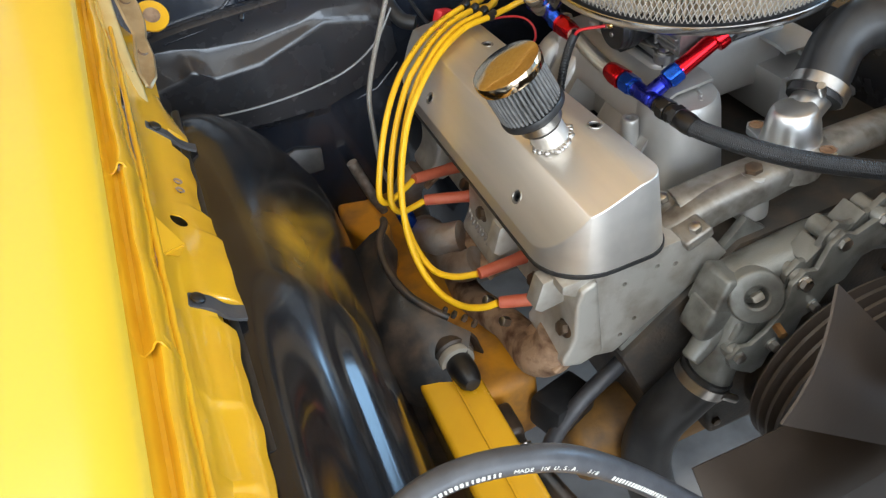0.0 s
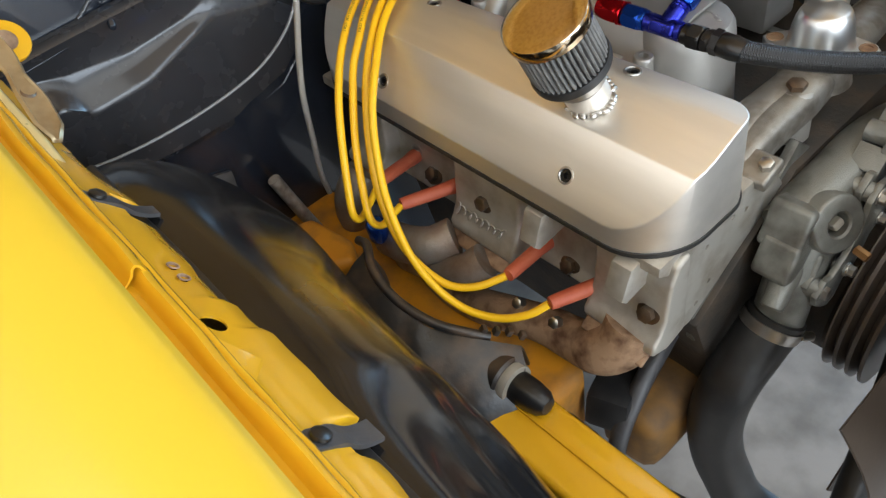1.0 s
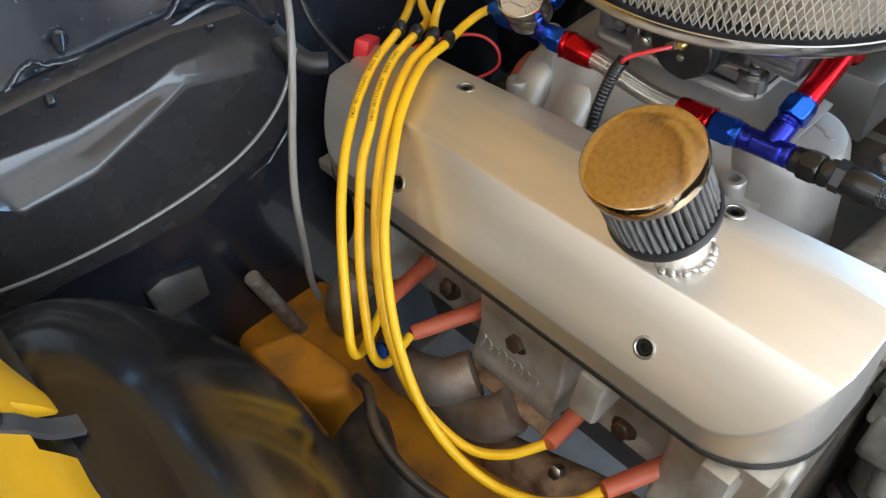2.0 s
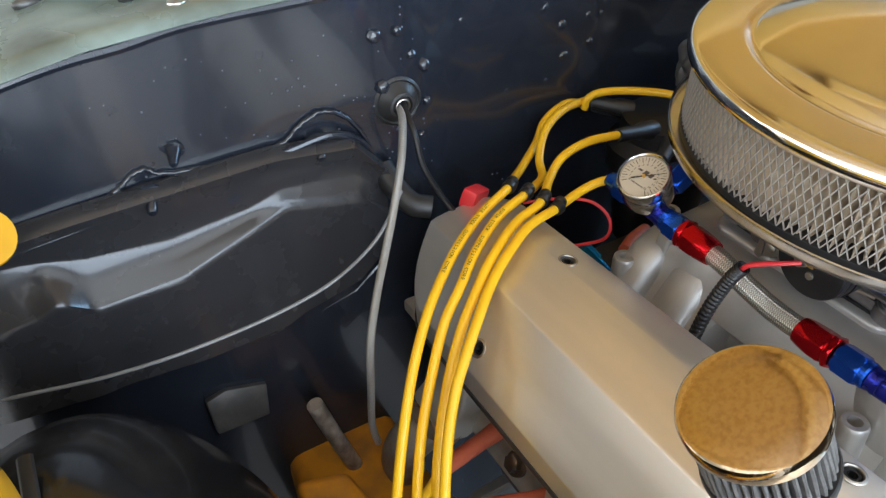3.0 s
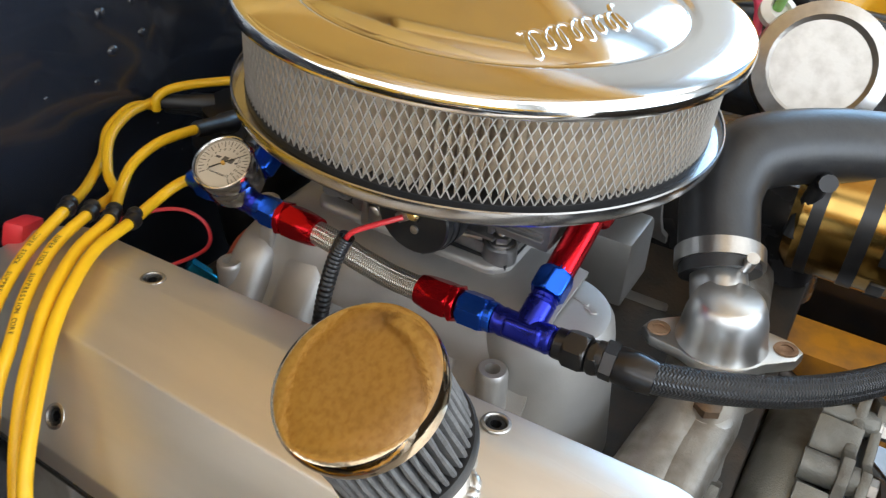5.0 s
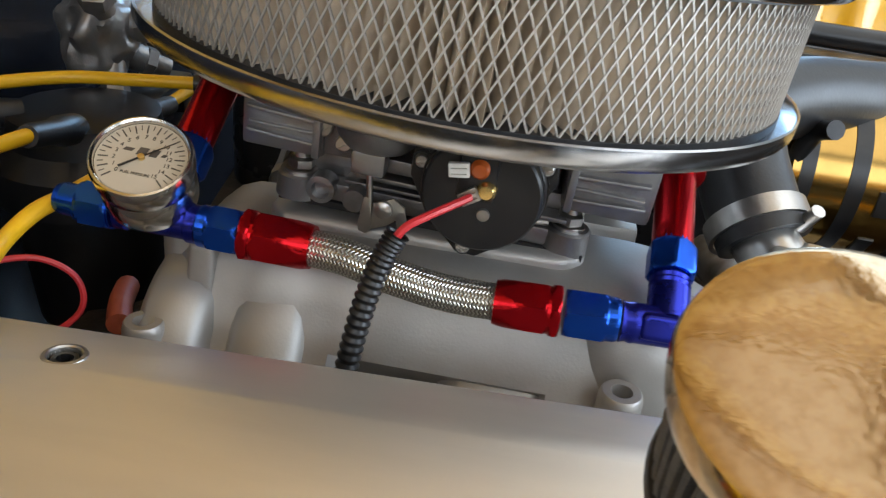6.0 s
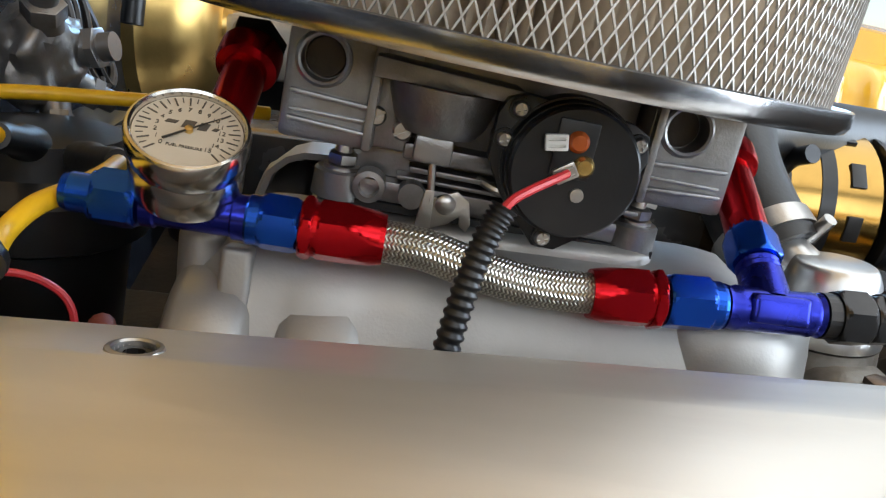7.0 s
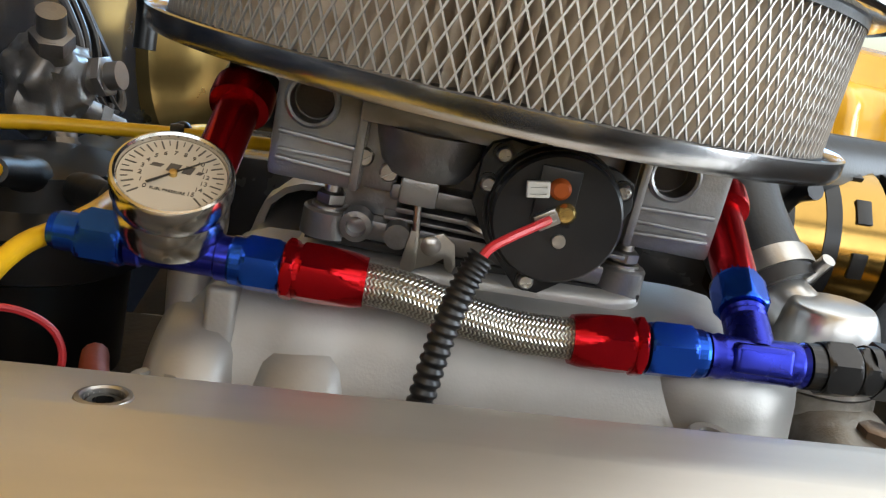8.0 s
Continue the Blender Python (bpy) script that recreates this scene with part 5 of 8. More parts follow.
    for i, p in enumerate(path):
        q = i / (len(path) - 1)
        wide, high = 0.0225 - 0.004 * math.sin(math.pi * min(1.0, q * 1.6)) + 0.008 * max(0.0, q - 0.6), 0.020
        ring = []
        for k in range(22):
            t = 2 * math.pi * k / 22
            c, sn = math.cos(t), math.sin(t)
            ring.append(bm.verts.new(p + Vector((0.25 * high * sn * -1, wide * math.copysign(abs(c) ** 0.6, c), high * math.copysign(abs(sn) ** 0.7, sn)))))
        if prev:
            for k in range(22):
                bm.faces.new((prev[k], prev[(k + 1) % 22], ring[(k + 1) % 22], ring[k]))
        prev = ring
    part("crossover_arm", bm, CROSSOVER, k_part, smooth=60)
    bm = bmesh.new()
    rbox(bm, 0.034, 0.078, 0.014, pose(-0.160, -0.226, 0.776, 0, -20, 0), 0.004, 3)
    part("crossover_foot", bm, CROSSOVER, k_part)
    for y in (-0.196, -0.256):
        bm = bmesh.new()
        hexa(bm, 0.012, 0.0, 0.009, pose(-0.160, y, 0.783, 0, -20, 0))
        part("bolt", bm, STEEL, k_part)
    bm = bmesh.new()
    lathe(bm, [(0, -0.05), (0.0215, -0.05), (0.0190, -0.004), (0.0180, 0.001), (0.0165, 0.003), (0.0130, 0.004), (0.0125, 0.001), (0, 0.001)], pose(-0.068, -0.227, 0.801), 24)
    part("sensor_bung", bm, CAST, k_part)
    bm = bmesh.new()
    hexa(bm, 0.017, 0.0, 0.010, pose(-0.068, -0.227, 0.802))
    part("plug", bm, BOLT, k_part)
    # raised casting marks beside the carburetor
    rng = random.Random(8)
    for i in range(12):
        bm = bmesh.new()
        rbox(bm, 0.003, 0.0045, 0.0012, pose(-0.060 - 0.0015 * i - 0.004 * rng.random(), -0.112 - 0.0027 * i, 0.8552, 0, 0, rng.uniform(-25, 25)), 0.0004, 1)
        part("casting_mark", bm, CAST, k_part)


def thermostat_housing():
    t = thing("thermostat_housing", (-0.012, -0.217, 0.812), "polished aluminium water neck with two bolted ears", "thermostat housing")
    bm = bmesh.new()
    m = axis((-0.014, -0.217, 0.822), (0.02, 0.06, 1))
    lathe(bm, [(0, 0), (0.0325, 0), (0.0312, 0.003), (0.0300, 0.010), (0.0285, 0.020), (0.0262, 0.029), (0.0238, 0.0345), (0.0222, 0.0366), (0.0205, 0.0374), (0, 0.0378)], m, 44)
    tube(bm, [(-0.012, -0.214, 0.832), (0.010, -0.204, 0.842), (0.034, -0.195, 0.850)], 0.0205, 20)
    part("neck", bm, POLISHED, t)
    bm = bmesh.new()
    ear = []
    for a in range(0, 360, 12):
        r = 0.034 + 0.021 * max(0, math.cos(radians(2 * a))) ** 3
        ear.append((r * math.cos(radians(a)), r * math.sin(radians(a))))
    prism(bm, ear, -0.008, 0.001, m @ pose(0, 0, 0, 0, 0, 105), 0.002)
    part("flange", bm, POLISHED, t)
    bm = bmesh.new()
    lathe(bm, [(0, -0.040), (0.036, -0.040), (0.034, -0.030), (0.033, -0.009), (0, -0.009)], m, 32)
    part("riser_base", bm, CROSSOVER, t, "dark cast base")
    for s in (-1, 1):
        bm = bmesh.new()
        q = m @ pose(0, 0, 0, 0, 0, 105) @ Matrix.Translation((s * 0.043, 0, 0.0012))
        lathe(bm, [(0, 0), (0.0085, 0), (0.0080, 0.001), (0.0045, 0.0012), (0.0045, -0.001), (0, -0.001)], q, 18)
        part("bolt", bm, RUST, t)
    bm = bmesh.new()
    pts = [(0.026, -0.199, 0.847), (0.048, -0.187, 0.868), (0.072, -0.178, 0.893), (0.103, -0.187, 0.910), (0.145, -0.232, 0.913), (0.19, -0.300, 0.908), (0.29, -0.45, 0.90), (0.36, -0.57, 0.89)]
    tube(bm, pts, 0.0295, 24, 8)
    hose = thing("radiator_hose", (0.14, -0.23, 0.91), "thick smooth black rubber upper radiator hose", "hose")
    part("hose", bm, RUBBER, hose)
    c = thing("hose_clamp", (0.03, -0.197, 0.85), "bright steel worm drive hose clamp", "hose clamp")
    bm = bmesh.new()
    m2 = axis((0.036, -0.1945, 0.8535), (0.75, 0.33, 0.57))
    lathe(bm, [(0.0296, -0.0065), (0.0328, -0.0065), (0.0328, 0.0065), (0.0296, 0.0065)], m2, 36)
    part("band", bm, STEEL, c)
    bm = bmesh.new()
    lathe(bm, [(0, -0.010), (0.0045, -0.010), (0.0045, 0.009), (0, 0.009)], axis((0.017, -0.217, 0.871), (-0.5, -0.2, 0.8)), 10)
    part("screw", bm, STEEL, c)


def engine_block():
    bm = bmesh.new()
    prism(bm, [(-0.20, 0.42), (0.20, 0.42), (0.22, 0.55), (0.25, 0.63), (0.10, 0.74), (-0.10, 0.74), (-0.25, 0.63), (-0.22, 0.55)], -0.24, 0.26, Matrix(((1, 0, 0, 0), (0, 0, -1, 0), (0, 1, 0, 0), (0, 0, 0, 1))), 0.006)
    solo("engine_block", bm, ENGINE_GREY, "dark grimy cast iron engine block", "engine block")
    bm = bmesh.new()
    prism(bm, [(-0.235, 0.585), (-0.20, 0.56), (-0.08, 0.56), (-0.05, 0.73), (-0.09, 0.765), (-0.115, 0.738), (-0.248, 0.642)], 0.2405, 0.252, Matrix(((1, 0, 0, 0), (0, 0, -1, 0), (0, 1, 0, 0), (0, 0, 0, 1))), 0.003)
    solo("front_plate", bm, PUMP, "grey cast front face of the engine", "engine casting")


cylinder_head()
far_head()
intake()
thermostat_housing()
engine_block()


# ---- carburetor ----
def local(p):
    return CB @ Vector(p)


def flat(name, bm_outline, x0, x1, material, parent, bevel=0.002, label=""):
    """A part cut from an outline in the carburetor's (y, z) and raised along -x."""
    bm = bmesh.new()
    m = CB @ Matrix(((0, 0, -1, 0), (1, 0, 0, 0), (0, 1, 0, 0), (0, 0, 0, 1)))
    prism(bm, bm_outline, x1, x0, m, bevel)
    return part(name, bm, material, parent, label)


def rect(y0, y1, z0, z1):
    return [(y0, z0), (y1, z0), (y1, z1), (y0, z1)]


def carburetor():
    c = thing("carburetor", (0, 0, 0.872), "stained zinc four barrel carburetor with an electric choke", "carburetor")
    flat("gasket", rect(-0.079, 0.081, -0.0775, -0.0740), 0.086, -0.086, RUBBER, c, 0.0)
    flat("base_flange", rect(-0.075, 0.078, -0.0740, -0.0640), 0.084, -0.084, CARB, c)
    flat("throttle_body", rect(-0.070, 0.070, -0.0640, -0.0480), 0.074, -0.074, CARB, c)
    flat("main_body", rect(-0.060, 0.060, -0.0500, -0.0030), 0.070, -0.070, CARB, c)
    for s, y0, y1, lab in ((1, 0.060, 0.103, 0), (-1, -0.062, -0.106, 0)):
        a, b = min(y0, y1), max(y0, y1)
        bowl = flat("float_bowl", rect(a, b, -0.0520, -0.0020), 0.0845, -0.0845, CARB, c, 0.003)
        yc = 0.0868 if s > 0 else -0.0787
        hole = bmesh.new()
        lathe(hole, [(0, 0.074), (0.0098, 0.074), (0.0098, 0.10), (0, 0.10)], CB @ Matrix.Translation((0, yc, -0.0152)) @ pose(0, 0, 0, 0, -90, 0), 28)
        cut(bowl, hole)
        bm = bmesh.new()
        lathe(bm, [(0.0098, 0.080), (0.0098, 0.0868), (0.0110, 0.0874), (0.0122, 0.0866), (0.0126, 0.0845)], CB @ Matrix.Translation((0, yc, -0.0152)) @ pose(0, 0, 0, 0, -90, 0), 32)
        part("inlet_boss", bm, CARB, c)
        # dark disc on the bore's floor: shade of the open hole put into its colour
        bm = bmesh.new()
        lathe(bm, [(0, 0.0765), (0.0085, 0.0765), (0.0093, 0.0745)], CB @ Matrix.Translation((0, yc, -0.0152)) @ pose(0, 0, 0, 0, -90, 0), 24)
        part("bore_shade_disc", bm, ENGINE_GREY, c)
        for z in (-0.0315, -0.0435):
            bm = bmesh.new()
            rbox(bm, 0.006, 0.036, 0.0024, CB @ pose(-0.0855, (a + b) / 2, z, 3 * s, 0, 0), 0.001)
            part("rib", bm, CARB, c)
        for z in (-0.030,):
            bm = bmesh.new()
            rbox(bm, 0.007, 0.004, 0.046, CB @ pose(-0.0855, a + 0.003 if s > 0 else b - 0.003, z + 0.002), 0.001)
            part("rib", bm, CARB, c)
    # side wall between the bowls: pad with a slotted screw, accelerator pump, link and lever
    flat("side_pad", rect(0.044, 0.064, -0.050, -0.004), 0.082, 0.060, CARB, c)
    for p in ((-0.0825, 0.0605, -0.0355), (-0.090, 0.048, -0.0385), (-0.088, -0.001, -0.036), (-0.088, -0.003, -0.024)):
        bm = bmesh.new()
        m = CB @ Matrix.Translation(p) @ pose(0, 0, 0, 0, -90, 0)
        lathe(bm, [(0, 0), (0.0045, 0), (0.0045, 0.0016), (0.0036, 0.0026), (0, 0.0028)], m, 16)
        ob = part("screw", bm, STEEL, c)
        slot = bmesh.new()
        rbox(slot, 0.0014, 0.010, 0.003, m @ pose(0, 0, 0.0030, 0, 0, 35), 0)
        cut(ob, slot)
    flat("pump_plate", [(0.064, -0.0165), (0.002, -0.0165), (0.000, -0.0105), (0.064, -0.0075)], 0.104, 0.080, CARB, c, 0.0015)
    bm = bmesh.new()
    m = CB @ Matrix.Translation((-0.085, 0.0325, -0.0165)) @ pose(0, 0, 0, 180, 0, 0)
    lathe(bm, [(0, 0), (0.0250, 0), (0.0240, 0.006), (0.0205, 0.016), (0.0165, 0.021), (0, 0.022)], m, 32)
    part("pump_bowl", bm, CARB, c)
    bm = bmesh.new()
    rbox(bm, 0.011, 0.017, 0.012, CB @ pose(-0.094, 0.0335, -0.0435), 0.002)
    part("link_block", bm, CARB, c)
    flat("ledge", rect(-0.005, 0.046, -0.0525, -0.0445), 0.084, 0.06, CARB, c)
    bm = bmesh.new()
    tube(bm, [local((-0.096, 0.0330, -0.046)), local((-0.0965, 0.0318, -0.056)), local((-0.097, 0.0305, -0.066))], 0.0017, 8)
    part("link_rod", bm, STEEL, c)
    flat("lever_link", [(0.0335, -0.0610), (0.0295, -0.0610), (0.0285, -0.0780), (0.0305, -0.0810), (0.0345, -0.0800), (0.0355, -0.0770)], 0.0985, 0.0965, STEEL, c, 0.0004)
    flat("throttle_lever", [(0.0300, -0.0650), (0.0190, -0.0600), (0.0130, -0.0640), (0.0105, -0.0740), (0.0120, -0.0780), (0.0155, -0.0755), (0.0165, -0.0715), (0.0210, -0.0755), (0.0310, -0.0800)], 0.0962, 0.0942, STEEL, c, 0.0004, "bright steel throttle lever")
    bm = bmesh.new()
    m = CB @ Matrix.Translation((-0.0962, 0.0235, -0.0665)) @ pose(0, 0, 0, 0, -90, 0)
    lathe(bm, [(0, 0), (0.0048, 0), (0.0046, 0.0018), (0.0030, 0.0030), (0, 0.0032)], m, 18)
    part("screw", bm, STEEL, c)
    bm = bmesh.new()
    lathe(bm, [(0, 0), (0.006, 0), (0.006, 0.012), (0, 0.012)], CB @ Matrix.Translation((-0.084, 0.0390, -0.066)) @ pose(0, 0, 0, 0, -90, 0), 14)
    part("shaft_boss", bm, CARB, c)
    # mounting ears, studs, vacuum port
    for y in (0.0725, -0.0690):
        bm = bmesh.new()
        lathe(bm, [(0, -0.0760), (0.0125, -0.0760), (0.0120, -0.0640), (0.0108, -0.0628), (0, -0.0628)], CB @ Matrix.Translation((-0.0770, y, 0)), 24)
        part("mounting_ear", bm, CARB, c)
        bm = bmesh.new()
        m = CB @ Matrix.Translation((-0.0770, y, -0.0628))
        lathe(bm, [(0, 0), (0.0085, 0), (0.0085, 0.0014), (0, 0.0014)], m, 18)
        hexa(bm, 0.0125, 0.0014, 0.0075, m)
        lathe(bm, [(0.0038, 0.007), (0.0038, 0.0135), (0.0030, 0.0145), (0, 0.0145)], m, 12)
        part("mounting_stud", bm, STEEL, c)
    bm = bmesh.new()
    m = CB @ Matrix.Translation((-0.0850, 0.0585, -0.0670)) @ pose(0, 0, 0, 0, -90, 0)
    lathe(bm, [(0, -0.006), (0.0078, -0.006), (0.0074, 0.004), (0.0048, 0.0045), (0.0044, -0.003), (0, -0.003)], m, 20)
    part("vacuum_port", bm, CARB, c)
    for y, z in ((0.045, -0.030), (-0.030, -0.058)):
        bm = bmesh.new()
        hexa(bm, 0.009, 0, 0.006, CB @ Matrix.Translation((-0.080, y, z)) @ pose(0, 0, 0, 0, -90, 0))
        part("plug", bm, BRASS, c)
    for y, z, w, h in ((0.030, -0.0285, 0.030, 0.0022), (0.030, -0.0335, 0.030, 0.0022), (0.012, -0.0560, 0.060, 0.0026), (0.012, -0.0605, 0.070, 0.0020), (-0.052, -0.0575, 0.030, 0.0024), (0.082, -0.0390, 0.034, 0.0020), (-0.084, -0.0390, 0.034, 0.0020)):
        bm = bmesh.new()
        rbox(bm, 0.012, w, h, CB @ pose(-0.0805, y, z), 0.0008)
        part("rib", bm, CARB, c)
    bm = bmesh.new()
    tube(bm, [local((-0.083, 0.010, -0.0555)), local((-0.090, -0.002, -0.0580)), local((-0.090, -0.030, -0.0610)), local((-0.084, -0.058, -0.0600))], 0.0021, 8)
    part("choke_rod", bm, STEEL, c)
    # air horn stub up into the air cleaner
    bm = bmesh.new()
    lathe(bm, [(0.050, -0.006), (0.064, -0.006), (0.064, 0.004), (0.050, 0.004)], CB, 40)
    part("air_horn", bm, CARB, c)
    choke(c)


def choke(c):
    cy, cz = -0.0240, -0.0375
    m = CB @ Matrix.Translation((-0.080, cy, cz)) @ pose(0, 0, 0, 0, -90, 0)
    bm = bmesh.new()
    lathe(bm, [(0, 0), (0.026, 0), (0.0275, 0.014), (0.0300, 0.018), (0.0300, 0.030), (0, 0.030)], m, 48)
    part("choke_housing", bm, PLASTIC, c, "black electric choke housing")
    bm = bmesh.new()
    lathe(bm, [(0, 0.030), (0.0290, 0.030), (0.0290, 0.0340), (0.0282, 0.0352), (0.0278, 0.0352), (0.0275, 0.0408), (0.0264, 0.042), (0, 0.042)], m, 56)
    part("choke_cap", bm, PLASTIC, c, "black round choke cap")
    bm = bmesh.new()
    prism(bm, [(0.0240, 0.0315), (0.0170, 0.0345), (-0.0020, 0.0350), (-0.0180, 0.0260), (-0.0370, 0.0080), (-0.0375, -0.0020), (-0.0250, -0.0190), (0.0080, -0.0330), (0.0190, -0.0310), (0.0230, -0.0230), (0.0250, 0.0000), (0.0270, 0.0240)], 0.0210, 0.0290, m, 0.0012)
    part("choke_flange", bm, PLASTIC, c, "black choke housing flange")
    ears = ((0.0260, 0.0205), (-0.0265, 0.0150), (0.0045, -0.0320), (0.0300, 0.0070))
    for dy, dz in ears:
        bm = bmesh.new()
        q = m @ Matrix.Translation((dz, dy, 0))
        lathe(bm, [(0, 0.020), (0.0050, 0.020), (0.0047, 0.0305), (0, 0.0305)], q, 18)
        part("choke_ear", bm, PLASTIC, c)
        bm = bmesh.new()
        lathe(bm, [(0, 0.0300), (0.0036, 0.0305), (0.0034, 0.0320), (0.0026, 0.0329), (0, 0.0331)], q, 16)
        ob = part("screw", bm, STEEL, c)
        for a in (20, 110):
            slot = bmesh.new()
            rbox(slot, 0.0013, 0.0050, 0.0034, q @ pose(0, 0, 0.0336, 0, 0, a), 0)
            cut(ob, slot)
    bm = bmesh.new()
    rbox(bm, 0.024, 0.017, 0.0022, m @ pose(0.010, 0.003, 0.0427), 0.001)
    part("terminal_pad", bm, PLASTIC, c)
    for dz, dy, material in ((0.0135, 0.0025, AMBER), (0.0040, -0.0020, BRASS)):
        bm = bmesh.new()
        lathe(bm, [(0, 0.042), (0.0046, 0.042), (0.0045, 0.0450), (0.0030, 0.0468), (0, 0.0470)], m @ Matrix.Translation((dz, dy, 0)), 20)
        part("terminal_stud", bm, material, c)
    bm = bmesh.new()
    lathe(bm, [(0, 0.042), (0.0031, 0.042), (0.0029, 0.0434), (0, 0.0440)], m @ Matrix.Translation((-0.0085, -0.0025, 0)), 16)
    part("rivet", bm, STEEL, c)
    # spade terminals
    for dz, dy, turn in ((0.0120, 0.0115, 10), (0.0005, 0.0050, 35)):
        bm = bmesh.new()
        q = m @ pose(dz, dy, 0.0455, 0, 0, 90 + turn)
        rbox(bm, 0.0095, 0.0068, 0.0030, q, 0.0008)
        ob = part("spade_terminal", bm, BONE if dz > 0.01 else STEEL, c)
        slot = bmesh.new()
        for o in (-0.0014, 0.0014):
            rbox(slot, 0.0070, 0.0010, 0.003, q @ pose(0, o, 0.0016), 0)
        cut(ob, slot)


def choke_wire():
    w = thing("choke_wire", (-0.165, 0.013, 0.84), "red choke wire in black split loom conduit", "wire")
    bm = bmesh.new()
    tube(bm, [(-0.1265, -0.0205, 0.9120), (-0.136, -0.013, 0.9105), (-0.144, -0.004, 0.9075), (-0.1495, 0.004, 0.903), (-0.1525, 0.0085, 0.895)], 0.0019, 8)
    part("red_wire", bm, WIRE_RED, w)
    bm = bmesh.new()
    path = [Vector(p) for p in spline([(-0.1510, 0.006, 0.9010), (-0.1540, 0.011, 0.890), (-0.1580, 0.016, 0.872), (-0.1625, 0.020, 0.850), (-0.166, 0.023, 0.825), (-0.168, 0.025, 0.795)], 22)]
    rr = [0.0056 if i % 4 < 2 else 0.0046 for i in range(len(path))]
    seg, prev, up = 14, None, Vector((0, 1, 0))
    for i, p in enumerate(path):
        d = (path[min(i + 1, len(path) - 1)] - path[max(i - 1, 0)]).normalized()
        up = (up - d * up.dot(d)).normalized()
        sd = d.cross(up)
        ring = [bm.verts.new(p + rr[i] * (math.cos(2 * math.pi * k / seg) * sd + math.sin(2 * math.pi * k / seg) * up)) for k in range(seg)]
        if prev:
            for k in range(seg):
                bm.faces.new((prev[k], prev[(k + 1) % seg], ring[(k + 1) % seg], ring[k]))
        prev = ring
    part("conduit", bm, PLASTIC, w, "ribbed black conduit", smooth=70)


carburetor()
choke_wire()

# ---- fuel line with its fittings ----
FX = -0.131


def fz(y):
    """Height of the fuel line's axis."""
    return 0.8772 + 0.03 * (y - 0.09) if y > 0.045 else (0.8640 - 0.028 * (y + 0.04) if y < -0.035 else 0.870)


def along(y0, y1):
    return axis((FX, y0, fz(y0)), (0, y1 - y0, fz(y1) - fz(y0))), math.hypot(y1 - y0, fz(y1) - fz(y0))


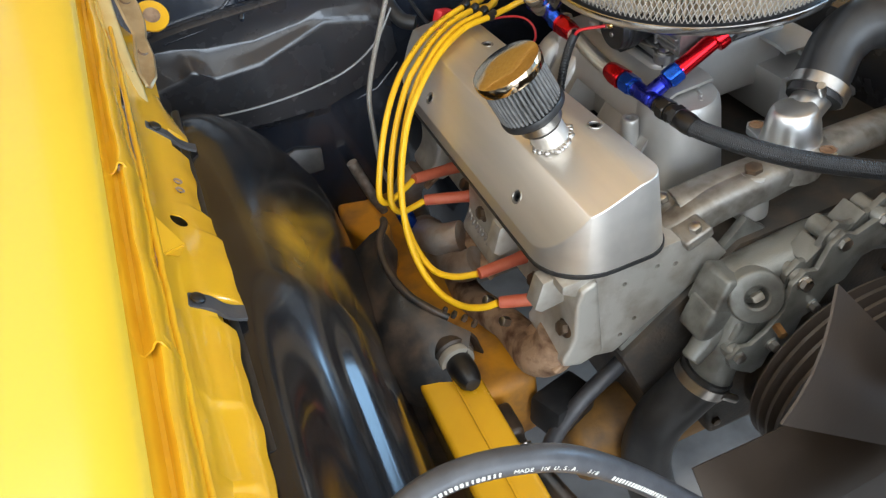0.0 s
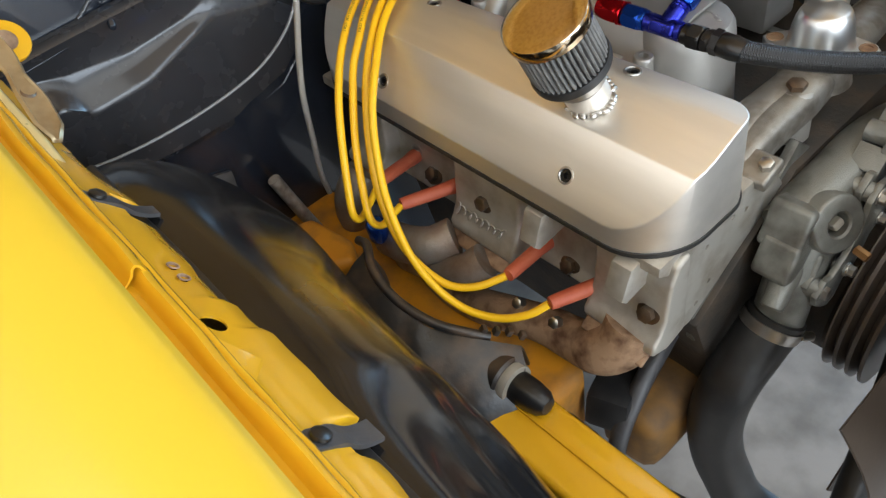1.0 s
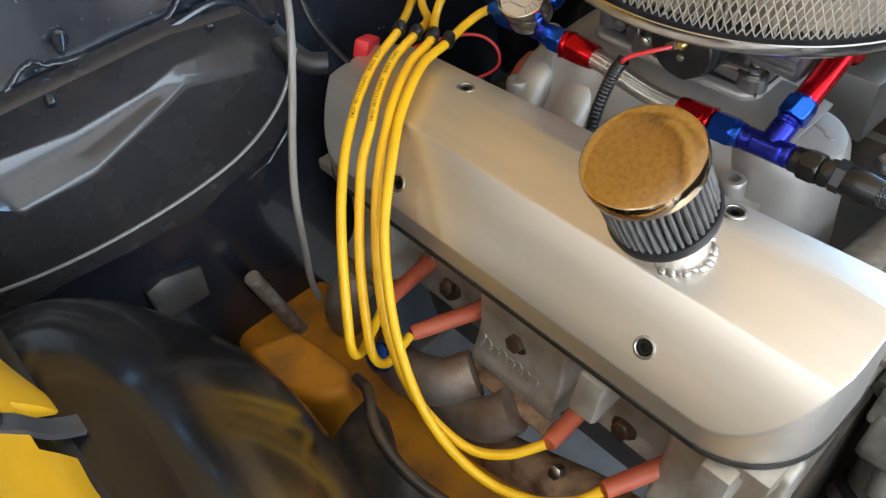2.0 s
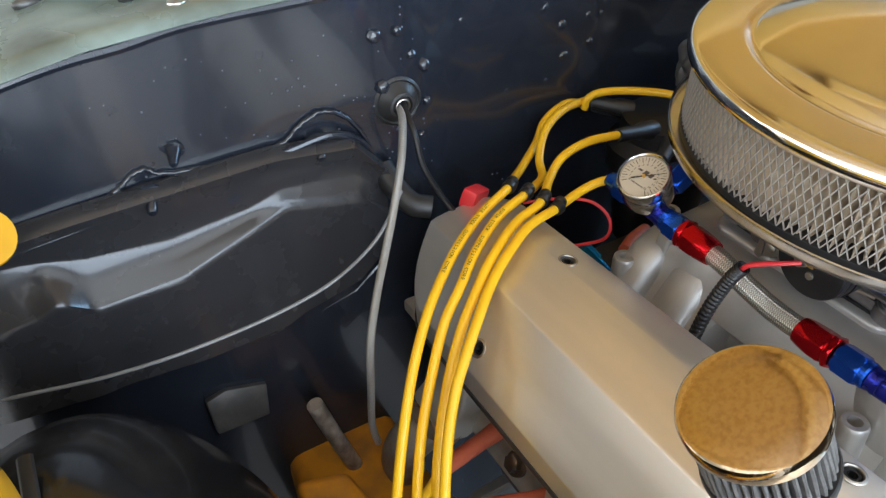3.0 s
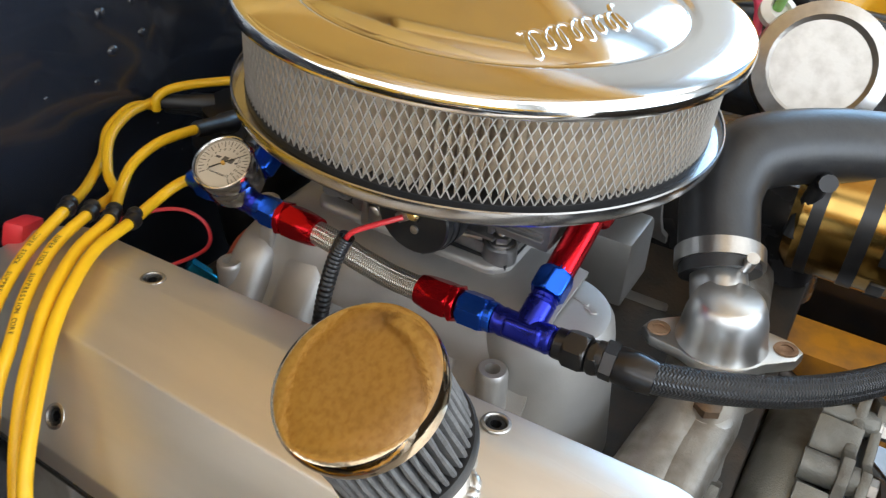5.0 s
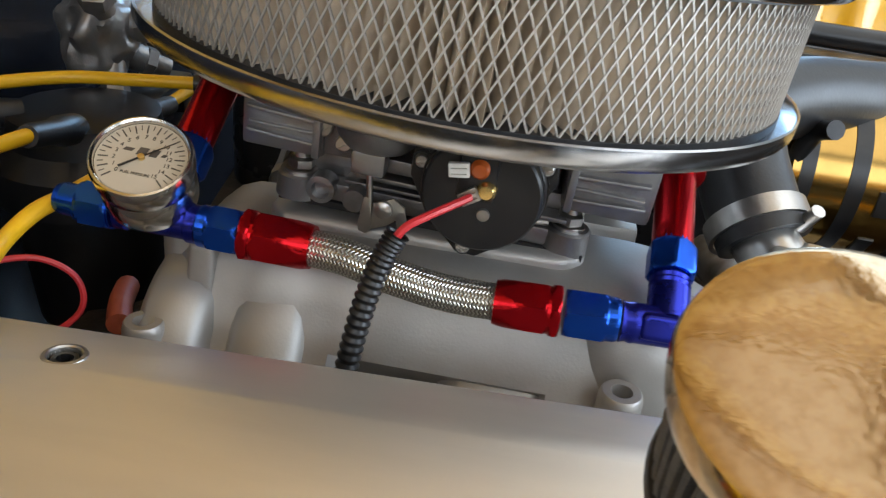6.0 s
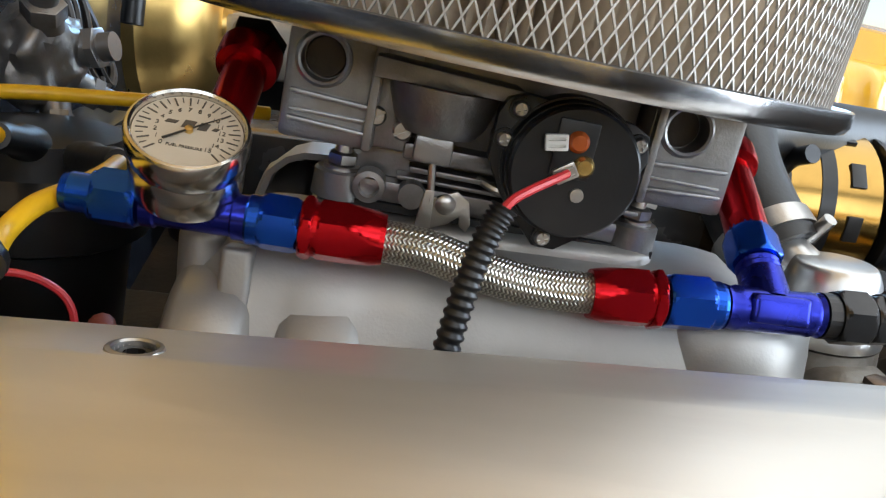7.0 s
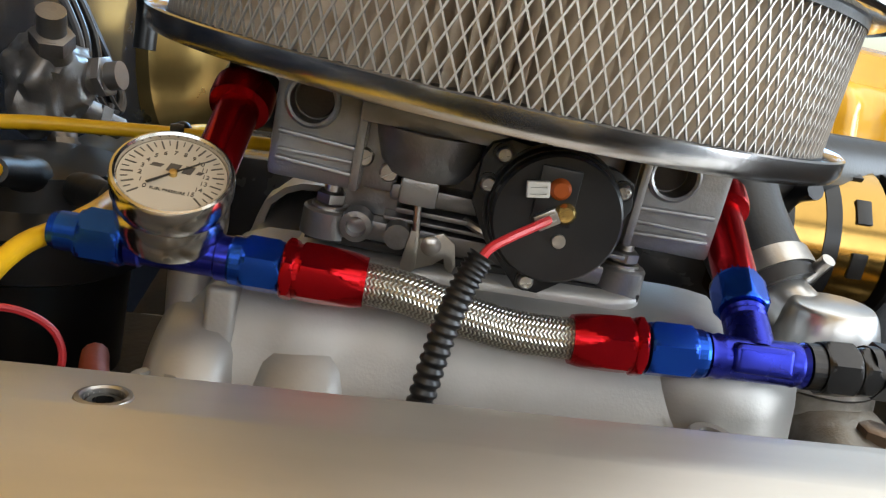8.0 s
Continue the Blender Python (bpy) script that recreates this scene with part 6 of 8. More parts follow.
def fuel_line():
    f = thing("fuel_line", (FX, 0, 0.86), "braided stainless fuel line with red and blue anodised fittings", "fuel line")

    def turned(name, y0, y1, prof, material, hexes=(), label="", facets=()):
        m, length = along(y0, y1)
        bm = bmesh.new()
        if prof:
            lathe(bm, [(r, h * length) for r, h in prof], m, 32)
        for across, a, b in hexes:
            c0 = min(0.0022, (b - a) * length * 0.3)
            hexcone(bm, across, [(a * length, across * 0.50), (a * length + c0 * 0.4, across * 0.53), (a * length + c0, across * 0.58), (b * length - c0, across * 0.58), (b * length - c0 * 0.4, across * 0.53), (b * length, across * 0.50)], m)
        if facets:
            hexcone(bm, facets[0], [(h * length, r) for r, h in facets[1:]], m)
        return part(name, bm, material, f, label, smooth=9 if hexes else 38)
    # rear tee that carries the gauge
    turned("plug", 0.1750, 0.1440, [(0, 0), (0.0070, 0), (0.0080, 0.10), (0.0080, 0.35), (0.0098, 0.36), (0.0098, 0.95), (0, 0.95)], ANO_BLUE, [(0.0205, 0.40, 0.92)], "blue hex plug")
    turned("tee", 0.1440, 0.1040, [(0, 0), (0.0094, 0), (0.0094, 0.12), (0.0084, 0.14), (0.0084, 0.86), (0.0094, 0.88), (0.0094, 1), (0, 1)], ANO_VIOLET)
    turned("nut", 0.1040, 0.0830, [(0, 0), (0.0095, 0), (0.0102, 0.05), (0.0102, 0.25), (0, 0.26)], ANO_BLUE, [(0.0206, 0.24, 1.0)])
    turned("socket", 0.0825, 0.0490, [(0, 0.12), (0.0112, 0.13), (0.0112, 0.21), (0.0106, 0.22), (0.0108, 0.90), (0.0104, 1.0), (0, 1.0)], ANO_RED, [(0.0236, 0.0, 0.15)], "red hose socket", [0.0224, (0.0118, 0.20), (0.0129, 0.23)] + [(0.0129 - 0.0021 * (i / 9) ** 1.2, 0.50 + 0.44 * i / 9) for i in range(10)])
    # front tee
    turned("socket", -0.0690, -0.0385, [(0, 0.12), (0.0112, 0.13), (0.0112, 0.21), (0.0106, 0.22), (0.0108, 0.90), (0.0104, 1.0), (0, 1.0)], ANO_RED, [(0.0236, 0.0, 0.15)], "red hose socket", [0.0224, (0.0118, 0.20), (0.0129, 0.23)] + [(0.0129 - 0.0021 * (i / 9) ** 1.2, 0.50 + 0.44 * i / 9) for i in range(10)])
    turned("nut", -0.0960, -0.0700, [(0, 0), (0.0098, 0.02), (0.0104, 0.08), (0.0104, 0.24), (0, 0.25)], ANO_BLUE, [(0.0214, 0.22, 0.97)])
    turned("tee", -0.1380, -0.0965, [(0, 0), (0.0098, 0), (0.0090, 0.05), (0.0098, 0.10), (0.0094, 0.16), (0.0094, 0.84), (0.0098, 0.88), (0.0090, 0.94), (0.0098, 1), (0, 1)], ANO_VIOLET)
    bm = bmesh.new()
    rbox(bm, 0.0215, 0.026, 0.0125, Matrix.Translation((FX, -0.1175, 0.8668)) @ pose(0, 0, 0, 0, 20, 0), 0.003, 3)
    part("tee_pad", bm, ANO_VIOLET, f)
    bm = bmesh.new()
    tube(bm, [(FX, 0.0500, 0.8757), (FX - 0.001, 0.0320, 0.8742), (FX - 0.001, 0.0140, 0.8695), (FX, -0.0080, 0.8648), (FX, -0.0250, 0.8637), (FX, -0.0395, 0.8640)], 0.0087, 20, 8)
    part("hose", bm, BRAID_STEEL, f, "braided stainless hose")
    # risers to the carburetor inlets
    for low, high, who in (((-0.130, -0.1175, 0.8670), (-0.0480, -0.1200, 0.9110), 0), ((-0.131, 0.1250, 0.8790), (-0.0560, 0.1225, 0.9285), 1)):
        m = axis(low, Vector(high) - Vector(low))
        length = (Vector(high) - Vector(low)).length
        bm = bmesh.new()
        lathe(bm, [(0.0098, 0.0), (0.0098, 0.018), (0.0088, 0.019), (0.0098, 0.0205), (0.0088, 0.0220), (0.0098, 0.0235), (0.0088, 0.0250), (0, 0.026)], m, 28)
        part("tee_branch", bm, ANO_VIOLET, f)
        bm = bmesh.new()
        hexcone(bm, 0.0215, [(0.0255, 0.0107), (0.0265, 0.0116), (0.0275, 0.0125), (0.0405, 0.0125), (0.0420, 0.0116), (0.0430, 0.0107)], m)
        lathe(bm, [(0.0100, 0.0430), (0.0100, 0.0450), (0.0088, 0.0455)], m, 24)
        part("nut", bm, ANO_BLUE, f)
        bm = bmesh.new()
        lathe(bm, [(0, 0.042), (0.0100, 0.042), (0.0100, length - 0.004), (0.0142, length - 0.003), (0.0150, length), (0.0150, length + 0.009), (0.011, length + 0.010), (0, length + 0.010)], m, 32)
        part("riser", bm, ANO_RED, f, "red anodised inlet tube")
        bm = bmesh.new()
        hexa(bm, 0.0255, length + 0.009, length + 0.020, m)
        part("inlet_nut", bm, PLASTIC, f, "black inlet nut")
    # black hose leaving the front tee
    turned("nut", -0.1680, -0.1390, [(0, 0.0), (0.0100, 0.80), (0.0100, 1.0), (0, 1.0)], ANO_BLACK, [(0.0218, 0.30, 0.80), (0.0200, 0.0, 0.26)])


def gauge():
    g = thing("pressure_gauge", (-0.131, 0.126, 0.884), "small chrome fuel pressure gauge with a cream dial", "gauge")
    ax = Vector((-0.49, -0.13, 0.86)).normalized()
    face = Vector((-0.1405, 0.1258, 0.9115))
    m = axis(face, ax)
    # turn the dial so that its numbers stand upright to someone before the engine's side
    up = Vector((0.86, 0.05, 0.5))
    up = (up - ax * up.dot(ax)).normalized()
    right = up.cross(ax)
    m = Matrix((right, up, ax)).transposed().to_4x4()
    m.translation = face
    bm = bmesh.new()
    lathe(bm, [(0, -0.0285), (0.0200, -0.0285), (0.0213, -0.0275), (0.0218, -0.0250), (0.0218, -0.0125), (0.0215, -0.0120), (0.0215, -0.0110), (0.0218, -0.0105), (0.0218, -0.0072), (0.0228, -0.0064), (0.0230, 0.0), (0.0222, 0.0022), (0.0212, 0.0026), (0.0203, 0.0018), (0.0200, -0.0005), (0, -0.0008)], m, 56)
    part("case", bm, STAINLESS, g, "chrome case and bezel")
    bm = bmesh.new()
    lathe(bm, [(0, -0.0004), (0.0198, -0.0004), (0.0198, -0.0001), (0, 0.0)], m, 48)
    part("dial", bm, DIAL, g, "cream dial")
    for i in range(31):
        a = radians(225 - 270 * i / 30)
        r0, r1, w = (0.0142, 0.0186, 0.0006) if i % 2 == 0 else (0.0160, 0.0186, 0.0004)
        bm = bmesh.new()
        rbox(bm, r1 - r0, w, 0.0002, m @ pose(0, 0, 0.00015, 0, 0, math.degrees(a)) @ pose((r0 + r1) / 2, 0, 0), 0)
        part("tick", bm, PRINT, g)
    for i in range(16):
        a = radians(225 - 270 * i / 15)
        lettering("numeral", str(i), m @ pose(0.0118 * math.cos(a), 0.0118 * math.sin(a), 0.0001), 0.0030, PRINT, g, 0.0001)
    for x, y, w, h in ((-0.0068, 0.0036, 0.0050, 0.0018), (-0.0006, 0.0036, 0.0052, 0.0042), (0.0048, 0.0036, 0.0044, 0.0042), (0.0092, 0.0032, 0.0030, 0.0016)):
        bm = bmesh.new()
        prism(bm, [(-w / 2, -h / 2), (w / 2 - 0.001, -h / 2), (w / 2, h / 2), (-w / 2 + 0.001, h / 2)], 0.0, 0.0002, m @ pose(x, y, 0.0001))
        part("emblem", bm, PRINT, g, "plain dark emblem shape")
    lettering("legend", "FUEL PRESSURE", m @ pose(0.0, -0.0088, 0.0001), 0.0019, INK, g, 0.0001)
    bm = bmesh.new()
    tube(bm, [m @ Vector((-0.0078, -0.0070, 0.0010)), m @ Vector((0, 0, 0.0012)), m @ Vector((0.0125, 0.0115, 0.0010))], lambda f: 0.0011 * (1 - 0.75 * f), 6, 2, flat=0.4)
    part("needle", bm, INK, g)
    bm = bmesh.new()
    lathe(bm, [(0.0015, 0), (0.0015, 0.0018), (0, 0.0022)], m, 16)
    part("hub", bm, BRASS, g)
    bm = bmesh.new()
    bm2 = m @ Vector((0, 0, -0.028))
    tube(bm, [bm2, (bm2 + Vector((-0.131, 0.126, 0.882))) / 2, (-0.131, 0.126, 0.882)], 0.0068, 14, 2)
    part("stem", bm, STEEL, g)


def black_hose():
    b = thing("feed_hose", (-0.06, -0.30, 0.83), "black braided fuel feed hose with a black fitting", "hose")
    bm = bmesh.new()
    m = axis((-0.131, -0.164, 0.8692), (0.08, -0.98, -0.05))
    lathe(bm, [(0, 0), (0.0100, 0), (0.0104, 0.004), (0.0104, 0.012), (0.0116, 0.014), (0.0118, 0.026), (0.0104, 0.036), (0, 0.036)], m, 28)
    hexa(bm, 0.0215, 0.004, 0.013, m)
    part("fitting", bm, ANO_BLACK, b)
    bm = bmesh.new()
    tube(bm, [(-0.1285, -0.197, 0.8675), (-0.120, -0.215, 0.8655), (-0.104, -0.242, 0.862), (-0.080, -0.272, 0.857), (-0.045, -0.302, 0.850), (0.01, -0.335, 0.840), (0.09, -0.365, 0.828), (0.2, -0.39, 0.81)], 0.0098, 20, 8)
    part("hose", bm, BRAID_BLACK, b)


fuel_line()
gauge()
black_hose()


# ---- ignition wires ----
WIRES = (
    ([(-0.040, 0.318, 0.868), (-0.069, 0.320, 0.877), (-0.105, 0.309, 0.872), (-0.125, 0.296, 0.858), (-0.160, 0.270, 0.855), (-0.190, 0.243, 0.864), (-0.212, 0.2200, 0.8745), (-0.255, 0.200, 0.8725), (-0.292, 0.178, 0.866), (-0.322, 0.157, 0.855), (-0.346, 0.138, 0.842),
      (-0.372, 0.114, 0.820), (-0.395, 0.090, 0.790), (-0.414, 0.069, 0.755), (-0.422, 0.060, 0.728), (-0.412, 0.064, 0.712), (-0.388, 0.077, 0.712), (-0.366, 0.089, 0.715)], (-0.363, 0.0905, 0.7155), (-0.287, 0.1180, 0.690), 6),
    ([(-0.050, 0.316, 0.876), (-0.085, 0.305, 0.880), (-0.118, 0.290, 0.874), (-0.140, 0.270, 0.858), (-0.152, 0.248, 0.852), (-0.180, 0.222, 0.864), (-0.2054, 0.2035, 0.8735), (-0.244, 0.188, 0.8735), (-0.283, 0.163, 0.868), (-0.312, 0.141, 0.857), (-0.336, 0.126, 0.842),
      (-0.360, 0.105, 0.818), (-0.383, 0.083, 0.787), (-0.402, 0.060, 0.752), (-0.411, 0.046, 0.722), (-0.402, 0.043, 0.706), (-0.384, 0.049, 0.702), (-0.366, 0.053, 0.7025)], (-0.363, 0.0540, 0.7025), (-0.291, 0.0280, 0.698), 6),
    ([(-0.076, 0.226, 0.885), (-0.112, 0.232, 0.885), (-0.140, 0.234, 0.876), (-0.165, 0.220, 0.868), (-0.1988, 0.1868, 0.8735), (-0.237, 0.172, 0.8735), (-0.275, 0.149, 0.869), (-0.302, 0.131, 0.858), (-0.326, 0.114, 0.844), (-0.350, 0.095, 0.820),
      (-0.373, 0.072, 0.788), (-0.393, 0.045, 0.752), (-0.405, 0.013, 0.716), (-0.406, -0.020, 0.692), (-0.398, -0.055, 0.677), (-0.380, -0.081, 0.678), (-0.355, -0.0990, 0.6855)], (-0.3524, -0.1003, 0.686), (-0.283, -0.0958, 0.681), 4),
    ([(-0.070, 0.176, 0.877), (-0.100, 0.172, 0.879), (-0.1221, 0.1755, 0.8775), (-0.140, 0.182, 0.875), (-0.160, 0.184, 0.870), (-0.1926, 0.1735, 0.8710), (-0.230, 0.162, 0.8735), (-0.266, 0.142, 0.870), (-0.292, 0.126, 0.862), (-0.317, 0.106, 0.852), (-0.339, 0.089, 0.838), (-0.359, 0.073, 0.820),
      (-0.380, 0.050, 0.792), (-0.400, 0.020, 0.756), (-0.412, -0.015, 0.716), (-0.413, -0.050, 0.687), (-0.405, -0.086, 0.669), (-0.390, -0.120, 0.667), (-0.372, -0.145, 0.676), (-0.3545, -0.1568, 0.6855)], (-0.3521, -0.1577, 0.686), (-0.287, -0.1842, 0.6855), 5),
)


def plug_wires():
    for pts, b0, b1, clip in WIRES:
        w = thing("spark_plug_wire", b0, "yellow silicone spark plug wire with a faded red boot", "spark plug wire", "yellow wires of the near bank")
        bm = bmesh.new()
        tube(bm, pts, 0.0043, 12, 7)
        part("cable", bm, WIRE_YELLOW, w, "yellow silicone cable")
        bm = bmesh.new()
        m = axis(b0, Vector(b1) - Vector(b0))
        n = (Vector(b1) - Vector(b0)).length
        lathe(bm, [(0, -0.001), (0.0068, -0.001), (0.0074, 0.003), (0.0078, n * 0.3), (0.0080, n * 0.7), (0.0092, n * 0.9), (0.0092, n), (0, n)], m, 20)
        part("boot", bm, BOOT_RED, w, "faded red rubber boot")
        p, q = Vector(pts[clip - 1]), Vector(pts[clip + 1])
        for c in (Vector(pts[clip]) + (p - q).normalized() * 0.002,):
            bm = bmesh.new()
            mm = axis(c, q - p)
            lathe(bm, [(0.0042, -0.004), (0.0062, -0.004), (0.0066, 0), (0.0062, 0.004), (0.0042, 0.004)], mm, 16)
            own = bmesh.new()
            bmesh.ops.create_uvsphere(own, u_segments=14, v_segments=10, radius=0.0062)
            join(bm, own, Matrix.Translation(c + Vector((0.006, 0.004, 0.001))))
            part("separator", bm, PLASTIC, w, "black wire separator")
        if clip == 6:
            print_on(pts[6:], 0.0043, "SUPER STOCK  SUPPRESSION CORE", 0.035, 0.0042, (-0.55, -0.5, 0.65), INK, w)
    w = thing("coil_wire", (0.1, 0.30, 0.87), "yellow silicone ignition wire crossing behind the air cleaner", "ignition wire")
    bm = bmesh.new()
    tube(bm, [(-0.052, 0.310, 0.870), (-0.050, 0.308, 0.882), (-0.035, 0.304, 0.887), (-0.008, 0.290, 0.887), (0.02, 0.262, 0.887), (0.03, 0.225, 0.888), (0.038, 0.190, 0.889), (0.045, 0.165, 0.889), (0.060, 0.130, 0.887)], 0.0043, 12)
    part("cable", bm, WIRE_YELLOW, w)
    bm = bmesh.new()
    lathe(bm, [(0.0042, -0.004), (0.0062, -0.004), (0.0068, 0), (0.0062, 0.004), (0.0042, 0.004)], axis((0.040, 0.182, 0.889), (0.3, -1, 0)), 16)
    own = bmesh.new()
    bmesh.ops.create_uvsphere(own, u_segments=12, v_segments=8, radius=0.0058)
    join(bm, own, Matrix.Translation((0.0445, 0.180, 0.891)))
    part("separator", bm, PLASTIC, w, "black wire separator")
    bm = bmesh.new()
    tube(bm, [(0.075, 0.225, 0.858), (0.12, 0.215, 0.866), (0.17, 0.205, 0.868), (0.26, 0.19, 0.85)], 0.0043, 12)
    solo("ignition_wire", bm, WIRE_YELLOW, "yellow silicone wire to the far cylinder bank", "ignition wire")


def distributor():
    d = thing("distributor", (0.01, 0.255, 0.78), "black distributor cap behind the carburetor", "distributor")
    bm = bmesh.new()
    lathe(bm, [(0, -0.12), (0.045, -0.12), (0.052, -0.03), (0.062, -0.025), (0.062, 0.0), (0.050, 0.012), (0.048, 0.03), (0, 0.034)], pose(0.015, 0.252, 0.838), 32)
    part("cap", bm, PLASTIC, d)
    for k, (p, q) in enumerate((((-0.035, 0.319, 0.866), (0.005, 0.290, 0.855)), ((-0.045, 0.317, 0.875), (-0.005, 0.285, 0.866)), ((-0.080, 0.226, 0.885), (-0.020, 0.238, 0.868)), ((-0.068, 0.177, 0.877), (-0.015, 0.215, 0.862)), ((0.08, 0.224, 0.857), (0.04, 0.235, 0.855)))):
        bm = bmesh.new()
        m = axis(p, Vector(q) - Vector(p))
        n = (Vector(q) - Vector(p)).length
        lathe(bm, [(0, 0), (0.0062, 0), (0.0072, 0.004), (0.0076, n * 0.55), (0.0095, n * 0.65), (0.0098, n), (0, n)], m, 16)
        part("boot", bm, RUBBER, d, "grey-black distributor boot")
    bm = bmesh.new()
    rbox(bm, 0.125, 0.040, 0.042, pose(0.105, 0.262, 0.835, 0, 0, 6), 0.005)
    for k in range(3):
        rbox(bm, 0.022, 0.010, 0.012, pose(0.062 + 0.034 * k, 0.240, 0.842, 0, 0, 6), 0.002)
    part("module", bm, PLASTIC, d, "black ignition module box")


plug_wires()
distributor()


# ---- front of the engine ----
def water_pump():
    w = thing("water_pump", (-0.1, -0.30, 0.60), "grey cast water pump with bolted cover and blank inlet", "water pump")
    # rear casting: a rounded arm from the inlet to the hub
    bm = bmesh.new()
    tube(bm, [(-0.150, -0.282, 0.712), (-0.110, -0.285, 0.722), (-0.070, -0.288, 0.728), (-0.020, -0.290, 0.732), (0.04, -0.29, 0.72), (0.09, -0.29, 0.70)], lambda f: 0.029 - 0.004 * abs(f - 0.5), 18, flat=0.8)
    part("volute", bm, PUMP, w)
    # front flange: bosses along the top, scalloped below
    edge = [(-0.164, 0.655), (-0.160, 0.640), (-0.146, 0.626), (-0.128, 0.612), (-0.114, 0.616), (-0.106, 0.636), (-0.092, 0.634), (-0.078, 0.650), (-0.070, 0.674), (-0.054, 0.680), (-0.040, 0.704), (-0.022, 0.708), (-0.006, 0.734), (0.020, 0.738), (0.060, 0.730), (0.070, 0.760),
            (0.020, 0.792), (0.004, 0.780), (-0.022, 0.772), (-0.038, 0.781), (-0.053, 0.770), (-0.064, 0.742), (-0.080, 0.747), (-0.095, 0.733), (-0.098, 0.700), (-0.116, 0.676), (-0.136, 0.664), (-0.150, 0.668)]
    bm = bmesh.new()
    prism(bm, edge, -0.334, -0.327, Matrix(((1, 0, 0, 0), (0, 0, 1, 0), (0, 1, 0, 0), (0, 0, 0, 1))), 0.002)
    part("front_flange", bm, PUMP, w)
    bm = bmesh.new()
    prism(bm, [(x + 0.002, z + 0.004) for x, z in edge], -0.322, -0.314, Matrix(((1, 0, 0, 0), (0, 0, 1, 0), (0, 1, 0, 0), (0, 0, 0, 1))), 0.002)
    part("rear_flange", bm, PUMP, w)
    # stepped inlet block behind the ring
    for x, y, z, sx, sy, sz, rot in ((-0.140, -0.286, 0.712, 0.050, 0.044, 0.052, 24), (-0.158, -0.290, 0.684, 0.044, 0.040, 0.044, 24), (-0.136, -0.300, 0.672, 0.030, 0.044, 0.030, 24)):
        bm = bmesh.new()
        rbox(bm, sx, sy, sz, pose(x, y, z, 0, rot, 0), 0.007, 4)
        part("shoulder", bm, PUMP, w)
    for x, z in ((-0.060, 0.752), (-0.100, 0.716), (-0.012, 0.775)):
        bm = bmesh.new()
        rbox(bm, 0.026, 0.030, 0.007, pose(x, -0.308, z, 0, -42, 0), 0.002)
        part("web", bm, PUMP, w)
    bm = bmesh.new()
    m = axis((-0.126, -0.3215, 0.7215), (-0.30, -0.86, 0.40))
    lathe(bm, [(0, -0.045), (0.031, -0.045), (0.0305, -0.004), (0.0290, -0.001), (0.0275, 0.0), (0.0145, 0.0), (0.0125, -0.002), (0.0120, -0.016), (0, -0.016)], m, 40)
    part("inlet_ring", bm, PUMP, w)
    bm = bmesh.new()
    rbox(bm, 0.013, 0.010, 0.012, m @ pose(0.003, -0.002, -0.010, 0, 0, 25), 0.003)
    part("stem", bm, CAST_OLD, w)
    bm = bmesh.new()
    lathe(bm, [(0, -0.02), (0.0140, -0.02), (0.0135, 0.010), (0.0120, 0.020), (0.0118, 0.030), (0.0095, 0.032), (0.0085, 0.026), (0, 0.026)], axis((-0.166, -0.300, 0.662), (-0.72, -0.10, -0.62)), 26)
    part("nipple", bm, PUMP, w)
    bm = bmesh.new()
    tube(bm, [(-0.125, -0.296, 0.690), (-0.140, -0.298, 0.655), (-0.153, -0.300, 0.620), (-0.160, -0.301, 0.585)], 0.027, 22)
    part("outlet", bm, PUMP, w)
    for x, z, y0, y1, r in ((-0.080, 0.731, -0.298, -0.334, 0.0105), (-0.038, 0.766, -0.292, -0.332, 0.0105), (-0.151, 0.653, -0.300, -0.332, 0.0100), (0.012, 0.775, -0.295, -0.332, 0.0100), (-0.108, 0.652, -0.318, -0.336, 0.0085), (-0.062, 0.690, -0.318, -0.335, 0.0080)):
        bm = bmesh.new()
        m = axis((x, y0, z), (0, -1, 0.04))
        h = y0 - y1
        lathe(bm, [(0, 0), (r * 1.08, 0), (r, h - 0.002), (r - 0.0015, h), (0, h)], m, 20)
        part("bolt_boss", bm, PUMP, w)
        bm = bmesh.new()
        lathe(bm, [(0, h), (r * 0.86, h), (r * 0.84, h + 0.0015), (0, h + 0.002)], m, 18)
        hexa(bm, r * 1.25, h + 0.001, h + 0.008, m, 0.001)
        part("bolt", bm, STEEL, w)
    bm = bmesh.new()
    hexa(bm, 0.0095, 0, 0.016, axis((-0.1085, -0.336, 0.684), (-0.15, -0.95, -0.1)))
    part("drain_plug", bm, mat("brown_brass_plug", (0.36, 0.20, 0.08), 0.4, 0.8, 0, 60, 0.6, (0.18, 0.09, 0.04)), w)
    bm = bmesh.new()
    tube(bm, [(-0.159, -0.3005, 0.602), (-0.168, -0.299, 0.588), (-0.190, -0.296, 0.565), (-0.218, -0.292, 0.530), (-0.232, -0.291, 0.475), (-0.228, -0.296, 0.41), (-0.215, -0.31, 0.34), (-0.20, -0.34, 0.27), (-0.17, -0.42, 0.22)], 0.0315, 24, 8)
    solo("radiator_hose", bm, RUBBER, "thick black rubber lower radiator hose", "hose")
    c = thing("hose_clamp", (-0.166, -0.300, 0.585), "bright steel worm drive clamp on the lower hose", "hose clamp")
    bm = bmesh.new()
    m = axis((-0.1665, -0.2995, 0.5905), (-0.5, 0.06, -0.80))
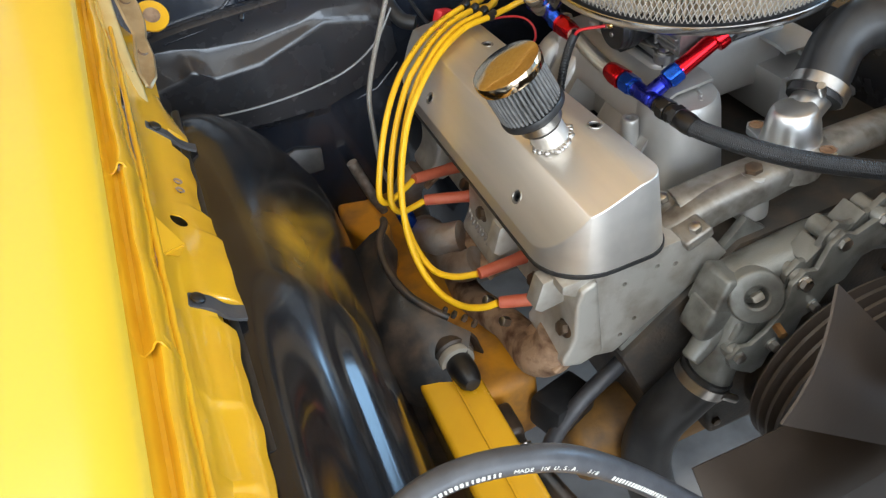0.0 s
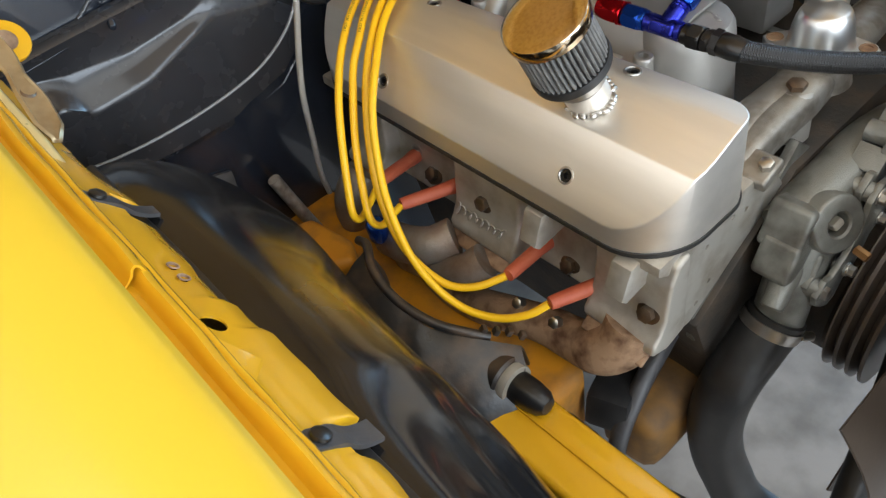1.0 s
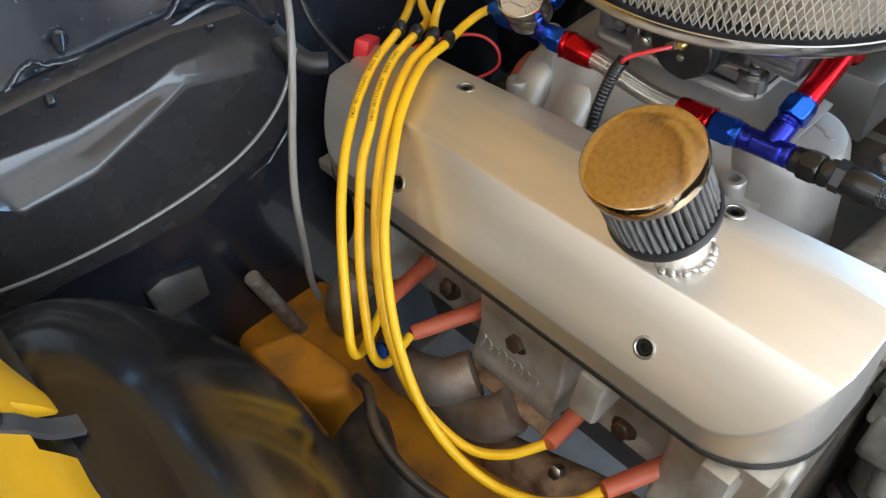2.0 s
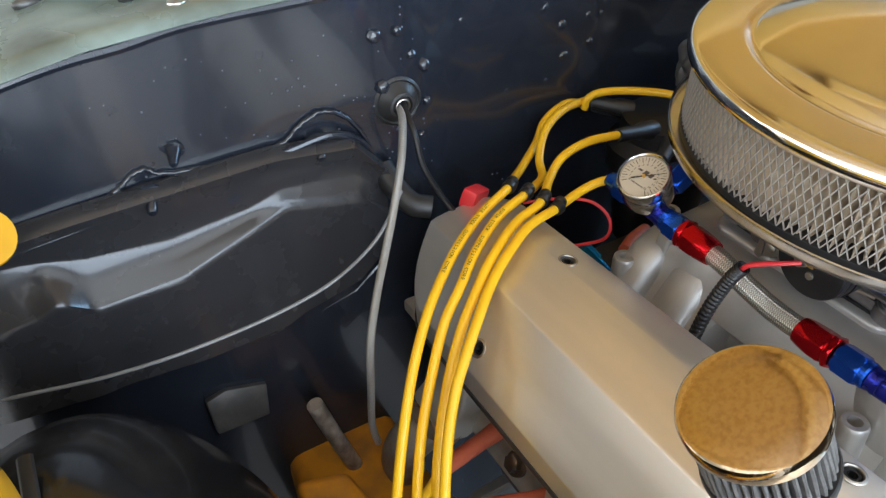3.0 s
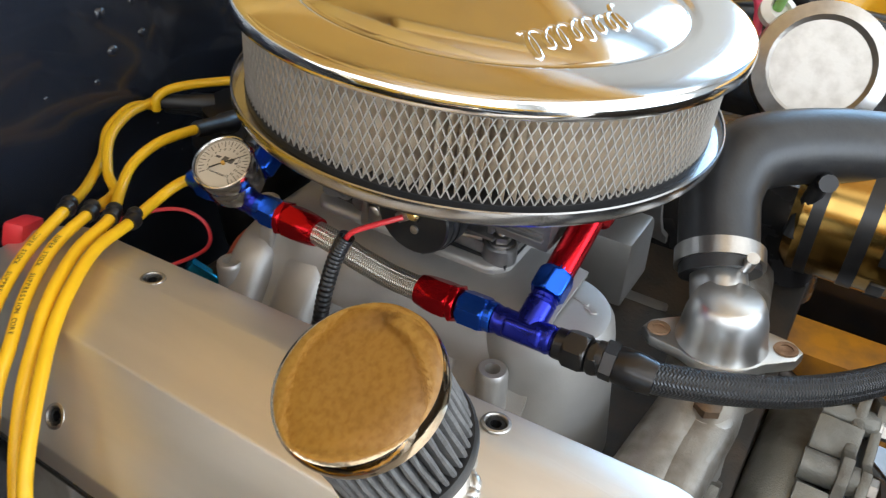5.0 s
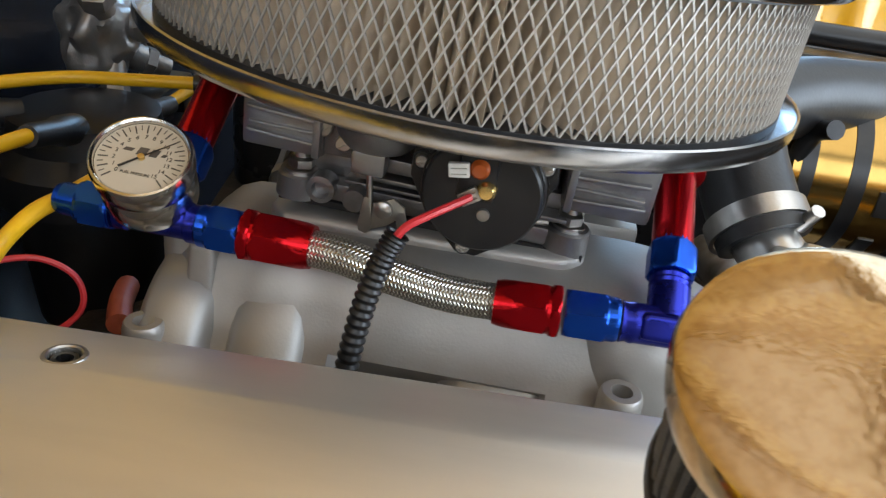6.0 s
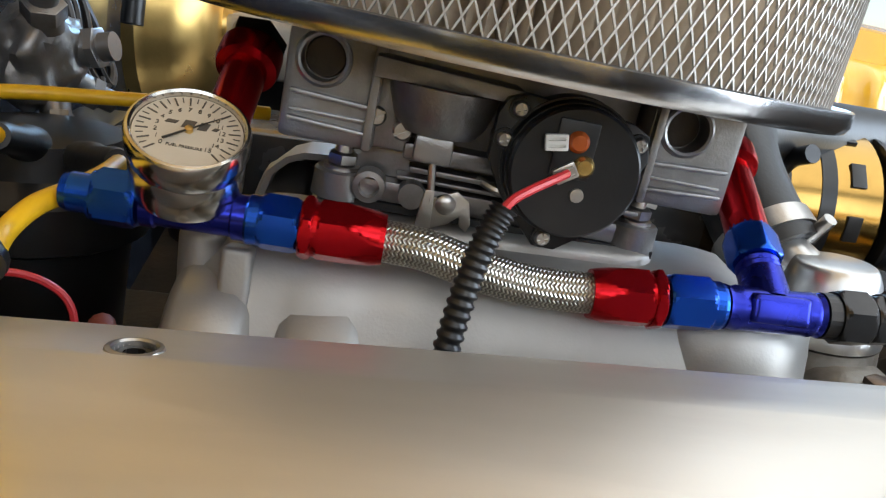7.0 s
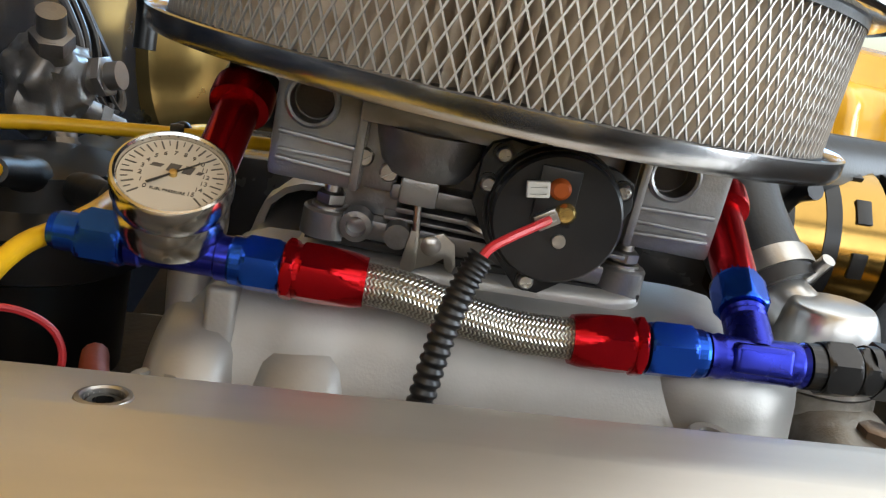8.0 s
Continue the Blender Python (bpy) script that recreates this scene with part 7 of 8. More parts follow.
    lathe(bm, [(0.0314, -0.0065), (0.0330, -0.0065), (0.0330, 0.0065), (0.0314, 0.0065)], m, 40)
    part("band", bm, STEEL, c)
    bm = bmesh.new()
    lathe(bm, [(0, -0.009), (0.0055, -0.009), (0.0055, 0.011), (0.0035, 0.013), (0, 0.013)], axis((-0.154, -0.331, 0.582), (0.8, -0.3, -0.5)), 12)
    part("screw", bm, STEEL, c)


FAN_BROWN = mat("brown_black_fan_plastic", (0.065, 0.051, 0.042), 0.36, 0.0, 0.0, 12, 0.6, (0.100, 0.080, 0.064), 0.05, 200, 0.08)


def pulleys():
    p = thing("crank_pulley", (0.0, -0.36, 0.60), "black grooved accessory pulley before the water pump", "pulley")
    bm = bmesh.new()
    prof = [(0, 0)]
    r = 0.128
    for k in range(3):
        prof += [(r, 0.014 * k), (r, 0.014 * k + 0.002), (r - 0.014, 0.014 * k + 0.006), (r, 0.014 * k + 0.012)]
    prof += [(r, 0.044), (0.05, 0.046), (0.045, 0.035), (0, 0.035)]
    lathe(bm, prof, axis((-0.005, -0.345, 0.575), (0, -1, 0)), 64)
    part("wheel", bm, FAN_BROWN, p)
    bm = bmesh.new()
    lathe(bm, [(0, 0.030), (0.036, 0.030), (0.038, 0.052), (0.030, 0.056), (0, 0.056)], axis((-0.005, -0.345, 0.575), (0, -1, 0)), 32)
    part("hub", bm, STEEL, p)
    for k in range(4):
        bm = bmesh.new()
        hexa(bm, 0.013, 0.055, 0.064, axis((-0.005, -0.345, 0.575), (0, -1, 0)) @ pose(0, 0, 0, 0, 0, 90 * k) @ pose(0.022, 0, 0))
        part("bolt", bm, BOLT, p)
    f = thing("cooling_fan", (0.0, -0.42, 0.63), "black plastic cooling fan before the engine", "fan")
    bm = bmesh.new()
    lathe(bm, [(0, 0), (0.050, 0), (0.052, 0.03), (0, 0.034)], axis((-0.005, -0.415, 0.60), (0, -1, 0)), 32)
    part("hub", bm, PLASTIC, f)
    for k in range(7):
        a = 30 + 360 / 7 * k
        bm = bmesh.new()
        rows = []
        for i in range(8):
            r = 0.045 + 0.215 * i / 7
            rows.append([axis((-0.005, -0.445, 0.60), (0, -1, 0)) @ pose(0, 0, 0, 0, 0, a) @ Vector((r, (-0.040 - 0.02 * i / 7) + (0.080 + 0.04 * i / 7) * j / 5, 0.026 * (j / 5 - 0.5) * 2 + 0.010 * math.sin(math.pi * j / 5))) for j in range(6)])
        sheet(bm, rows, 0.0025)
        part("blade", bm, FAN_BROWN, f)
    r = thing("radiator", (0, -0.60, 0.45), "black radiator at the front of the engine bay", "radiator")
    bm = bmesh.new()
    rbox(bm, 0.66, 0.05, 0.44, pose(0.05, -0.66, 0.66), 0.006)
    part("core", bm, ENGINE_GREY, r)
    bm = bmesh.new()
    rbox(bm, 0.70, 0.07, 0.05, pose(0.05, -0.66, 0.895), 0.012, 3)
    part("top_tank", bm, PLASTIC, r)
    bm = bmesh.new()
    tube(bm, [(-0.05, -0.40, 0.60), (-0.12, -0.42, 0.52), (-0.20, -0.44, 0.44), (-0.28, -0.46, 0.36)], 0.017, 16)
    solo("hose", bm, RUBBER, "black rubber hose running down beside the pulley", "hose")
    h = thing("loose_hose", (-0.46, -0.50, 0.90), "grey rubber fuel hose looped across the bay", "hose")
    bm = bmesh.new()
    arc = [(-0.70, -0.55, 0.70), (-0.635, -0.515, 0.835), (-0.575, -0.50, 0.902), (-0.525, -0.495, 0.922), (-0.462, -0.50, 0.908), (-0.415, -0.505, 0.868), (-0.350, -0.51, 0.780), (-0.27, -0.52, 0.66), (-0.20, -0.55, 0.52)]
    tube(bm, arc, 0.0092, 18, 8)
    part("hose", bm, RUBBER_GREY, h)
    # worn print along the hose: words that still read, the worn groups as bars
    print_on(arc, 0.0092, "MADE IN U.S.A.  3/8", 0.345, 0.0048, (-0.1, -0.95, 0.1), BONE, h)
    rng = random.Random(6)
    path = spline(arc, 12)
    for a, b in ((0.215, 0.245), (0.262, 0.335), (0.425, 0.49)):
        bm = bmesh.new()
        run, at = 0.0, a
        for p, q in zip(path, path[1:]):
            d = (q - p).normalized()
            step = (q - p).length
            while at < run + step and at < b:
                n = Vector((-0.1, -0.95, 0.1))
                n = (n - d * n.dot(d)).normalized()
                m = Matrix((d, n.cross(d), n)).transposed().to_4x4()
                m.translation = p.lerp(q, (at - run) / step) + n * 0.0092
                rbox(bm, rng.uniform(0.0012, 0.0026), 0.0036, 0.0003, m, 0.0001, 1)
                at += 0.0036
            run += step
        part("print_bar", bm, BONE, h)


# chrome alternator case: the gold reflection is put into the base colour
GOLD_REFLECTION = mat("gold_reflection_case", (0.44, 0.27, 0.075), 0.17, 1.0, 0.0, 40, 0.5, (0.32, 0.19, 0.05), 0.02, 200, 0.05)


def alternator():
    a = thing("alternator", (0.16, -0.29, 0.80), "chrome alternator with a black fan on the far bank, gold reflection put into its colour", "alternator")
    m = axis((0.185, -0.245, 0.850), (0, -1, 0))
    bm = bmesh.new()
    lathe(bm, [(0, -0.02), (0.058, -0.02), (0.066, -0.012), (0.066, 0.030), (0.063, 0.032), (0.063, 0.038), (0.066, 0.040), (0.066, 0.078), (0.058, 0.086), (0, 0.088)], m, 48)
    part("case", bm, GOLD_REFLECTION, a)
    # black rings stand for the dark bands of that reflection
    for z0, z1 in ((-0.006, 0.004), (0.029, 0.041)):
        bm = bmesh.new()
        lathe(bm, [(0.060, z0), (0.0668, z0), (0.0668, z1), (0.060, z1)], m, 48)
        part("band", bm, PLASTIC, a)
    for k in range(10):
        bm = bmesh.new()
        rbox(bm, 0.012, 0.020, 0.004, m @ pose(0, 0, 0, 0, 0, 36 * k) @ pose(0.0655, 0, 0.058, 0, 90, 0), 0.001)
        part("vent", bm, PLASTIC, a)
    bm = bmesh.new()
    lathe(bm, [(0, 0.088), (0.064, 0.090), (0.064, 0.094), (0.030, 0.098), (0.034, 0.110), (0, 0.112)], m, 36)
    part("fan", bm, PLASTIC, a)
    bm = bmesh.new()
    tube(bm, [(0.10, -0.245, 0.905), (0.12, -0.24, 0.895), (0.13, -0.235, 0.87), (0.125, -0.23, 0.84)], 0.007, 10)
    part("bracket", bm, PLASTIC, a)


# ---- below the engine ----
def header():
    h = thing("exhaust_header", (-0.33, 0, 0.60), "burnt and rusty exhaust header pipes", "exhaust header")
    for pts, material, r in (([(-0.310, -0.226, 0.668), (-0.322, -0.222, 0.646), (-0.332, -0.204, 0.628), (-0.330, -0.170, 0.612), (-0.332, -0.130, 0.606), (-0.34, -0.085, 0.595), (-0.345, -0.03, 0.575), (-0.34, 0.05, 0.55)], RUST, lambda f: 0.0285 - 0.007 * min(1, f * 2.2)),
                             ([(-0.335, -0.045, 0.655), (-0.352, -0.030, 0.640), (-0.358, 0.000, 0.626), (-0.358, 0.045, 0.610), (-0.348, 0.09, 0.58)], HEADER, 0.021),
                             ([(-0.335, 0.005, 0.660), (-0.358, 0.022, 0.652), (-0.368, 0.055, 0.640), (-0.362, 0.095, 0.618), (-0.345, 0.13, 0.58)], HEADER, 0.023),
                             ([(-0.330, 0.180, 0.660), (-0.350, 0.185, 0.640), (-0.352, 0.200, 0.60), (-0.34, 0.22, 0.55)], HEADER, 0.022)):
        bm = bmesh.new()
        tube(bm, pts, r, 20, 8)
        part("pipe", bm, material, h)
    for y0, y1 in ((-0.254, -0.178), (-0.078, 0.024), (0.150, 0.218)):
        bm = bmesh.new()
        rbox(bm, 0.036, y1 - y0, 0.006, pose(-0.318, (y0 + y1) / 2, 0.655, 0, -32, 0), 0.0028, 3)
        part("flange", bm, RUST, h)
    for p in ((-0.345, -0.108, 0.640), (-0.345, -0.160, 0.650)):
        bm = bmesh.new()
        hexa(bm, 0.011, 0, 0.012, axis(p, (-0.6, 0, 0.5)))
        part("bolt", bm, STEEL, h)


def chassis():
    f = thing("frame_rail", (-0.42, -0.3, 0.0), "yellow painted front frame rail below the engine", "frame rail")
    bm = bmesh.new()
    rbox(bm, 0.072, 0.66, 0.09, pose(-0.436, -0.495, 0.570), 0.008, 3)
    part("horn", bm, YELLOW_IN, f)
    bm = bmesh.new()
    rbox(bm, 0.004, 0.64, 0.006, pose(-0.432, -0.495, 0.6155), 0.0012)
    part("seam", bm, YELLOW_IN, f)
    bm = bmesh.new()
    rbox(bm, 0.130, 0.64, 0.12, pose(-0.385, 0.140, 0.500), 0.02, 3)
    part("side_member", bm, YELLOW_OLD, f)
    bm = bmesh.new()
    rbox(bm, 0.62, 0.085, 0.10, pose(0.0, -0.220, 0.440), 0.03, 3)
    part("crossmember", bm, GRIME_ORANGE, f, "grimy orange crossmember")
    bm = bmesh.new()
    prism(bm, [(-0.465, 0.205), (-0.415, 0.190), (-0.405, 0.115), (-0.425, 0.085), (-0.452, 0.10), (-0.470, 0.15)], 0.54, 0.640, bevel=0.012, seg=3)
    part("spring_tower", bm, YELLOW_OLD, f)
    bm = bmesh.new()
    for sx in (-1, 1):
        for sy in (-0.7, 0.5):
            rbox(bm, 0.10, 0.10, 0.44, pose(sx * 0.42, sy, 0.22), 0.01)
    part("stand", bm, ENGINE_GREY, f, "dark support stand")
    bm = bmesh.new()
    rbox(bm, 0.08, 0.9, 0.1, pose(0.42, -0.3, 0.49), 0.01)
    part("far_member", bm, YELLOW_OLD, f)
    bm = bmesh.new()
    rbox(bm, 1.5, 0.9, 0.02, pose(0, 0.75, 0.33, 8, 0, 0), 0.005)
    solo("underbody", bm, ENGINE_GREY, "dark underbody panel behind the firewall", "car floor")


def engine_front():
    c = thing("timing_cover", (0, -0.26, 0.55), "grimy dark timing cover and crank damper under the water pump", "engine cover")
    bm = bmesh.new()
    prism(bm, [(-0.135, 0.44), (-0.150, 0.52), (-0.120, 0.62), (-0.085, 0.700), (0.085, 0.700), (0.120, 0.62), (0.150, 0.52), (0.135, 0.44)], 0.2525, 0.290, Matrix(((1, 0, 0, 0), (0, 0, -1, 0), (0, 1, 0, 0), (0, 0, 0, 1))), 0.010, 3)
    part("cover", bm, ENGINE_GREY, c)
    bm = bmesh.new()
    lathe(bm, [(0, 0), (0.086, 0), (0.088, 0.003), (0.088, 0.040), (0.084, 0.044), (0.072, 0.044), (0.070, 0.040), (0, 0.040)], axis((-0.005, -0.290, 0.530), (0, -1, 0)), 48)
    part("damper", bm, ENGINE_GREY, c)
    for k in range(8):
        bm = bmesh.new()
        x, z = ((-0.138, 0.47), (-0.142, 0.52), (-0.125, 0.58), (-0.105, 0.635), (0.105, 0.635), (0.125, 0.58), (0.142, 0.52), (0.138, 0.47))[k]
        hexa(bm, 0.011, 0, 0.007, axis((x * 0.93, -0.289, z), (0, -1, 0)))
        part("bolt", bm, BOLT, c)
    b = thing("sway_bar", (0, -0.46, 0.44), "black steel sway bar below the front of the engine", "sway bar")
    bm = bmesh.new()
    tube(bm, [(-0.385, -0.22, 0.520), (-0.345, -0.34, 0.470), (-0.285, -0.435, 0.435), (-0.20, -0.465, 0.430), (0.20, -0.465, 0.430), (0.285, -0.435, 0.435), (0.345, -0.34, 0.470), (0.385, -0.22, 0.520)], 0.0125, 14, 8)
    part("bar", bm, BLACK_RUST, b)
    for s in (-1, 1):
        bm = bmesh.new()
        rbox(bm, 0.035, 0.050, 0.100, pose(s * 0.388, -0.215, 0.500), 0.008, 3)
        part("bushing_bracket", bm, BLACK_RUST, b)


def control_arm():
    a = thing("control_arm", (-0.44, -0.06, 0.62), "dusty black stamped upper control arm with a rubber bushing", "control arm")
    bm = bmesh.new()
    inner = [(-0.432, 0.030), (-0.444, 0.000), (-0.450, -0.040), (-0.440, -0.080), (-0.412, -0.120), (-0.385, -0.150)]
    outer = [(-0.490, 0.035), (-0.505, -0.01), (-0.505, -0.06), (-0.500, -0.11), (-0.480, -0.16), (-0.430, -0.195)]
    rows = []
    for (x0, y0), (x1, y1), k in zip(inner, outer, range(6)):
        z = 0.705 - 0.012 * k
        rows.append([Vector((x0 + 0.006, y0, z - 0.055)), Vector((x0 - 0.002, y0, z - 0.010)), Vector((x0 - 0.008, y0 * 0.98 + y1 * 0.02, z)), Vector((x0 * 0.7 + x1 * 0.3, y0 * 0.7 + y1 * 0.3, z - 0.006)),
                     Vector((x0 * 0.4 + x1 * 0.6, y0 * 0.4 + y1 * 0.6, z - 0.020)), Vector((x1, y1, z - 0.035)), Vector((x1 - 0.004, y1, z - 0.09))])
    fine = []
    for r0, r1 in zip(rows, rows[1:]):
        for j in range(5):
            fine.append([p.lerp(q, j / 5) for p, q in zip(r0, r1)])
    fine.append(rows[-1])
    sheet(bm, fine, 0.004, -1)
    bmesh.ops.smooth_vert(bm, verts=bm.verts, factor=0.5, use_axis_x=True, use_axis_y=True, use_axis_z=True)
    for v in bm.verts:
        v.co += 0.0045 * noise.noise_vector(v.co * 24) + 0.0018 * noise.noise_vector(v.co * 70)
    part("arm", bm, BLACK_RUST, a, smooth=60)
    for p in ((-0.402, -0.128, 0.664), (-0.392, -0.136, 0.660), (-0.410, -0.118, 0.666), (-0.384, -0.146, 0.655)):
        bm = bmesh.new()
        rbox(bm, 0.008, 0.006, 0.008, axis(p, (0.5, -0.3, 0.8)), 0.0015)
        part("edge_tooth", bm, BLACK_RUST, a)
    bm = bmesh.new()
    tube(bm, [(-0.425, 0.060, 0.690), (-0.430, 0.035, 0.702), (-0.447, 0.005, 0.700), (-0.452, -0.035, 0.688), (-0.443, -0.078, 0.677), (-0.424, -0.108, 0.667), (-0.408, -0.124, 0.658)], 0.0052, 12)
    part("rolled_edge", bm, BLACK_RUST, a)
    d = Vector((0.04, -0.98, 0.05)).normalized()
    c = Vector((-0.4190, -0.158, 0.6250))
    bm = bmesh.new()
    lathe(bm, [(0, -0.03), (0.026, -0.03), (0.0265, -0.002), (0.024, 0.001), (0.022, 0.001)], axis(c, d), 32)
    part("bushing_shell", bm, BLACK_RUST, a)
    bm = bmesh.new()
    lathe(bm, [(0, 0), (0.0225, 0), (0.0235, 0.004), (0.0215, 0.010), (0.014, 0.012), (0, 0.012)], axis(c, d), 32)
    part("washer", bm, mat("grey_rubber_washer", (0.20, 0.18, 0.15), 0.6, 0.0, 0, 40, 0.7, (0.30, 0.27, 0.22)), a, "dusty grey bushing washer")
    bm = bmesh.new()
    lathe(bm, [(0.0165, 0.010), (0.0170, 0.012), (0.0165, 0.030), (0.0140, 0.044), (0.009, 0.051), (0, 0.053)], axis(c, d), 28)
    part("cap", bm, PLASTIC, a, "shiny black rubber cap")
    bm = bmesh.new()
    tube(bm, [(-0.378, -0.250, 0.540), (-0.39, -0.30, 0.50), (-0.40, -0.40, 0.46), (-0.41, -0.6, 0.45)], 0.008, 12)
    solo("brake_line", bm, STEEL, "bright steel line clipped below the frame rail", "pipe")
    bm = bmesh.new()
    tube(bm, [(-0.16, -0.20, 0.60), (-0.22, -0.215, 0.565), (-0.29, -0.225, 0.53), (-0.34, -0.235, 0.48), (-0.37, -0.26, 0.42)], 0.011, 12)
    solo("hose", bm, RUBBER_GREY, "grey-black rubber hose crossing below the cylinder head", "hose")
    bm = bmesh.new()
    rbox(bm, 0.075, 0.05, 0.05, pose(-0.30, -0.20, 0.505, 0, 10, 20), 0.008)
    solo("engine_mount", bm, RUBBER, "black rubber engine mount on the crossmember", "engine mount")


def rear_corner():
    bm = bmesh.new()
    prism(bm, [(-0.030, -0.020), (0.024, -0.024), (0.030, 0.012), (-0.010, 0.024), (-0.031, 0.020)], 0, 0.010, axis((-0.482, 0.297, 0.672), (0.05, -1, 0.25)), 0.003)
    solo("bracket", bm, mat("dusty_grey_plate", (0.055, 0.052, 0.050), 0.40, 0.2, 0, 45, 0.8, (0.10, 0.092, 0.085), 0.2, 120), "small dusty grey metal plate under the heater cover", "bracket")
    bm = bmesh.new()
    tube(bm, [(-0.4160, 0.262, 0.662), (-0.4080, 0.258, 0.630), (-0.3960, 0.252, 0.585), (-0.3820, 0.246, 0.535), (-0.3700, 0.240, 0.480)], 0.0088, 12)
    solo("steering_shaft", bm, mat("dusty_shaft", (0.40, 0.35, 0.29), 0.45, 0.4, 0, 42, 0.95, (0.10, 0.065, 0.045), 0.4, 160), "dusty steel steering shaft behind the wheelhouse", "steering shaft")
    bm = bmesh.new()
    lathe(bm, [(0, 0), (0.012, 0), (0.012, 0.03), (0.009, 0.034), (0, 0.034)], axis((-0.385, 0.085, 0.650), (-0.2, -0.3, 0.9)), 16)
    solo("fitting", bm, ANO_BLUE, "blue anodised fitting beside the header", "fitting")
    bm = bmesh.new()
    hexa(bm, 0.014, 0, 0.022, axis((-0.113, 0.200, 0.760), (-0.4, 0.5, 0.6)))
    lathe(bm, [(0, -0.03), (0.006, -0.03), (0.006, 0.0), (0, 0)], axis((-0.113, 0.200, 0.760), (-0.4, 0.5, 0.6)), 14)
    solo("fitting", bm, TEAL, "teal anodised hose end behind the intake", "fitting")
    bm = bmesh.new()
    tube(bm, [(-0.110, 0.165, 0.795), (-0.090, 0.175, 0.795), (-0.065, 0.185, 0.79)], 0.007, 12)
    solo("connector", bm, BOOT_RED, "dull red connector beside the intake", "connector")
    bm = bmesh.new()
    tube(bm, [(-0.22, 0.215, 0.79), (-0.19, 0.21, 0.800), (-0.150, 0.19, 0.802), (-0.128, 0.175, 0.812), (-0.123, 0.178, 0.830), (-0.130, 0.195, 0.842), (-0.150, 0.215, 0.843), (-0.18, 0.24, 0.835)], 0.0017, 8)
    solo("wire", bm, WIRE_RED, "thin red wire looping behind the intake", "wire")
    bm = bmesh.new()
    rbox(bm, 0.030, 0.016, 0.020, pose(-0.235, 0.242, 0.860, 10, 20, 30), 0.004)
    solo("connector", bm, WIRE_RED, "small red wire connector behind the valve cover", "connector")


def master_cylinder():
    w = thing("wiper_motor", (0.14, 0.31, 0.98), "bare metal wiper motor with a crank on the firewall", "wiper motor")
    bm = bmesh.new()
    prism(bm, [(-0.026, -0.018), (0.020, -0.014), (0.040, -0.004), (0.040, 0.010), (0.016, 0.020), (-0.026, 0.018)], -0.012, 0.012, axis((0.064, 0.300, 1.006), (0.1, -0.9, 0.3), (1, 0, 0)) @ pose(0, 0, 0, 0, 0, -90), 0.005, 3)
    lathe(bm, [(0, 0.012), (0.0085, 0.012), (0.0080, 0.016), (0.0045, 0.0165), (0.004, 0.013), (0, 0.013)], axis((0.050, 0.300, 1.006), (0.1, -0.9, 0.3), (1, 0, 0)), 16)
    part("crank", bm, STEEL, w)
    bm = bmesh.new()
    lathe(bm, [(0, 0), (0.028, 0), (0.030, 0.01), (0.030, 0.05), (0.024, 0.058), (0, 0.06)], axis((0.16, 0.335, 0.99), (0.1, -1, 0.1)), 24)
    rbox(bm, 0.09, 0.035, 0.05, pose(0.205, 0.315, 0.995, 0, 0, 12), 0.008)
    part("gearbox", bm, CARB, w)
    for x in (0.135, 0.175, 0.215):
        bm = bmesh.new()
        hexa(bm, 0.012, 0, 0.02, axis((x, 0.30, 1.005), (0.2, -1, 0.3)))
        part("bolt", bm, STEEL, w)
    bm = bmesh.new()
    tube(bm, [(0.25, 0.31, 1.0), (0.275, 0.295, 0.985), (0.285, 0.29, 0.95), (0.28, 0.29, 0.91)], 0.010, 10)
    part("cable", bm, PLASTIC, w)
    d = thing("brake_valve", (0.17, 0.30, 0.87), "bare aluminium brake valve with steel lines on the firewall", "brake valve")
    bm = bmesh.new()
    own = bmesh.new()
    bmesh.ops.create_icosphere(own, subdivisions=4, radius=1)
    for v in own.verts:
        v.co = Vector((v.co.x * 0.034, v.co.y * 0.026, v.co.z * 0.036)) * (1 + 0.30 * noise.noise(v.co * 1.7 + Vector((3, 1, 2))) + 0.10 * noise.noise(v.co * 5))
    join(bm, own, pose(0.096, 0.285, 0.898, 0, 14, 0))
    part("body", bm, CARB, d)
    for p, q, r in (((0.082, 0.276, 0.915), (0.062, 0.268, 0.948), 0.011), ((0.110, 0.270, 0.880), (0.128, 0.250, 0.868), 0.010), ((0.104, 0.262, 0.905), (0.102, 0.240, 0.910), 0.012), ((0.085, 0.272, 0.872), (0.070, 0.262, 0.846), 0.009)):
        bm = bmesh.new()
        m = axis(p, Vector(q) - Vector(p))
        n = (Vector(q) - Vector(p)).length
        lathe(bm, [(0, -0.01), (r * 1.15, -0.01), (r, n * 0.6), (r * 0.8, n * 0.62), (r * 0.8, n), (0, n)], m, 18)
        hexa(bm, r * 2.1, n * 0.3, n * 0.6, m)
        part("port", bm, CARB, d)
    for k, (x, w) in enumerate(((0.132, 0.016), (0.145, 0.022), (0.156, 0.014))):
        bm = bmesh.new()
        tube(bm, [(x, 0.300, 0.965), (x - w * 0.4, 0.280, 0.930), (x - w, 0.270, 0.900), (x - w * 0.3, 0.262, 0.876), (x + w, 0.266, 0.884), (x + w * 1.1, 0.280, 0.915), (x + w * 0.6, 0.300, 0.960)], 0.0030, 8)
        part("line", bm, PLASTIC if k else RUBBER_GREY, d)
    b = thing("brake_booster", (0.40, 0.30, 0.92), "gold cadmium plated brake booster on the firewall", "brake booster")
    bm = bmesh.new()
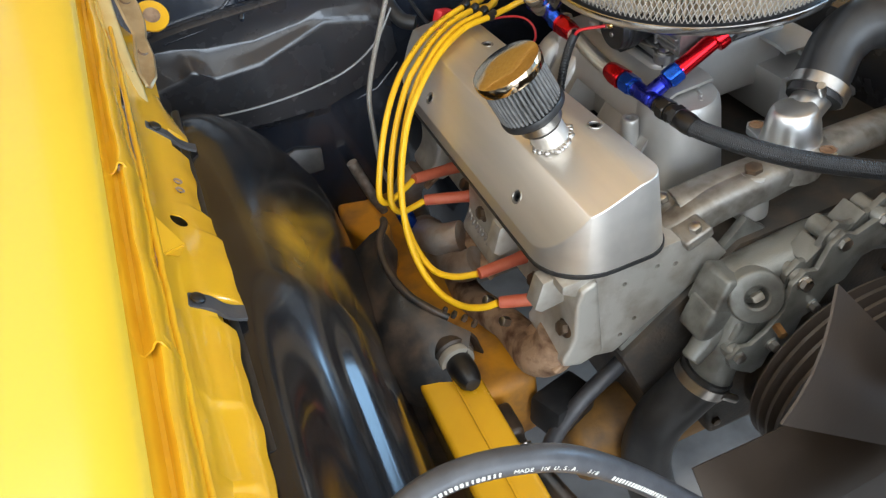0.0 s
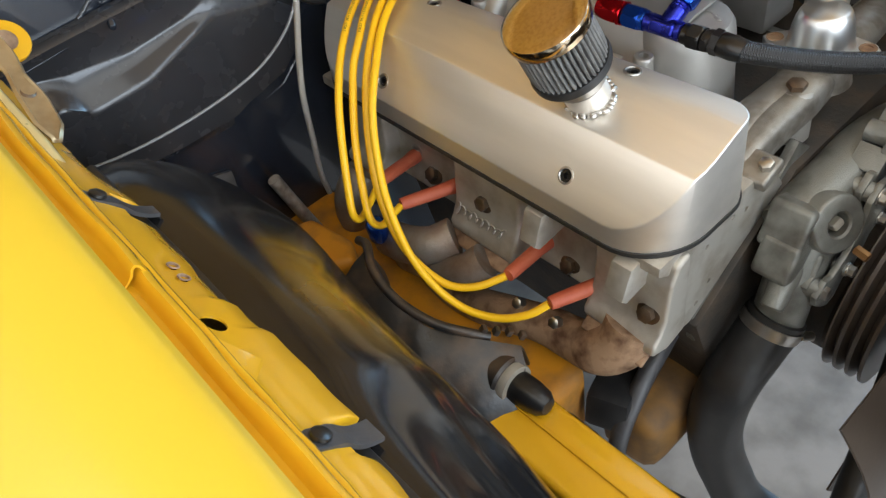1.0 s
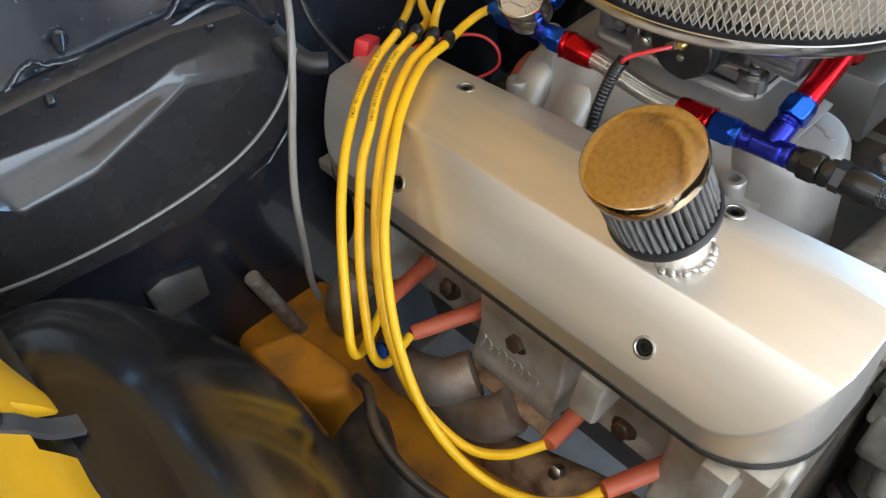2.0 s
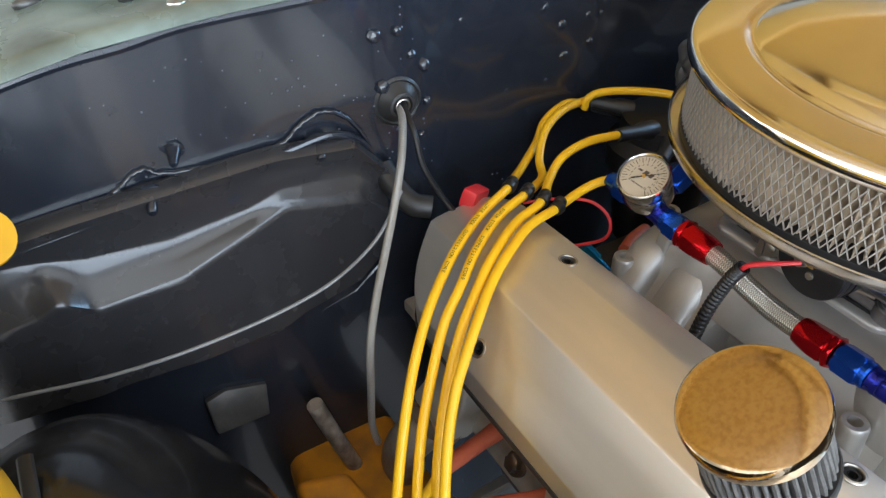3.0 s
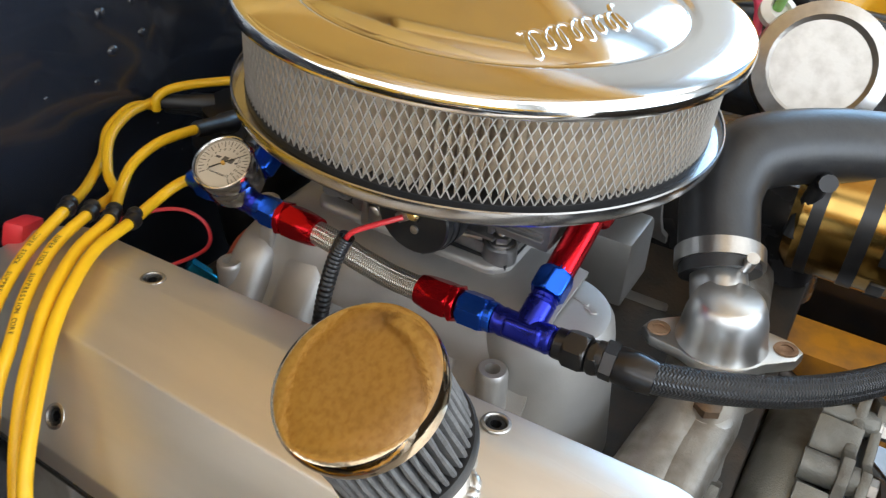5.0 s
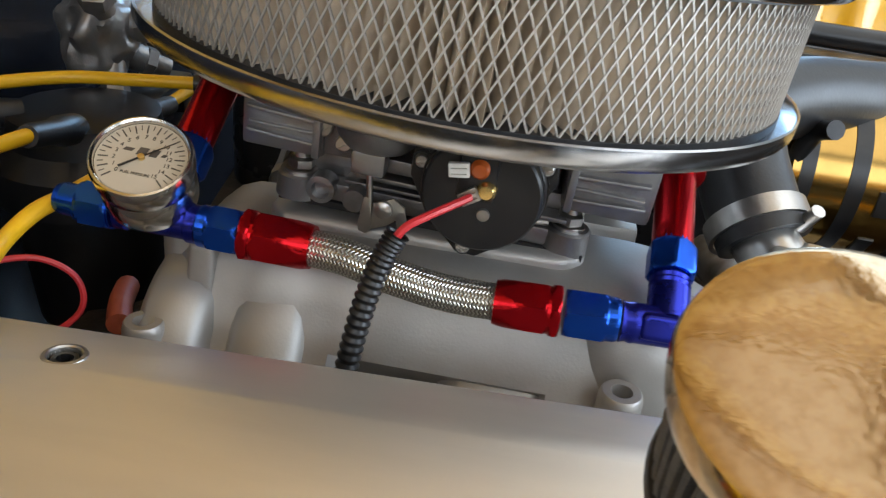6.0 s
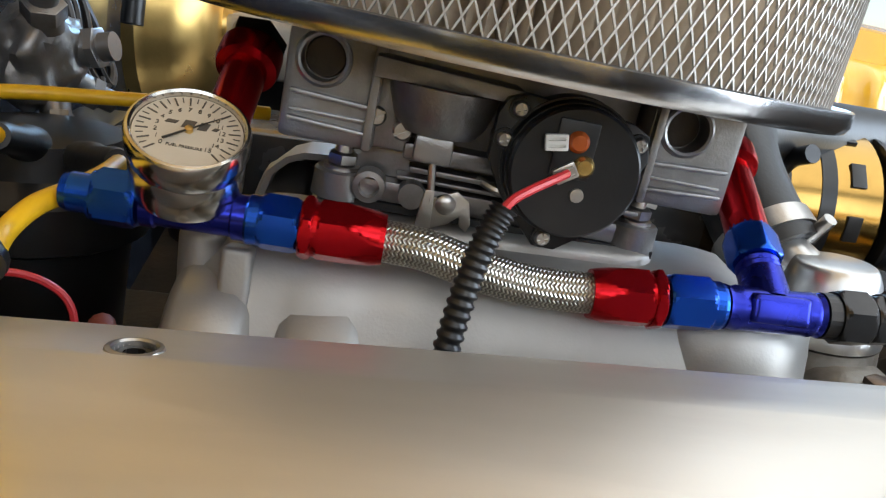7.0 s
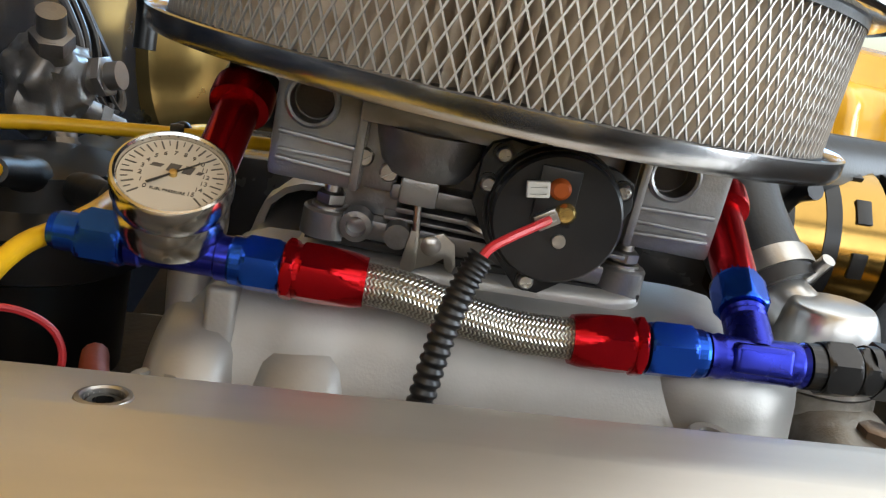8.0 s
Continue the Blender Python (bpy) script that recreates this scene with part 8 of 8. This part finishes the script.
    lathe(bm, [(0, 0), (0.115, 0), (0.118, 0.02), (0.112, 0.028), (0.105, 0.050), (0.085, 0.078), (0.060, 0.088), (0.035, 0.090), (0.033, 0.10), (0, 0.10)], axis((0.52, 0.35, 0.90), (0, -1, 0.02)), 48)
    part("shell", bm, BRASS, b)
    bm = bmesh.new()
    rbox(bm, 0.07, 0.16, 0.07, pose(0.52, 0.18, 0.885), 0.012, 3)
    part("master_cylinder", bm, CAST, b, "cast master cylinder")


def far_bay():
    r = thing("wiring_loom", (0.45, -0.05, 0.88), "loose wiring with pink and black wires beside the far fender", "wiring")
    for pts, material, rad in (([(0.36, -0.02, 0.90), (0.37, -0.05, 0.945), (0.40, -0.085, 0.960), (0.42, -0.11, 0.935), (0.40, -0.12, 0.89)], WIRE_PINK, 0.0055),
                               ([(0.37, 0.00, 0.90), (0.39, -0.04, 0.935), (0.43, -0.08, 0.950), (0.44, -0.13, 0.92)], WIRE_RED, 0.005),
                               ([(0.34, 0.05, 0.89), (0.42, -0.03, 0.90), (0.50, -0.15, 0.91), (0.52, -0.35, 0.90), (0.50, -0.55, 0.90)], PLASTIC, 0.014),
                               ([(0.46, 0.05, 0.90), (0.47, -0.06, 0.945), (0.47, -0.14, 0.935), (0.49, -0.25, 0.905)], PLASTIC, 0.010)):
        bm = bmesh.new()
        tube(bm, pts, rad, 10)
        part("wire", bm, material, r)
    bm = bmesh.new()
    lathe(bm, [(0, 0), (0.020, 0), (0.021, 0.008), (0.012, 0.012), (0.012, 0.006), (0, 0.006)], axis((0.42, -0.13, 0.925), (-0.5, -0.4, 0.7)), 20)
    part("cap", bm, BONE, r, "white plastic cap")
    bm = bmesh.new()
    lathe(bm, [(0, 0), (0.006, 0), (0.005, 0.02), (0, 0.021)], axis((0.42, -0.13, 0.932), (-0.3, -0.3, 0.9)), 12)
    part("stem", bm, GREEN, r, "green plastic stem")
    c = thing("blower_housing", (0.36, -0.17, 0.85), "round dull metal housing with a yellow plate beside the far bank", "housing")
    bm = bmesh.new()
    lathe(bm, [(0, 0), (0.065, 0), (0.068, 0.006), (0.066, 0.02), (0.052, 0.024), (0.048, 0.015), (0, 0.014)], axis((0.38, -0.19, 0.890), (-0.85, -0.2, 0.45)), 36)
    part("ring", bm, STEEL, c)
    bm = bmesh.new()
    rbox(bm, 0.05, 0.04, 0.006, axis((0.374, -0.192, 0.898), (-0.85, -0.2, 0.45)), 0.002)
    part("plate", bm, YELLOW_IN, c)
    b = thing("washer_bottle", (0.47, 0.02, 0.85), "pale grey plastic bottle beside the far fender", "bottle")
    bm = bmesh.new()
    rbox(bm, 0.055, 0.060, 0.13, pose(0.455, 0.070, 0.895), 0.014, 3)
    lathe(bm, [(0, 0), (0.018, 0), (0.017, 0.012), (0, 0.013)], pose(0.455, 0.070, 0.959), 20)
    part("body", bm, mat("pale_plastic", (0.55, 0.53, 0.48), 0.5), b)
    bm = bmesh.new()
    rbox(bm, 0.05, 0.5, 0.04, pose(0.56, -0.45, 0.855), 0.01)
    solo("fuse_box", bm, PLASTIC, "black plastic box along the far fender", "fuse box")


water_pump()
pulleys()
alternator()
header()
chassis()
control_arm()
engine_front()
rear_corner()
master_cylinder()
far_bay()
